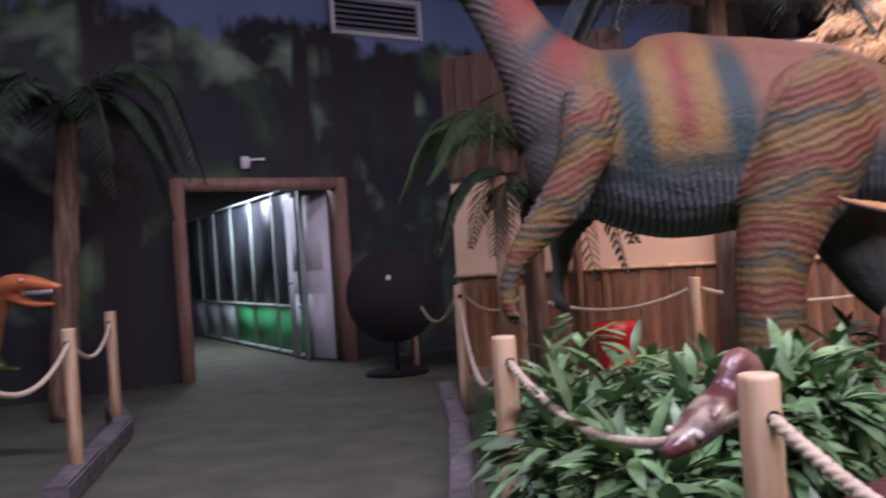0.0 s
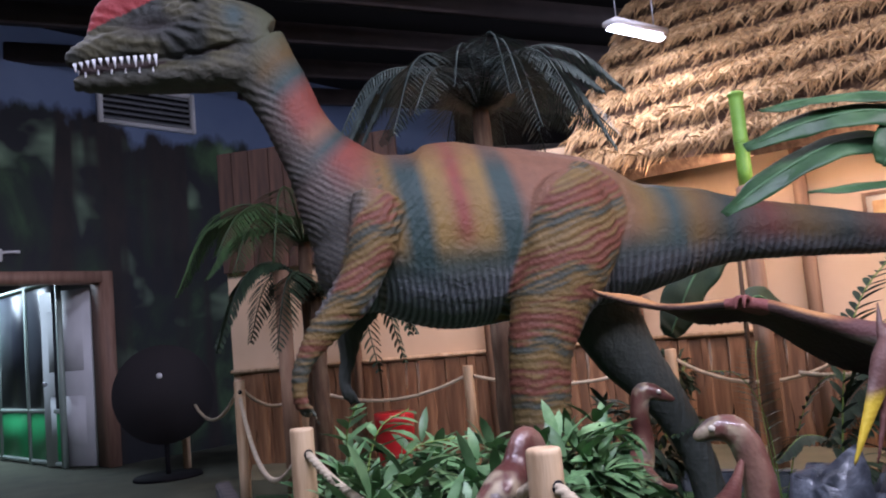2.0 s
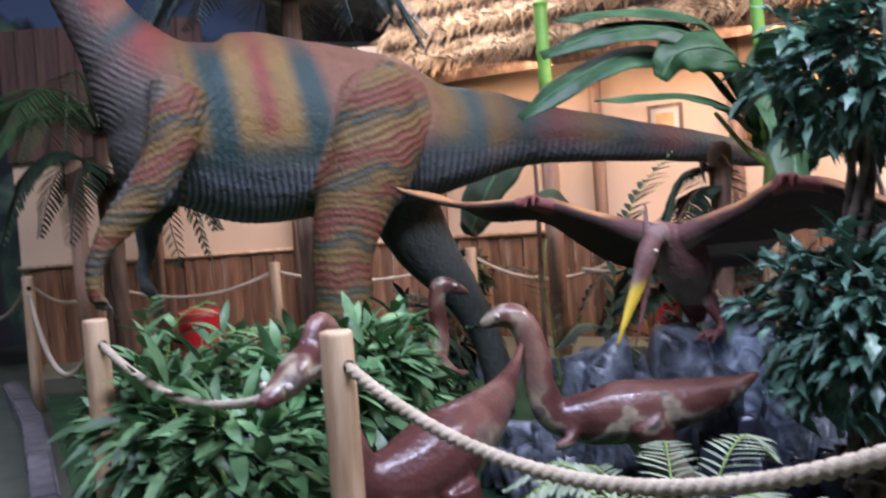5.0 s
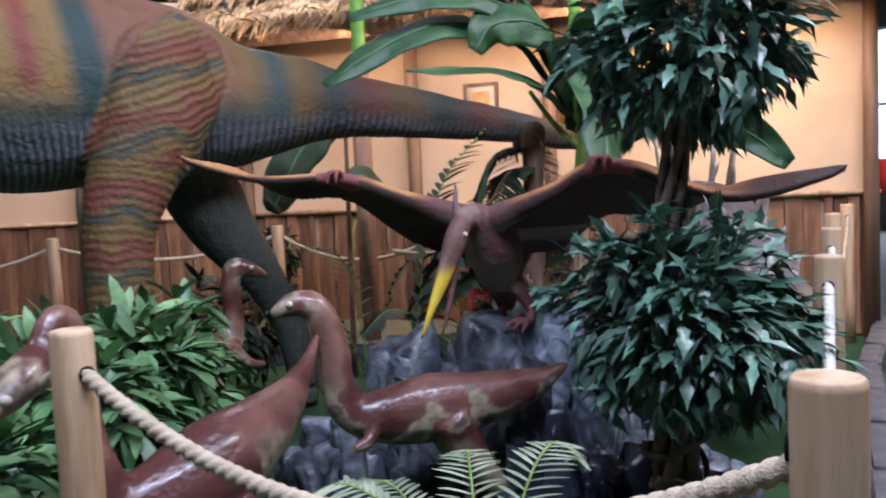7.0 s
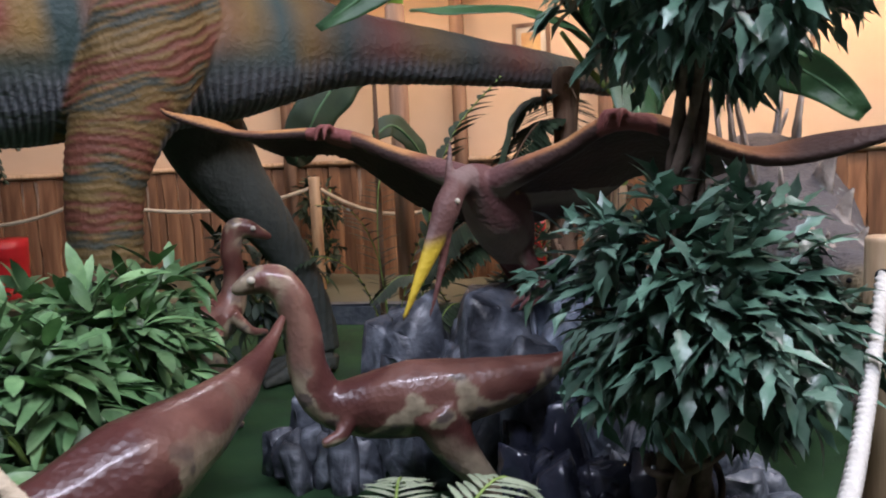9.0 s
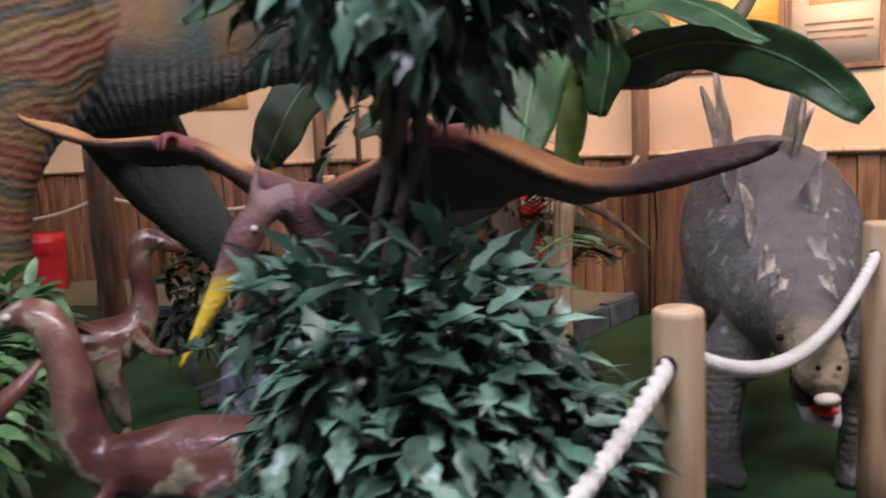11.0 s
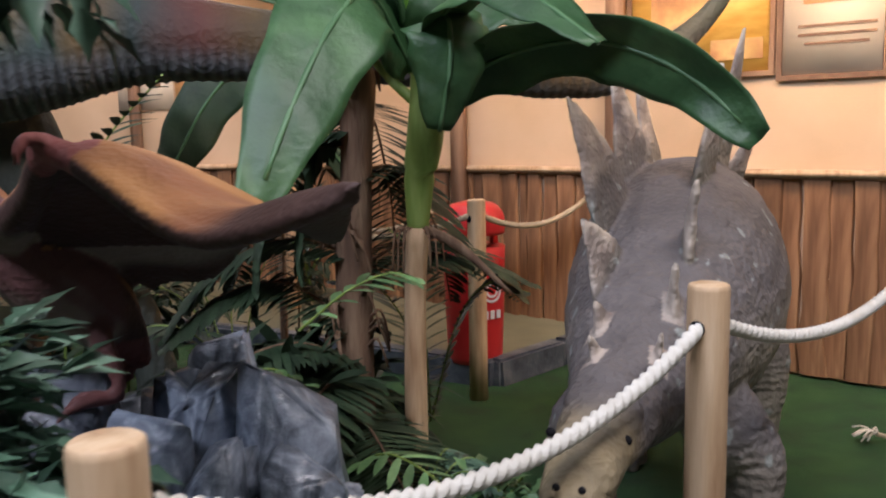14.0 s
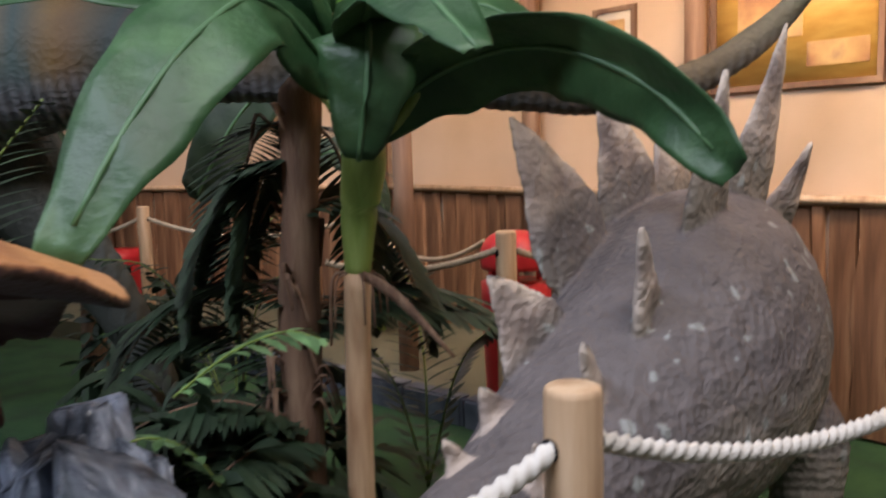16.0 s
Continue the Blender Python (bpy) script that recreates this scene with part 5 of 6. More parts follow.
        rim = np.maximum(rim, on * np.maximum(step(0.62, 0.82, np.abs(v)), step(0.8, 0.95, u)) * (step(0.42, 0.62, u) if pw > 0.07 else step(0.75, 0.85, u)))
    c = c + nn * (0.005 * n2 * (1 - 0.6 * face) + 0.0013 * np.sin(z * 210 + n1 * 9) * leg)[:, None]
    grey, low = np.array([0.115, 0.103, 0.102]), np.array([0.27, 0.24, 0.19])
    col = blend(np.tile(grey, (len(c), 1)), np.tile(low, (len(c), 1)), step(0.5, -0.5, nn[:, 2] + 0.35 * n1) * step(0.55, 0.9, s))
    spot = step(0.46, 0.54, noise3(w, 24.0, 7.0)) * (np.abs(nn[:, 2]) < 0.8) * (s > 0.4)
    col = blend(col, np.tile(np.array([0.36, 0.40, 0.38]), (len(c), 1)), spot * 0.6)
    blotch = np.clip(0.5 + 0.5 * noise3(w, 9.0, 4.0) + 0.3 * n2, 0, 1)
    bone = bands(blotch, [(0.2, np.array([0.19, 0.155, 0.14])), (0.5, np.array([0.34, 0.285, 0.245])), (0.8, np.array([0.52, 0.45, 0.38]))])
    edge = bands(blotch, [(0.1, np.array([0.34, 0.28, 0.22])), (0.6, np.array([0.58, 0.50, 0.41]))])
    col = blend(blend(col, bone, face), edge, rim)
    head = step(0.34, 0.20, s) * step(0.75, 0.66, z)
    col = blend(col, np.tile(np.array([0.24, 0.19, 0.11]), (len(c), 1)) * (1 + 0.5 * n2)[:, None], head)
    lip = ((z < 0.535) & (s < 0.16)).astype(float)
    col = blend(col, np.tile(np.array([0.42, 0.38, 0.34]), (len(c), 1)), lip)
    col = blend(col, np.tile(np.array([0.05, 0.02, 0.02]), (len(c), 1)), ((z < 0.572) & (z > 0.532) & (s < 0.2)).astype(float))
    set_coords(me, c)
    set_paint(me, col)

    def extra(bm):
        for k in (-1, 1):
            p = Vector((3.24, 1.86, 0.665)) + r * (0.072 * k)
            yield (ball(bm, p - Vector(at), 0.010), 1)
            p = Vector((3.135, 1.69, 0.645)) + r * (0.022 * k)
            yield (ball(bm, p - Vector(at), 0.007), 1)
        yield (ball(bm, Vector((3.118, 1.675, 0.578)) - Vector(at), 0.031, 1.1, 0.8, 0.45), 2)
        yield (ball(bm, Vector((3.14, 1.705, 0.540)) - Vector(at), 0.033, 1.0, 1.0, 0.35), 3)

    statue("plated_dinosaur_statue", me, extra, [M_KENTRO, M_BLACK, M_PAPER, M_RED], "grey plated dinosaur statue lowering its open mouth", "dinosaur statue", at)


pteranodon()
kentrosaurus()


def raptor():
    at = (-3.7, 5.7, 0)
    bm = bmesh.new()
    loft(bm, [(-2.86, 5.45, 1.17, 0.02, 0.02), (-2.95, 5.47, 1.185, 0.05, 0.035), (-3.12, 5.5, 1.21, 0.075, 0.06), (-3.3, 5.55, 1.18, 0.085, 0.09), (-3.45, 5.6, 1.0, 0.09, 0.11), (-3.6, 5.65, 0.78, 0.14, 0.17), (-3.85, 5.75, 0.70, 0.19, 0.22), (-4.2, 5.9, 0.72, 0.14, 0.15), (-4.7, 6.1, 0.8, 0.06, 0.06), (-5.1, 6.25, 0.9, 0.015, 0.015)], 16)
    loft(bm, [(-2.92, 5.46, 1.06, 0.03, 0.015), (-3.08, 5.49, 1.07, 0.05, 0.025), (-3.25, 5.54, 1.12, 0.06, 0.04)], 12)
    for s in (-1, 1):
        loft(bm, leg3(-3.85, 5.75 + s * 0.14, 0.66, -3.8, 5.75 + s * 0.16, 0.16, 0.075, 1.0), 10, 4)
        loft(bm, [(-3.55, 5.62 + s * 0.1, 0.8, 0.045, 0.045), (-3.48, 5.6 + s * 0.14, 0.64, 0.03, 0.03), (-3.34, 5.58 + s * 0.14, 0.62, 0.016, 0.016)], 8, 4)
    me = remeshed(shifted(bm, at), 0.014, 3)
    c = coords(me)
    w = c + np.array(at)
    n1 = noise3(w, 6.0)
    col = blend(np.tile(np.array([0.52, 0.15, 0.05]), (len(c), 1)), np.tile(np.array([0.07, 0.09, 0.03]), (len(c), 1)), step(-3.2, -3.5, w[:, 0] + 0.15 * n1))
    col = blend(col, np.tile(np.array([0.16, 0.05, 0.03]), (len(c), 1)), step(0.15, 0.4, n1) * 0.7)
    set_paint(me, col)

    def extra(bm):
        for s in (-1, 1):
            yield (ball(bm, Vector((-3.12, 5.5 + s * 0.07, 1.235)) - Vector(at), 0.015), 1)
            for k in range(7):
                yield (cone_at(bm, Vector((-2.92 - 0.035 * k, 5.465 + 0.006 * k + s * 0.04, 1.16)) - Vector(at), Vector((-2.92 - 0.035 * k, 5.465 + 0.006 * k + s * 0.04, 1.125)) - Vector(at), 0.007), 2)

    statue("raptor_statue", me, extra, [M_GLOSSY, M_CREAMEYE, M_WHITE], "orange-headed raptor statue with open jaws behind a rope", "dinosaur statue", at)


raptor()


# ---- rocks ----
def rock(x, y, z, sx, sy, sz, seed, material, turn=0.0, label="angular painted grey rock", lean=0.0, shards=7):
    """A crag of sharp shards leaning on one another, with open crevices between them."""
    r = random.Random(seed)
    bm = bmesh.new()
    for k in range(shards):
        a, q = k * 2.4 + r.uniform(-0.4, 0.4), (0.62 if k else 0.0) * r.uniform(0.8, 1.1)
        h = sz * (r.uniform(0.55, 0.95) if k else 1.0)
        cx, cy = q * sx * math.cos(a), q * sy * math.sin(a)
        w = r.uniform(0.42, 0.62) * (1.15 if k == 0 else 1.0)
        tx, ty = r.uniform(-0.12, 0.12) * h, r.uniform(-0.12, 0.12) * h
        vs = []
        for i in range(14):
            t, u = i * 2.4 + r.uniform(-0.6, 0.6), r.choice((0.0, 0.3, 0.55, 0.8, 0.92, 1.0))
            rad = w * r.uniform(0.85, 1.1) * (1 - 0.38 * u ** 2)
            vs.append(bm.verts.new((cx + tx * u + sx * rad * math.cos(t), cy + ty * u + sy * rad * math.sin(t), h * u * r.uniform(0.93, 1.0))))
        hull = bmesh.ops.convex_hull(bm, input=vs)
        bmesh.ops.delete(bm, geom=[g for g in hull["geom_interior"] if isinstance(g, bmesh.types.BMVert)], context="VERTS")
    bmesh.ops.dissolve_limit(bm, angle_limit=radians(7), verts=bm.verts, edges=bm.edges)
    bmesh.ops.bevel(bm, geom=list(bm.edges), offset=0.045 * min(sx, sy), segments=2, affect="EDGES", clamp_overlap=True)
    bmesh.ops.triangulate(bm, faces=bm.faces)
    bmesh.ops.subdivide_edges(bm, edges=[e for e in bm.edges if e.calc_length() > 0.035], cuts=2, use_grid_fill=True)
    bmesh.ops.triangulate(bm, faces=bm.faces)
    bm.normal_update()
    for v in bm.verts:
        v.co += v.normal * (noise.noise(v.co * 12 + Vector((seed, 0, 0))) * 0.010 + (0.25 - abs(noise.noise(v.co * 26 + Vector((0, seed, 0))))) * 0.009)
    ob = new("rock", finish(bm, "rock", material, True))
    ob.location = (x, y, z)
    ob.rotation_euler = (radians(lean), radians(lean * 0.6), radians(turn))
    return tagged(ob, label, "rock", "rocks")


ROCKS = [(2.70, 2.36, 0.24, 0.22, 0.70, 0), (2.46, 2.42, 0.22, 0.2, 0.56, 0), (2.23, 2.56, 0.30, 0.24, 0.52, 2), (2.02, 2.75, 0.28, 0.2, 0.52, 2), (1.80, 2.9, 0.2, 0.16, 0.34, 2), (2.45, 2.05, 0.2, 0.16, 0.34, 0), (2.16, 2.12, 0.2, 0.16, 0.40, 1), (1.98, 1.95, 0.17, 0.15, 0.34, 1), (1.78, 1.85, 0.16, 0.15, 0.26, 1), (2.22, 1.75, 0.18, 0.16, 0.34, 1), (1.95, 1.6, 0.16, 0.14, 0.2, 1), (2.3, 2.9, 0.3, 0.22, 0.42, 2), (2.75, 2.02, 0.15, 0.13, 0.2, 0), (0.95, 1.65, 0.2, 0.15, 0.2, 0), (2.5, 1.75, 0.16, 0.13, 0.24, 0), (0.5, 2.4, 0.2, 0.16, 0.3, 0), (2.95, 2.42, 0.12, 0.1, 0.14, 0), (2.40, 2.26, 0.22, 0.2, 0.52, 0), (2.55, 2.62, 0.24, 0.2, 0.58, 0)]
rr = random.Random(77)
for i, (x, y, sx, sy, sz, dark) in enumerate(ROCKS):
    mt = (M_ROCK, M_DARKROCK, M_SHELFROCK)[dark]
    word = ("angular blue-grey painted rock", "dark glossy boulder in the pile", "dull grey crag of the rock shelf")[dark]
    rock(x, y, -0.02, sx * 1.05, sy * 1.02, sz * (1.36 if dark != 1 and 0.4 < sz < 0.65 else 1.1), 11 + i * 3, mt, i * 37, word)
    if x < 1.2:
        continue
    for k in range(2):
        a, q = rr.uniform(0, 6.28), rr.uniform(0.09, 0.15)
        rock(x + sx * 1.05 * math.cos(a), y + sy * 1.05 * math.sin(a), -0.02, q, q * rr.uniform(0.75, 1.0), sz * (1.3 if dark != 1 and 0.4 < sz < 0.65 else 1.0) * rr.uniform(0.5, 0.95), 300 + i * 5 + k, mt, rr.uniform(0, 360), "smaller " + word, rr.uniform(-6, 6), 3)


# ---- plants ----
def leaf_at(verts, faces, o, d, up, ln, w, curl=0.25, fold=0.25, lobes=0):
    """One leaf: a folded, curling blade; with lobes it is cut like a maple or ivy leaf."""
    d = d.normalized()
    side = d.cross(up)
    if side.length < 1e-3:
        side = d.cross(Vector((1, 0, 0)))
    side.normalize()
    up = side.cross(d)
    n = 5
    prev = None
    for i in range(n + 1):
        u = i / n
        ww = w * math.sin(math.pi * min(1, u * 0.92 + 0.06)) ** 0.8
        if lobes and i in (2, 4):
            ww *= 0.5
        p = o + d * (ln * u) - up * (curl * ln * u * u)
        k = len(verts)
        if i == n:
            verts.append(p)
            faces += [(prev, prev + 1, k), (prev + 1, prev + 2, k)]
        else:
            verts += [p - side * ww + up * (fold * ww), p, p + side * ww + up * (fold * ww)]
            if prev is not None:
                faces += [(prev, prev + 1, k + 1, k), (prev + 1, prev + 2, k + 2, k + 1)]
            prev = k


def leaves_part(name, verts, faces, material, parent, label=""):
    me = bpy.data.meshes.new(name)
    me.from_pydata([tuple(v) for v in verts], [], faces)
    me.materials.append(material)
    me.shade_smooth()
    ob = tagged(new(name, me), label, kind="stuff")
    ob.parent = parent
    return ob


def clump(verts, faces, c, rad, count, ln, w, r, lobes=0, droop=0.35):
    """Sprays of leaves from many short twigs on an uneven crown."""
    c = Vector(c)
    for _ in range(count):
        v = Vector((r.gauss(0, 1), r.gauss(0, 1), r.gauss(0, 1))).normalized()
        k = (0.72 + 0.4 * noise.noise(v * 2.2 + c)) * r.uniform(0.62, 1.08)
        p = c + Vector((v.x * rad[0], v.y * rad[1], v.z * rad[2])) * k
        out = (v + Vector((r.gauss(0, 0.4), r.gauss(0, 0.4), r.gauss(0, 0.3) - droop))).normalized()
        for j in range(3):
            dd = (out + Vector((r.gauss(0, 0.55), r.gauss(0, 0.55), r.gauss(0, 0.4)))).normalized()
            leaf_at(verts, faces, p + dd * 0.01, dd, Vector((r.gauss(0, 0.3), r.gauss(0, 0.3), 1)), ln * r.uniform(0.65, 1.25), w * r.uniform(0.8, 1.2), r.uniform(0.1, 0.5), r.uniform(0.1, 0.4), lobes)


def shrub():
    at = (2.1, 1.56, 0)
    t = thing("shrub", "artificial ficus tree with twisted vine trunk and dark leaves", "tree", at)
    r = random.Random(21)
    for k in range(5):
        bm = bmesh.new()
        ph = k * 1.256
        pts = []
        for i in range(15):
            z = 0.15 * i * 0.78
            rad = 0.055 * (1 - 0.62 * i / 14) * (1.25 if i < 2 else 1)
            pts.append((rad * math.cos(ph + i * 0.75) + 0.015 * math.sin(i * 1.3), rad * math.sin(ph + i * 0.75), z, 0.025 - 0.0012 * i, 0.025 - 0.0012 * i))
        loft(bm, pts, 8, 4)
        part("twisted_stem", bm, M_VINE, t)
    for k in range(5):
        bm = bmesh.new()
        z0, ph = 0.08 + 0.075 * k, r.uniform(0, 6.28)
        loft(bm, [((0.085 + 0.02 * math.sin(2.3 * i + k)) * math.cos(ph + i * 0.7), (0.085 + 0.02 * math.sin(2.3 * i + k)) * math.sin(ph + i * 0.7), z0 + 0.012 * i + 0.02 * math.sin(i * 1.7), 0.009, 0.009) for i in range(9)], 7, 4)
        part("vine_coil", bm, M_VINE, t)
    for k in range(6):
        bm = bmesh.new()
        a = r.uniform(0, 6.28)
        z = r.choice((0.45, 0.7, 0.8, 1.3, 1.35))
        loft(bm, [(0, 0, z, 0.012, 0.012), (0.1 * math.cos(a), 0.1 * math.sin(a), z + 0.06, 0.009, 0.009), (0.24 * math.cos(a), 0.24 * math.sin(a), z + 0.1, 0.004, 0.004)], 6, 3)
        part("twig", bm, M_VINE, t)
    v, f = [], []
    clump(v, f, (0.0, 0.0, 0.80), (0.37, 0.37, 0.31), 560, 0.097, 0.0195, r, 1)
    clump(v, f, (0.06, -0.12, 0.72), (0.34, 0.30, 0.20), 200, 0.097, 0.0195, r, 1)
    leaves_part("foliage", v, f, M_LEAF, t, "dense dark blue-green leaves")
    v, f = [], []
    clump(v, f, (0.05, -0.02, 1.53), (0.36, 0.36, 0.27), 500, 0.097, 0.0195, r, 1)
    leaves_part("foliage", v, f, M_LEAF, t, "dense dark blue-green leaves")


shrub()


def bush(at, lumps, count, ln, w, material, label, seed, lobes=0):
    t = thing("bush", label, "bush", at, group="low bushes")
    r = random.Random(seed)
    v, f = [], []
    for c, rad, k in lumps:
        clump(v, f, c, rad, int(count * k), ln, w, r, lobes, 0.5)
    leaves_part("foliage", v, f, material, t)
    for k in range(7):
        c, rad, _ = r.choice(lumps)
        bm = bmesh.new()
        a = r.uniform(0, 6.28)
        loft(bm, [(0.06 * math.cos(a), 0.06 * math.sin(a), 0, 0.008, 0.008), (c[0] * 0.6, c[1] * 0.6, c[2] * 0.6, 0.007, 0.007), (c[0] + rad[0] * 0.5 * math.cos(a), c[1] + rad[1] * 0.5 * math.sin(a), c[2] + 0.1, 0.004, 0.004)], 6, 3)
        part("stem", bm, M_STALK, t)


bush((0.42, 2.35, 0), [((0, 0, 0.42), (0.34, 0.30, 0.30), 1.0), ((-0.12, 0.25, 0.55), (0.25, 0.25, 0.22), 0.5)], 170, 0.165, 0.022, M_BAMBOO, "leafy bamboo-like bush spilling over the kerb", 3)
bush((0.78, 2.75, 0), [((0, 0, 0.48), (0.34, 0.3, 0.30), 1.0), ((0.2, 0.2, 0.62), (0.24, 0.22, 0.2), 0.5)], 150, 0.15, 0.022, M_BAMBOO, "leafy green bush behind the rope", 4)
bush((0.25, 3.25, 0), [((0, 0, 0.45), (0.28, 0.3, 0.3), 1.0), ((-0.02, -0.3, 0.4), (0.2, 0.25, 0.3), 0.6)], 130, 0.17, 0.02, M_BAMBOO, "narrow-leaved green bush by a rope post", 5)
bush((1.12, 3.0, 0), [((0, 0, 0.5), (0.30, 0.28, 0.28), 1.0), ((0.1, 0.3, 0.62), (0.24, 0.24, 0.2), 0.6)], 130, 0.14, 0.022, M_BAMBOO, "leafy bush at the foot of the large dinosaur", 6)
bush((0.55, 3.35, 0), [((0, 0, 0.52), (0.34, 0.3, 0.3), 1.0), ((0.3, 0.1, 0.5), (0.3, 0.26, 0.28), 0.7)], 120, 0.15, 0.022, M_BAMBOO, "leafy green bush in front of the back path", 14)
bush((3.02, 2.62, 0), [((0, 0, 0.14), (0.24, 0.18, 0.13), 1.0)], 60, 0.09, 0.022, M_BAMBOO, "low ivy clump beside the banana plant", 7, 1)
bush((2.55, 3.0, 0), [((0, 0, 0.25), (0.26, 0.24, 0.22), 1.0)], 70, 0.12, 0.02, M_DARKFERN, "dark leafy clump between rocks and banana stem", 10)
bush((2.72, 3.02, 0), [((0, 0, 0.34), (0.3, 0.26, 0.28), 1.0), ((0.2, 0.3, 0.3), (0.3, 0.26, 0.26), 0.8)], 90, 0.17, 0.022, M_DARKFERN, "dark broad-leaved clump round the banana stems", 12)
bush((3.30, 2.74, 0), [((0, 0, 0.12), (0.2, 0.16, 0.12), 1.0)], 70, 0.085, 0.024, M_BAMBOO, "low ivy clump on the turf by the tan stem", 13, 1)
bush((2.05, 4.6, 0), [((0, 0, 0.45), (0.4, 0.3, 0.4), 1.0)], 130, 0.12, 0.02, M_DARKFERN, "dark leafy clump near the back path", 8)
bush((3.0, 6.1, 0.0), [((0, 0, 0.72), (0.22, 0.2, 0.2), 1.0), ((0, 0, 0.35), (0.2, 0.2, 0.2), 0.6)], 70, 0.1, 0.02, M_DARKFERN, "dark ivy hanging by the plank dado", 9, 1)


def frond_into(verts, faces, pts, count, ln, w, r, tilt=0.5, hang=0.3, taper=True):
    """Leaflets in two rows along a rib through pts."""
    c = curve(pts, 12)
    for i in range(count):
        u = (i + 0.5) / count
        k = min(int(u * (len(c) - 1)), len(c) - 2)
        o = Vector(c[k]).lerp(Vector(c[k + 1]), u * (len(c) - 1) - k)
        d = (Vector(c[k + 1]) - Vector(c[k])).normalized()
        side = d.cross(Vector((0, 0, 1)))
        side = side.normalized() if side.length > 0.05 else Vector((1, 0, 0))
        ll = ln * (math.sin(math.pi * (0.12 + 0.83 * u)) if taper else 1) * r.uniform(0.88, 1.1)
        for s in (-1, 1):
            dd = side * s + d * tilt + Vector((0, 0, -hang + r.gauss(0, 0.06)))
            leaf_at(verts, faces, o, dd, Vector((0, 0, 1)), ll, w, 0.12, 0.2)
    return c


def frond(parent, pts, count, ln, w, material, rib=0.006, seed=0, tilt=0.5, hang=0.3, ribmat=None, name="frond"):
    r = random.Random(seed)
    v, f = [], []
    c = frond_into(v, f, pts, count, ln, w, r, tilt, hang)
    ob = leaves_part(name, v, f, material, parent)
    bm = bmesh.new()
    n = len(pts)
    loft(bm, [(*p, rib * (1 - 0.7 * i / n), rib * (1 - 0.7 * i / n)) for i, p in enumerate(pts)], 6, 6)
    part("rib", bm, ribmat or M_STALK, ob)
    return ob


def crown(parent, top, n, ln, drop, count, leaf_ln, w, material, seed, ribmat=None, z_up=0.35):
    r = random.Random(seed)
    for i in range(n):
        a = 2 * math.pi * i / n + r.uniform(-0.25, 0.25)
        q = r.uniform(0.75, 1.1) * ln
        up = z_up * r.uniform(0.4, 1.2)
        t = Vector(top)
        pts = [t, t + Vector((0.35 * q * math.cos(a), 0.35 * q * math.sin(a), up * q)), t + Vector((0.72 * q * math.cos(a), 0.72 * q * math.sin(a), up * q - 0.15 * drop)), t + Vector((q * math.cos(a), q * math.sin(a), up * q - drop * r.uniform(0.6, 1.2)))]
        frond(parent, pts, count, leaf_ln, w, material, 0.009, seed * 50 + i, 0.5, 0.35, ribmat)


def palm(at, h, r0, label, n, ln, drop, count, leaf_ln, w, material, seed, trunk_mat=None, lean=(0, 0)):
    t = thing("palm_tree", label, "palm tree", at)
    bm = bmesh.new()
    st = []
    for i in range(13):
        u = i / 12
        k = r0 * (1.15 - 0.3 * u) * (1.08 if i % 2 else 0.95)
        st.append((lean[0] * u, lean[1] * u, h * u, k, k))
    loft(bm, st, 12, 3)
    part("trunk", bm, trunk_mat or M_DRY, t)
    crown(t, (lean[0], lean[1], h - 0.02), n, ln, drop, count, leaf_ln, w, material, seed, material)
    return t


palm((1.48, 5.45, 0), 2.72, 0.07, "grey-green artificial palm rising behind the dinosaur", 24, 1.05, 0.5, 54, 0.3, 0.0062, M_PALM, 2)
palm((0.26, 6.6, 0), 2.0, 0.055, "palm with drooping green fronds on a dry trunk", 17, 1.0, 0.5, 56, 0.27, 0.0062, M_GREENFROND, 3)
palm((-3.85, 7.2, 0), 2.6, 0.11, "tall dark palm with a shaggy trunk by the mural", 20, 1.15, 0.9, 54, 0.34, 0.0085, M_DARKFERN, 4, None, (0.2, 0.0))
palm((0.3, 6.3, 0), 1.55, 0.06, "dark low palm in front of the lit wall", 10, 0.75, 0.7, 36, 0.25, 0.013, M_DARKFERN, 6)


def pole(x, y, h, r, label):
    bm = bmesh.new()
    block(bm, (2 * r, 2 * r, h), Matrix.Translation((0, 0, h / 2)), 0.01)
    solid("timber_pole", bm, M_TIMBER, label, "pole", (x, y, 0))


pole(0.06, 6.1, 1.75, 0.055, "square brown timber pole behind the rope")
pole(3.21, 5.12, 2.02, 0.05, "dark timber pole in front of the lit wall")
bm = bmesh.new()
loft(bm, [(0, 0, 0, 0.05, 0.05), (0, 0, 0.28, 0.049, 0.049), (0, 0, 0.3, 0.056, 0.056), (0, 0, 0.32, 0.049, 0.049), (0, 0, 0.60, 0.048, 0.048), (0, 0, 0.64, 0.058, 0.058), (0, 0, 0.66, 0.04, 0.04)], 16, 3)
solid("bamboo_cane", bm, M_LIME, "lime-green jointed cane standing on a timber pole", "cane", (3.22, 5.12, 2.02))


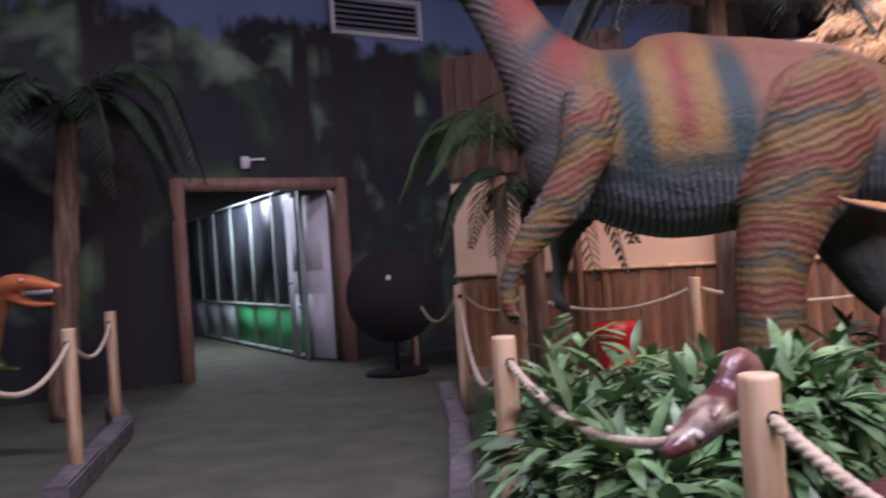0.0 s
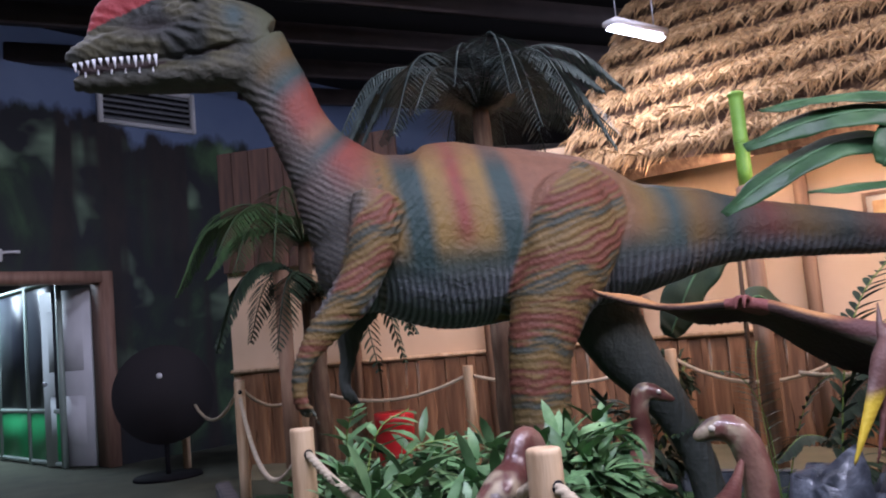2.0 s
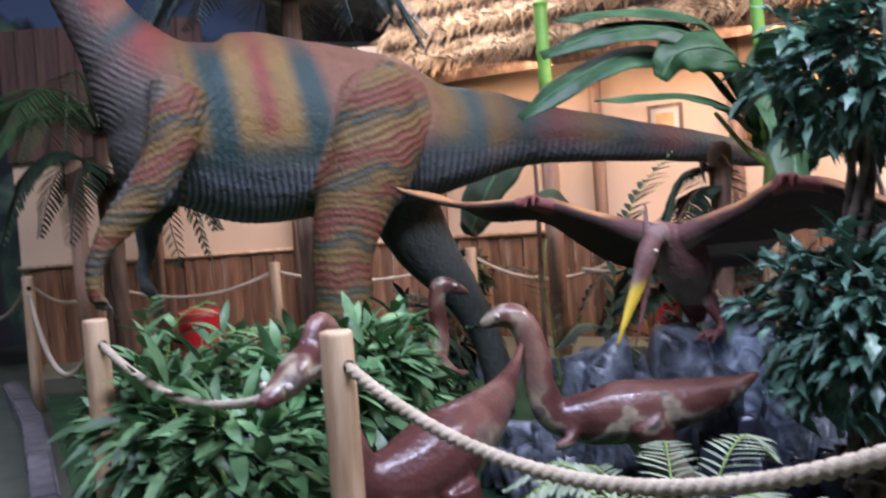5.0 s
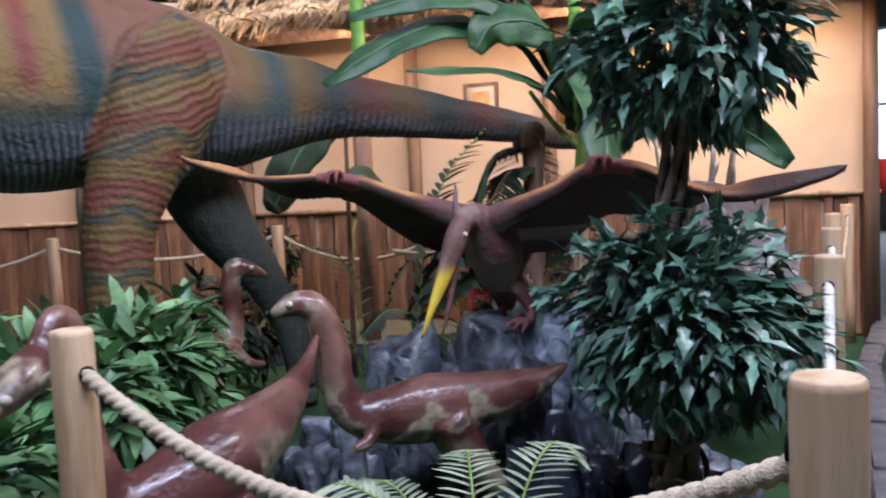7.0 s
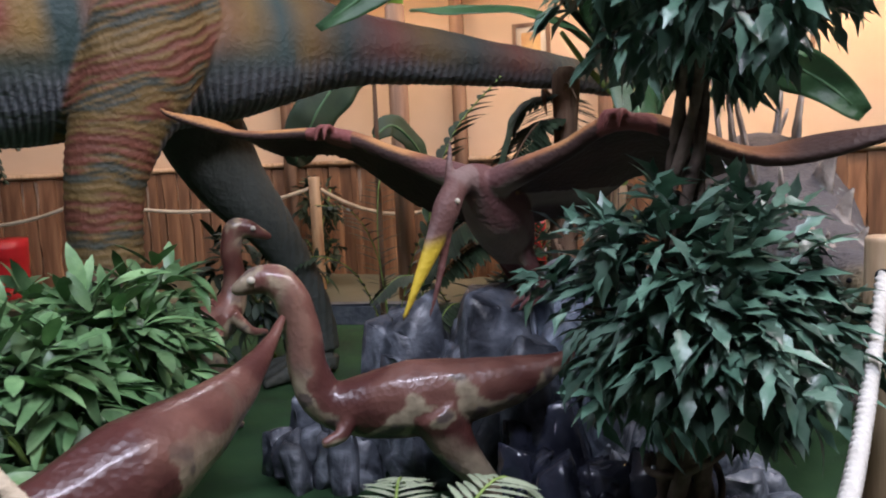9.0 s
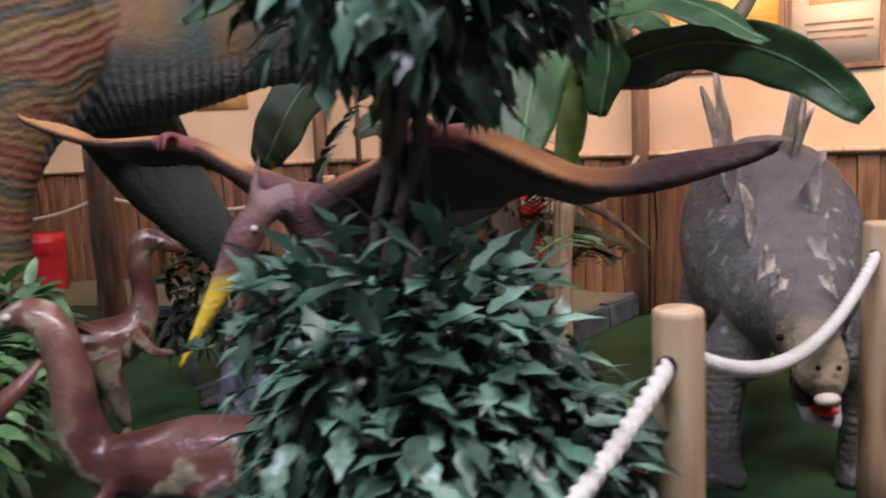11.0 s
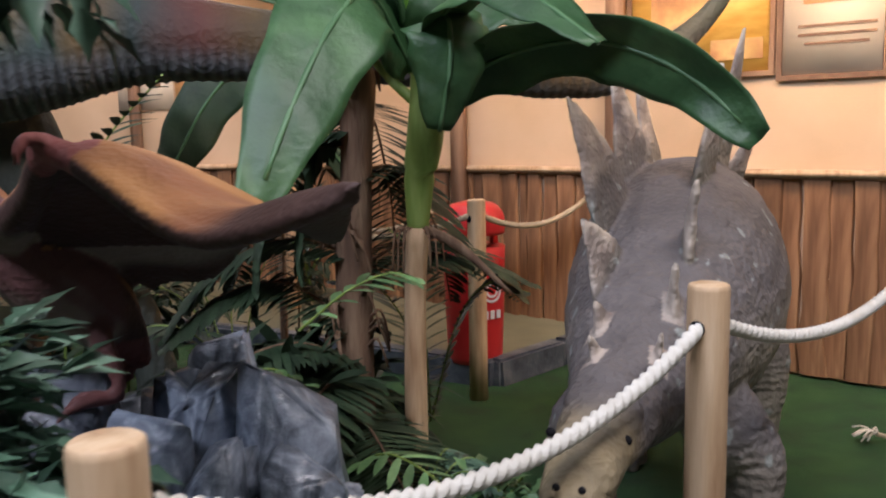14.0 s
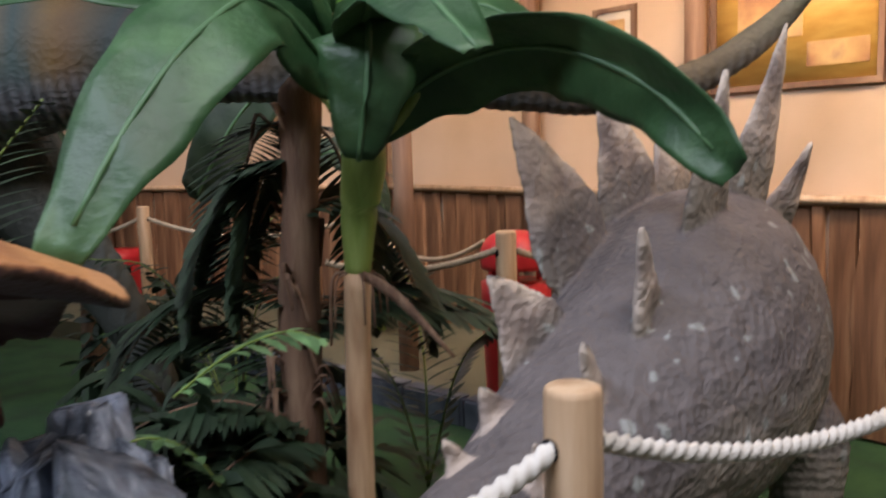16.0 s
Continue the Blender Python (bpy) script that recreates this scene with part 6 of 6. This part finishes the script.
def banana_leaf(parent, pts, w, fold, seed, face=(0, 0, 1), material=None):
    """A broad blade along a bent midrib, wavy at its margins."""
    c = curve(pts, 8)
    n = len(c) - 1
    r = random.Random(seed)
    ph = r.uniform(0, 6)
    bm = bmesh.new()
    rings = []
    for i, p in enumerate(c):
        u = i / n
        d = Vector(c[min(i + 1, n)]) - Vector(c[max(i - 1, 0)])
        d.normalize()
        side = d.cross(Vector(face)).normalized()
        up = side.cross(d)
        ww = w * (math.sin(math.pi * min(1, 0.05 + 0.91 * u ** 0.85)) ** 0.62) * (1 + 0.05 * math.sin(u * 27 + ph))
        ring = []
        for k in range(-5, 6):
            s = k / 5
            wave = 0.085 * w * abs(s) * math.sin(u * 19 + ph + s * 2) + 0.03 * w * math.sin(u * 43 + s * 3)
            ring.append(Vector(p) + side * (ww * s) + up * (fold * ww * abs(s) ** 1.3 + wave))
        rings.append(ring)
    grid_faces(bm, rings, False)
    ob = part("banana_leaf", bm, material or M_BANANA, parent)
    sm = ob.modifiers.new("thickness", "SOLIDIFY")
    sm.thickness = 0.0025
    bm = bmesh.new()
    loft(bm, [(p[0], p[1], p[2] - 0.004, 0.007 * (1 - 0.8 * i / n) + 0.002, 0.006 * (1 - 0.8 * i / n) + 0.002) for i, p in enumerate(c[::3])], 8, 2)
    part("midrib", bm, M_RIB, ob)
    return ob


def banana_plant():
    at = (3.12, 2.98, 0)
    o = Vector(at)
    t = thing("banana_plant", "artificial banana plant with broad arching green leaves", "banana plant", at)

    def rel(*pts):
        return [tuple(Vector(p) - o) for p in pts]

    bm = bmesh.new()
    loft(bm, [(0.0, 0.0, 0, 0.04, 0.04), (0.005, 0, 0.35, 0.037, 0.037), (0.01, 0, 0.7, 0.034, 0.034), (0.02, -0.02, 0.95, 0.036, 0.036)], 14, 5)
    part("bare_stem", bm, M_POST, t, "bare tan lower stem")
    bm = bmesh.new()
    loft(bm, [(0.02, -0.02, 0.93, 0.032, 0.032), (0.03, -0.02, 1.1, 0.048, 0.048), (0.05, -0.03, 1.24, 0.062, 0.055), (0.05, -0.03, 1.36, 0.045, 0.045), (0.04, -0.02, 1.6, 0.02, 0.02)], 14, 5)
    part("leaf_sheath", bm, M_STALK, t, "yellow-green leaf sheath")
    for k, (a, b) in enumerate((((0.05, -0.03, 1.3), (0.30, 0.05, 1.52)), ((0.05, -0.03, 1.3), (-0.18, 0.1, 1.6)), ((0.06, -0.03, 1.28), (0.22, -0.08, 1.44)))):
        bm = bmesh.new()
        m = tuple((p + q) / 2 - (0.03 if i == 2 else 0) for i, (p, q) in enumerate(zip(a, b)))
        loft(bm, [(*a, 0.02, 0.02), (*m, 0.014, 0.014), (*b, 0.01, 0.01)], 8, 4)
        part("leaf_stalk", bm, M_STALK, t)
    # the two large arching leaves, the hanging one between them, and one reaching over the walkway
    banana_leaf(t, rel((3.17, 2.97, 1.30), (3.36, 2.86, 1.44), (3.58, 2.68, 1.48), (3.77, 2.50, 1.38), (3.90, 2.34, 1.20)), 0.125, 0.25, 1, (0.1, -0.75, -0.62))
    banana_leaf(t, rel((3.13, 2.95, 1.42), (2.99, 2.74, 1.60), (2.88, 2.58, 1.53), (2.76, 2.43, 1.33), (2.65, 2.31, 1.08)), 0.14, -0.12, 2, (0.15, -0.85, 0.5))
    banana_leaf(t, rel((3.16, 2.95, 1.44), (3.20, 2.80, 1.56), (3.20, 2.74, 1.44), (3.17, 2.76, 1.24)), 0.125, -0.3, 3, (0.1, -0.8, 0.5))
    banana_leaf(t, rel((3.16, 2.95, 1.46), (3.22, 2.70, 1.60), (3.32, 2.46, 1.57), (3.42, 2.24, 1.43)), 0.10, -0.2, 8, (-0.2, -0.3, 0.9))
    banana_leaf(t, rel((3.15, 3.0, 1.40), (3.28, 3.0, 1.60), (3.48, 2.98, 1.62), (3.66, 2.94, 1.5)), 0.12, -0.25, 4, (0.1, -0.6, 0.7))
    # upper leaves fanning out over the tail of the large statue
    banana_leaf(t, rel((3.10, 2.98, 1.50), (2.74, 2.92, 1.80), (2.38, 2.96, 1.86), (2.10, 3.05, 1.75), (1.87, 3.12, 1.60)), 0.095, -0.2, 5, (0.2, -0.6, 0.75))
    banana_leaf(t, rel((3.10, 2.98, 1.55), (2.76, 2.86, 1.86), (2.48, 2.87, 1.96), (2.22, 2.98, 1.95), (1.98, 3.08, 1.87)), 0.085, -0.25, 6, (0.1, -0.75, 0.6))
    banana_leaf(t, rel((3.12, 3.0, 1.62), (2.84, 2.92, 1.94), (2.56, 2.88, 2.03), (2.30, 2.97, 2.05), (2.04, 3.04, 2.02)), 0.075, -0.25, 7, (0.0, -0.5, 0.85))
    banana_leaf(t, rel((3.10, 2.98, 1.48), (2.86, 2.90, 1.60), (2.55, 2.86, 1.66), (2.16, 2.95, 1.65)), 0.07, -0.25, 9, (0.1, -0.4, 0.9))
    banana_leaf(t, rel((3.10, 2.96, 1.50), (2.80, 2.78, 1.82), (2.52, 2.80, 1.84), (2.42, 2.82, 1.72)), 0.11, -0.3, 12, (0.1, -0.85, 0.4))
    banana_leaf(t, rel((3.16, 3.0, 1.5), (3.26, 3.0, 1.86), (3.5, 2.98, 2.0), (3.8, 2.95, 1.92)), 0.12, -0.25, 13, (0.0, -0.6, 0.7))
    banana_leaf(t, rel((3.12, 2.94, 1.55), (3.02, 2.76, 1.80), (3.0, 2.62, 1.86), (3.02, 2.50, 1.80)), 0.10, -0.25, 14, (0.4, -0.5, 0.75))
    bm = bmesh.new()
    loft(bm, [(0.02, -0.03, 0.95, 0.006, 0.012), (0.12, -0.12, 0.90, 0.006, 0.016), (0.26, -0.2, 0.76, 0.003, 0.004)], 8, 4)
    part("dead_leaf", bm, M_DRY, t, "withered leaf hanging down")
    for k in range(14):
        rr = random.Random(k)
        bm = bmesh.new()
        a = rr.uniform(0, 6.28)
        loft(bm, [(0.02 + 0.03 * math.cos(a), -0.02 + 0.03 * math.sin(a), 0.95, 0.003, 0.003), (0.02 + 0.07 * math.cos(a), -0.02 + 0.07 * math.sin(a), 0.93, 0.002, 0.002), (0.02 + 0.08 * math.cos(a), -0.02 + 0.08 * math.sin(a), rr.uniform(0.7, 0.85), 0.001, 0.001)], 5, 3)
        part("fibre", bm, M_DRY, t)
    bm = bmesh.new()
    loft(bm, [(0.03, -0.02, 1.45, 0.032, 0.032), (0.02, -0.02, 1.8, 0.03, 0.03), (0.0, -0.02, 2.25, 0.03, 0.03), (0.0, -0.02, 2.28, 0.022, 0.022)], 14, 3)
    part("cut_shoot", bm, M_LIME, t, "smooth lime-green cut shoot")



banana_plant()


def broad_leaf_plant():
    at = (2.78, 4.62, 0)
    t = thing("broad_leaf_plant", "almost black plant with one broad drooping leaf", "plant", at)
    bm = bmesh.new()
    loft(bm, [(0, 0, 0, 0.02, 0.02), (0.01, 0, 0.8, 0.017, 0.017), (0.02, 0, 1.5, 0.012, 0.012), (0.0, 0, 1.62, 0.01, 0.01)], 8, 5)
    part("stem", bm, M_DRY, t)
    banana_leaf(t, [(0.0, 0, 1.60), (-0.12, 0, 1.58), (-0.3, 0.0, 1.40), (-0.44, 0.0, 1.16), (-0.49, 0.0, 1.06)], 0.135, -0.1, 11, (0.1, -1.0, 0.3), M_DARKFERN)
    banana_leaf(t, [(0.0, 0, 1.2), (0.14, 0.02, 1.26), (0.3, 0.04, 1.12), (0.36, 0.05, 0.95)], 0.07, -0.1, 12, (0.0, -1.0, 0.3), M_DARKFERN)


broad_leaf_plant()


def dry_palm():
    at = (2.96, 3.12, 0)
    t = thing("dry_palm", "shaggy brown palm stem with dark narrow fronds", "palm tree", at)
    r = random.Random(9)
    bm = bmesh.new()
    loft(bm, [(0, 0, 0, 0.065, 0.065), (0.0, 0, 0.4, 0.055, 0.055), (0.0, 0, 0.8, 0.06, 0.06), (0.02, 0, 1.15, 0.05, 0.05), (0.03, 0, 1.4, 0.06, 0.06), (0.03, 0, 1.46, 0.03, 0.03)], 12, 5)
    part("stem", bm, M_DRY, t)
    for k in range(26):
        bm = bmesh.new()
        a, z = r.uniform(0, 6.28), r.uniform(0.55, 1.4)
        loft(bm, [(0.05 * math.cos(a), 0.05 * math.sin(a), z, 0.012, 0.004), (0.09 * math.cos(a), 0.09 * math.sin(a), z + 0.03, 0.010, 0.004), (0.11 * math.cos(a + 0.3), 0.11 * math.sin(a + 0.3), z - r.uniform(0.02, 0.12), 0.003, 0.002)], 6, 3)
        part("husk", bm, M_DRY, t)
    for k, pts in enumerate([[(0, 0, 1.35), (-0.12, 0.12, 1.3), (-0.2, 0.18, 1.05), (-0.22, 0.2, 0.7)], [(0, 0, 1.35), (0.1, 0.15, 1.28), (0.16, 0.2, 1.0), (0.18, 0.22, 0.7)], [(0, 0, 0.75), (0.2, 0.1, 0.82), (0.45, 0.18, 0.78), (0.7, 0.25, 0.66)], [(0, 0, 0.5), (-0.2, -0.1, 0.6), (-0.4, -0.16, 0.56), (-0.6, -0.2, 0.42)], [(0, 0, 0.45), (-0.1, -0.2, 0.5), (-0.22, -0.36, 0.42), (-0.3, -0.5, 0.28)], [(0, 0, 1.2), (-0.08, 0.05, 1.22), (-0.16, 0.06, 0.95), (-0.18, 0.06, 0.6)], [(0, 0, 1.0), (-0.12, 0.2, 1.05), (-0.3, 0.3, 0.9), (-0.42, 0.36, 0.62)], [(0, 0, 0.6), (-0.2, 0.1, 0.75), (-0.42, 0.12, 0.72), (-0.62, 0.12, 0.55)], [(0, 0, 0.3), (0.0, -0.25, 0.36), (0.04, -0.45, 0.3), (0.1, -0.6, 0.16)], [(0, 0, 1.25), (-0.14, 0.02, 1.2), (-0.28, 0.02, 0.98), (-0.32, 0.02, 0.66)], [(0, 0, 1.1), (0.16, 0.08, 1.12), (0.3, 0.14, 0.92), (0.36, 0.18, 0.64)], [(0, 0, 0.85), (-0.2, 0.1, 0.9), (-0.44, 0.16, 0.8), (-0.62, 0.2, 0.56)], [(0, 0, 0.8), (0.24, 0.2, 0.86), (0.5, 0.36, 0.76), (0.72, 0.46, 0.56)]]):
        frond(t, pts, 50, 0.22, 0.0125, M_DARKFERN, 0.006, 30 + k, 0.25, 0.1, M_DRY)


dry_palm()


def fern(at, label, fronds, material, seed, count=13, ln=0.085, w=0.012):
    t = thing("fern", label, "fern", at, group="ferns")
    for k, pts in enumerate(fronds):
        frond(t, pts, count, ln, w, material, 0.004, seed * 10 + k, 0.6, 0.15)


fern((2.85, 2.85, 0), "split-leaf fern with arching bright fronds", [[(-0.100, -0.230, 0.730), (0.032, -0.214, 0.824), (0.147, -0.200, 0.863), (0.230, -0.190, 0.840)], [(0, 0, 0.3), (-0.1, -0.1, 0.55), (-0.22, -0.2, 0.62), (-0.36, -0.32, 0.5)], [(0, 0, 0.2), (0.1, -0.2, 0.36), (0.2, -0.34, 0.36), (0.32, -0.46, 0.26)]], M_BAMBOO, 1, 11, 0.13, 0.0135)
fern((3.11, 2.80, 0), "low fan of blue-green leaves beside the front rock", [[(0, 0, 0.06), (0.06 * math.cos(a), 0.06 * math.sin(a), 0.2), (0.14 * math.cos(a), 0.14 * math.sin(a), 0.25), (0.24 * math.cos(a), 0.24 * math.sin(a), 0.2)] for a in (0.2, 0.9, 1.7, 2.6, 3.5, 4.3, 5.0, 5.7)], M_LEAF, 8, 18, 0.1, 0.009)
fern((2.10, 2.9, 0.2), "dark upright cycad frond behind the winged statue", [[(0, 0.0, 0.2), (0.06, -0.02, 0.7), (0.16, -0.05, 1.0), (0.34, -0.1, 1.2)]], M_DARKFERN, 2, 24, 0.21, 0.014)
fern((1.15, 1.25, 0.0), "pale silvery fern spreading by the rope", [[(0, 0, 0.08), (0.12 * math.cos(a), 0.12 * math.sin(a), 0.45 + 0.05 * math.sin(3 * a)), (0.27 * math.cos(a), 0.27 * math.sin(a), 0.58 + 0.05 * math.sin(3 * a)), (0.42 * math.cos(a), 0.42 * math.sin(a), 0.52)] for a in (0.3, 1.0, 1.6, 2.2, 2.9, 3.7, 4.6, 5.5)], M_FERN, 3, 34, 0.085, 0.0065)
fern((2.65, 3.35, 0.0), "dark low fern in the shade of the banana plant", [[(0, 0, 0.1), (-0.1, -0.1, 0.42), (-0.26, -0.2, 0.5), (-0.42, -0.3, 0.4)], [(0, 0, 0.1), (0.1, -0.1, 0.42), (0.2, -0.25, 0.5), (0.3, -0.4, 0.42)], [(0, 0, 0.1), (0.0, -0.16, 0.4), (0.0, -0.34, 0.46), (0.02, -0.5, 0.36)], [(0, 0, 0.1), (0.14, 0.05, 0.5), (0.3, 0.06, 0.6), (0.46, 0.06, 0.52)], [(0, 0, 0.1), (-0.16, 0.05, 0.5), (-0.34, 0.06, 0.6), (-0.5, 0.06, 0.5)]], M_DARKFERN, 6, 30, 0.15, 0.013)
fern((3.3, 3.6, 0.0), "dark fern fronds beside the slate kerb", [[(0, 0, 0.1), (-0.1, -0.1, 0.5), (-0.24, -0.16, 0.7), (-0.4, -0.2, 0.72)], [(0, 0, 0.1), (0.1, -0.05, 0.5), (0.22, -0.1, 0.66), (0.36, -0.14, 0.62)], [(0, 0, 0.1), (0.0, 0.1, 0.5), (-0.04, 0.2, 0.76), (-0.1, 0.32, 0.84)]], M_DARKFERN, 7, 30, 0.15, 0.011)
fern((2.55, 4.05, 0), "dark green fern fronds below the tail", [[(0, 0, 0.1), (-0.1, -0.1, 0.6), (-0.25, -0.15, 0.85), (-0.45, -0.2, 0.9)], [(0, 0, 0.1), (0.1, -0.1, 0.6), (0.2, -0.2, 0.8), (0.34, -0.3, 0.8)], [(0, 0, 0.1), (0.0, 0.1, 0.6), (0.06, 0.2, 0.9), (0.14, 0.3, 1.0)], [(0, 0, 0.1), (-0.15, 0.05, 0.5), (-0.35, 0.1, 0.62), (-0.55, 0.1, 0.55)]], M_DARKFERN, 4, 20, 0.14, 0.010)
fern((0.25, 2.95, 0.2), "broad pale palm leaf beside the post", [[(0, 0, 0.2), (0.02, 0.02, 0.5), (0.08, 0.05, 0.68), (0.2, 0.08, 0.74)], [(0, 0, 0.2), (0.08, 0.02, 0.45), (0.2, 0.03, 0.6), (0.36, 0.05, 0.62)], [(0, 0, 0.2), (-0.03, 0.0, 0.5), (-0.04, 0.0, 0.68), (0.0, -0.02, 0.78)]], M_BAMBOO, 5, 9, 0.2, 0.018)


# ---- bins and small things ----
def bin_(x, y, z, turn, lidded=True):
    b = thing("litter_bin", "tall red round litter bin with white rings" if lidded else "open red tub standing by the back wall", "bin", (x, y, z), group="red bins")
    b.rotation_euler = (0, 0, radians(turn))
    bm = bmesh.new()
    loft(bm, [(0, 0, 0, 0.125, 0.125), (0, 0, 0.02, 0.135, 0.135), (0, 0, 0.3, 0.145, 0.145), (0, 0, 0.56, 0.152, 0.152)], 28, 3)
    part("body", bm, M_RED, b)
    if not lidded:
        b.scale = (1.15, 1.15, 0.78)
        return
    bm = bmesh.new()
    loft(bm, [(0, 0, 0.62, 0.15, 0.15), (0, 0, 0.70, 0.15, 0.15), (0, 0, 0.76, 0.11, 0.11), (0, 0, 0.78, 0.03, 0.03)], 28, 4)
    part("lid", bm, M_RED, b)
    for k in range(3):
        bm = bmesh.new()
        a = k * 2.094
        block(bm, (0.03, 0.03, 0.12), Matrix.Translation((0.12 * math.cos(a), 0.12 * math.sin(a), 0.59)))
        part("lid_support", bm, M_RED, b, "", False)
    for rr in (0.055, 0.032):
        bm = bmesh.new()
        rings = []
        for i in range(24):
            t = 2 * math.pi * i / 24
            rings.append([((rr + q) * math.cos(t) * 1.0, -math.sqrt(max(0.0001, 0.1462 ** 2 - ((rr + q) * math.cos(t)) ** 2)) - e, 0.36 + (rr + q) * math.sin(t)) for q, e in ((-0.006, 0), (0.006, 0), (0.006, 0.004), (-0.006, 0.004))])
        grid_faces(bm, rings + [rings[0]], True, False)
        part("white_ring", bm, M_WHITE, b, "white printed ring", False)
    bm = bmesh.new()
    for k in range(3):
        block(bm, (0.022, 0.006, 0.04), Matrix.Translation((-0.035 + k * 0.035, -0.147, 0.24)))
    part("white_lettering", bm, M_WHITE, b, "illegible white marks", False)


bin_(3.70, 4.40, 0.12, 20)
bin_(0.95, 7.3, 0.12, 10, False)

flood = thing("floodlight", "small white wall-mounted floodlight above the door", "lamp")
flood.matrix_world = MM @ Matrix.Translation((LD + 0.86, -0.02, 2.44))
bm = bmesh.new()
block(bm, (0.10, 0.06, 0.14), Matrix.Translation((0, -0.04, 0)), 0.01)
part("head", bm, M_WHITE, flood)
bm = bmesh.new()
loft(bm, [(0.04, -0.02, 0.03, 0.015, 0.015), (0.15, -0.03, 0.04, 0.014, 0.014), (0.24, -0.03, 0.04, 0.02, 0.02)], 8, 3)
part("bracket", bm, M_WHITE, flood)

stand = thing("photo_stand", "black round board on a flat stand with one white dot", "stand", (-1.15, 9.0, 0))
bm = bmesh.new()
bmesh.ops.create_cone(bm, segments=40, radius1=0.5, radius2=0.5, depth=0.03, cap_ends=True, matrix=Matrix.Translation((0, 0, 0.83)) @ pose(0, 0, 0, 90, 0, 0))
part("board", bm, M_CEIL, stand)
bm = bmesh.new()
bmesh.ops.create_cone(bm, segments=30, radius1=0.34, radius2=0.33, depth=0.03, cap_ends=True, matrix=Matrix.Translation((0, 0, 0.018)))
part("foot_plate", bm, M_BLACK, stand)
bm = bmesh.new()
loft(bm, [(0, 0.03, 0.02, 0.025, 0.025), (0, 0.03, 0.4, 0.025, 0.025), (0, 0.03, 0.8, 0.02, 0.02)], 10, 3)
part("pole", bm, M_BLACK, stand)
bm = bmesh.new()
ball(bm, (-0.03, -0.02, 1.02), 0.03, 1, 0.3, 1)
part("eye_mark", bm, M_WHITE, stand, "white dot")
end = thing("rope_end", "frayed rope tail lying on the turf", "rope", (4.96, 3.11, 0.012))
bm = bmesh.new()
loft(bm, [(-0.02, 0, 0.04, 0.009, 0.009), (0.06, 0.0, 0.015, 0.009, 0.009), (0.2, -0.06, 0.012, 0.009, 0.009), (0.38, -0.10, 0.012, 0.009, 0.009), (0.6, -0.06, 0.012, 0.009, 0.009)], 8, 6)
part("cord", bm, M_OLDROPE, end)
rr = random.Random(2)
bm = bmesh.new()
for k in range(16):
    a, q = rr.uniform(0, 6.28), rr.uniform(0, 0.05)
    loft(bm, [(-0.02, 0, 0.04, 0.004, 0.004), (-0.05 + 0.02 * math.cos(a), 0.03 * math.sin(a), 0.05 + q * 0.4, 0.004, 0.004), (-0.08 + 0.03 * math.cos(a), 0.05 * math.sin(a), 0.02 + q, 0.001, 0.001)], 5, 3)
part("frayed_tuft", bm, M_ROPE, end)

cabinet = thing("wall_cabinet", "small red alarm cabinet on the end of the hut wall", "cabinet", (6.13, 3.02, 1.1))
cabinet.rotation_euler = (0, 0, radians(38))
bm = bmesh.new()
block(bm, (0.16, 0.12, 0.24), None, 0.01)
part("box", bm, M_RED, cabinet)
bm = bmesh.new()
block(bm, (0.13, 0.01, 0.2), Matrix.Translation((0, -0.064, 0)), 0.004)
part("door", bm, M_RED, cabinet)

# ---- boards of the walls ----
dado(wall_hut, MH, NH, 1.0, PLANKS)
dado(wall_back, MB, NB, 1.0, PLANKS)
GABLE = []
for i, w in enumerate((0.14, 0.17, 0.2)):
    bm = bmesh.new()
    block(bm, (w, 0.02, 1.17), Matrix.Translation((0, -0.01, 0.585)), 0.004)
    GABLE.append((w, finish(bm, "board", M_DARKPLANK, False)))
x, i = 0.02, 0
while x < NG - 0.1:
    w, me = GABLE[i % 3]
    ob = new("board", me)
    ob.parent = wall_gable
    ob.location = (x + w / 2, -0.002, 1.95)
    x += w + 0.008
    i += 1
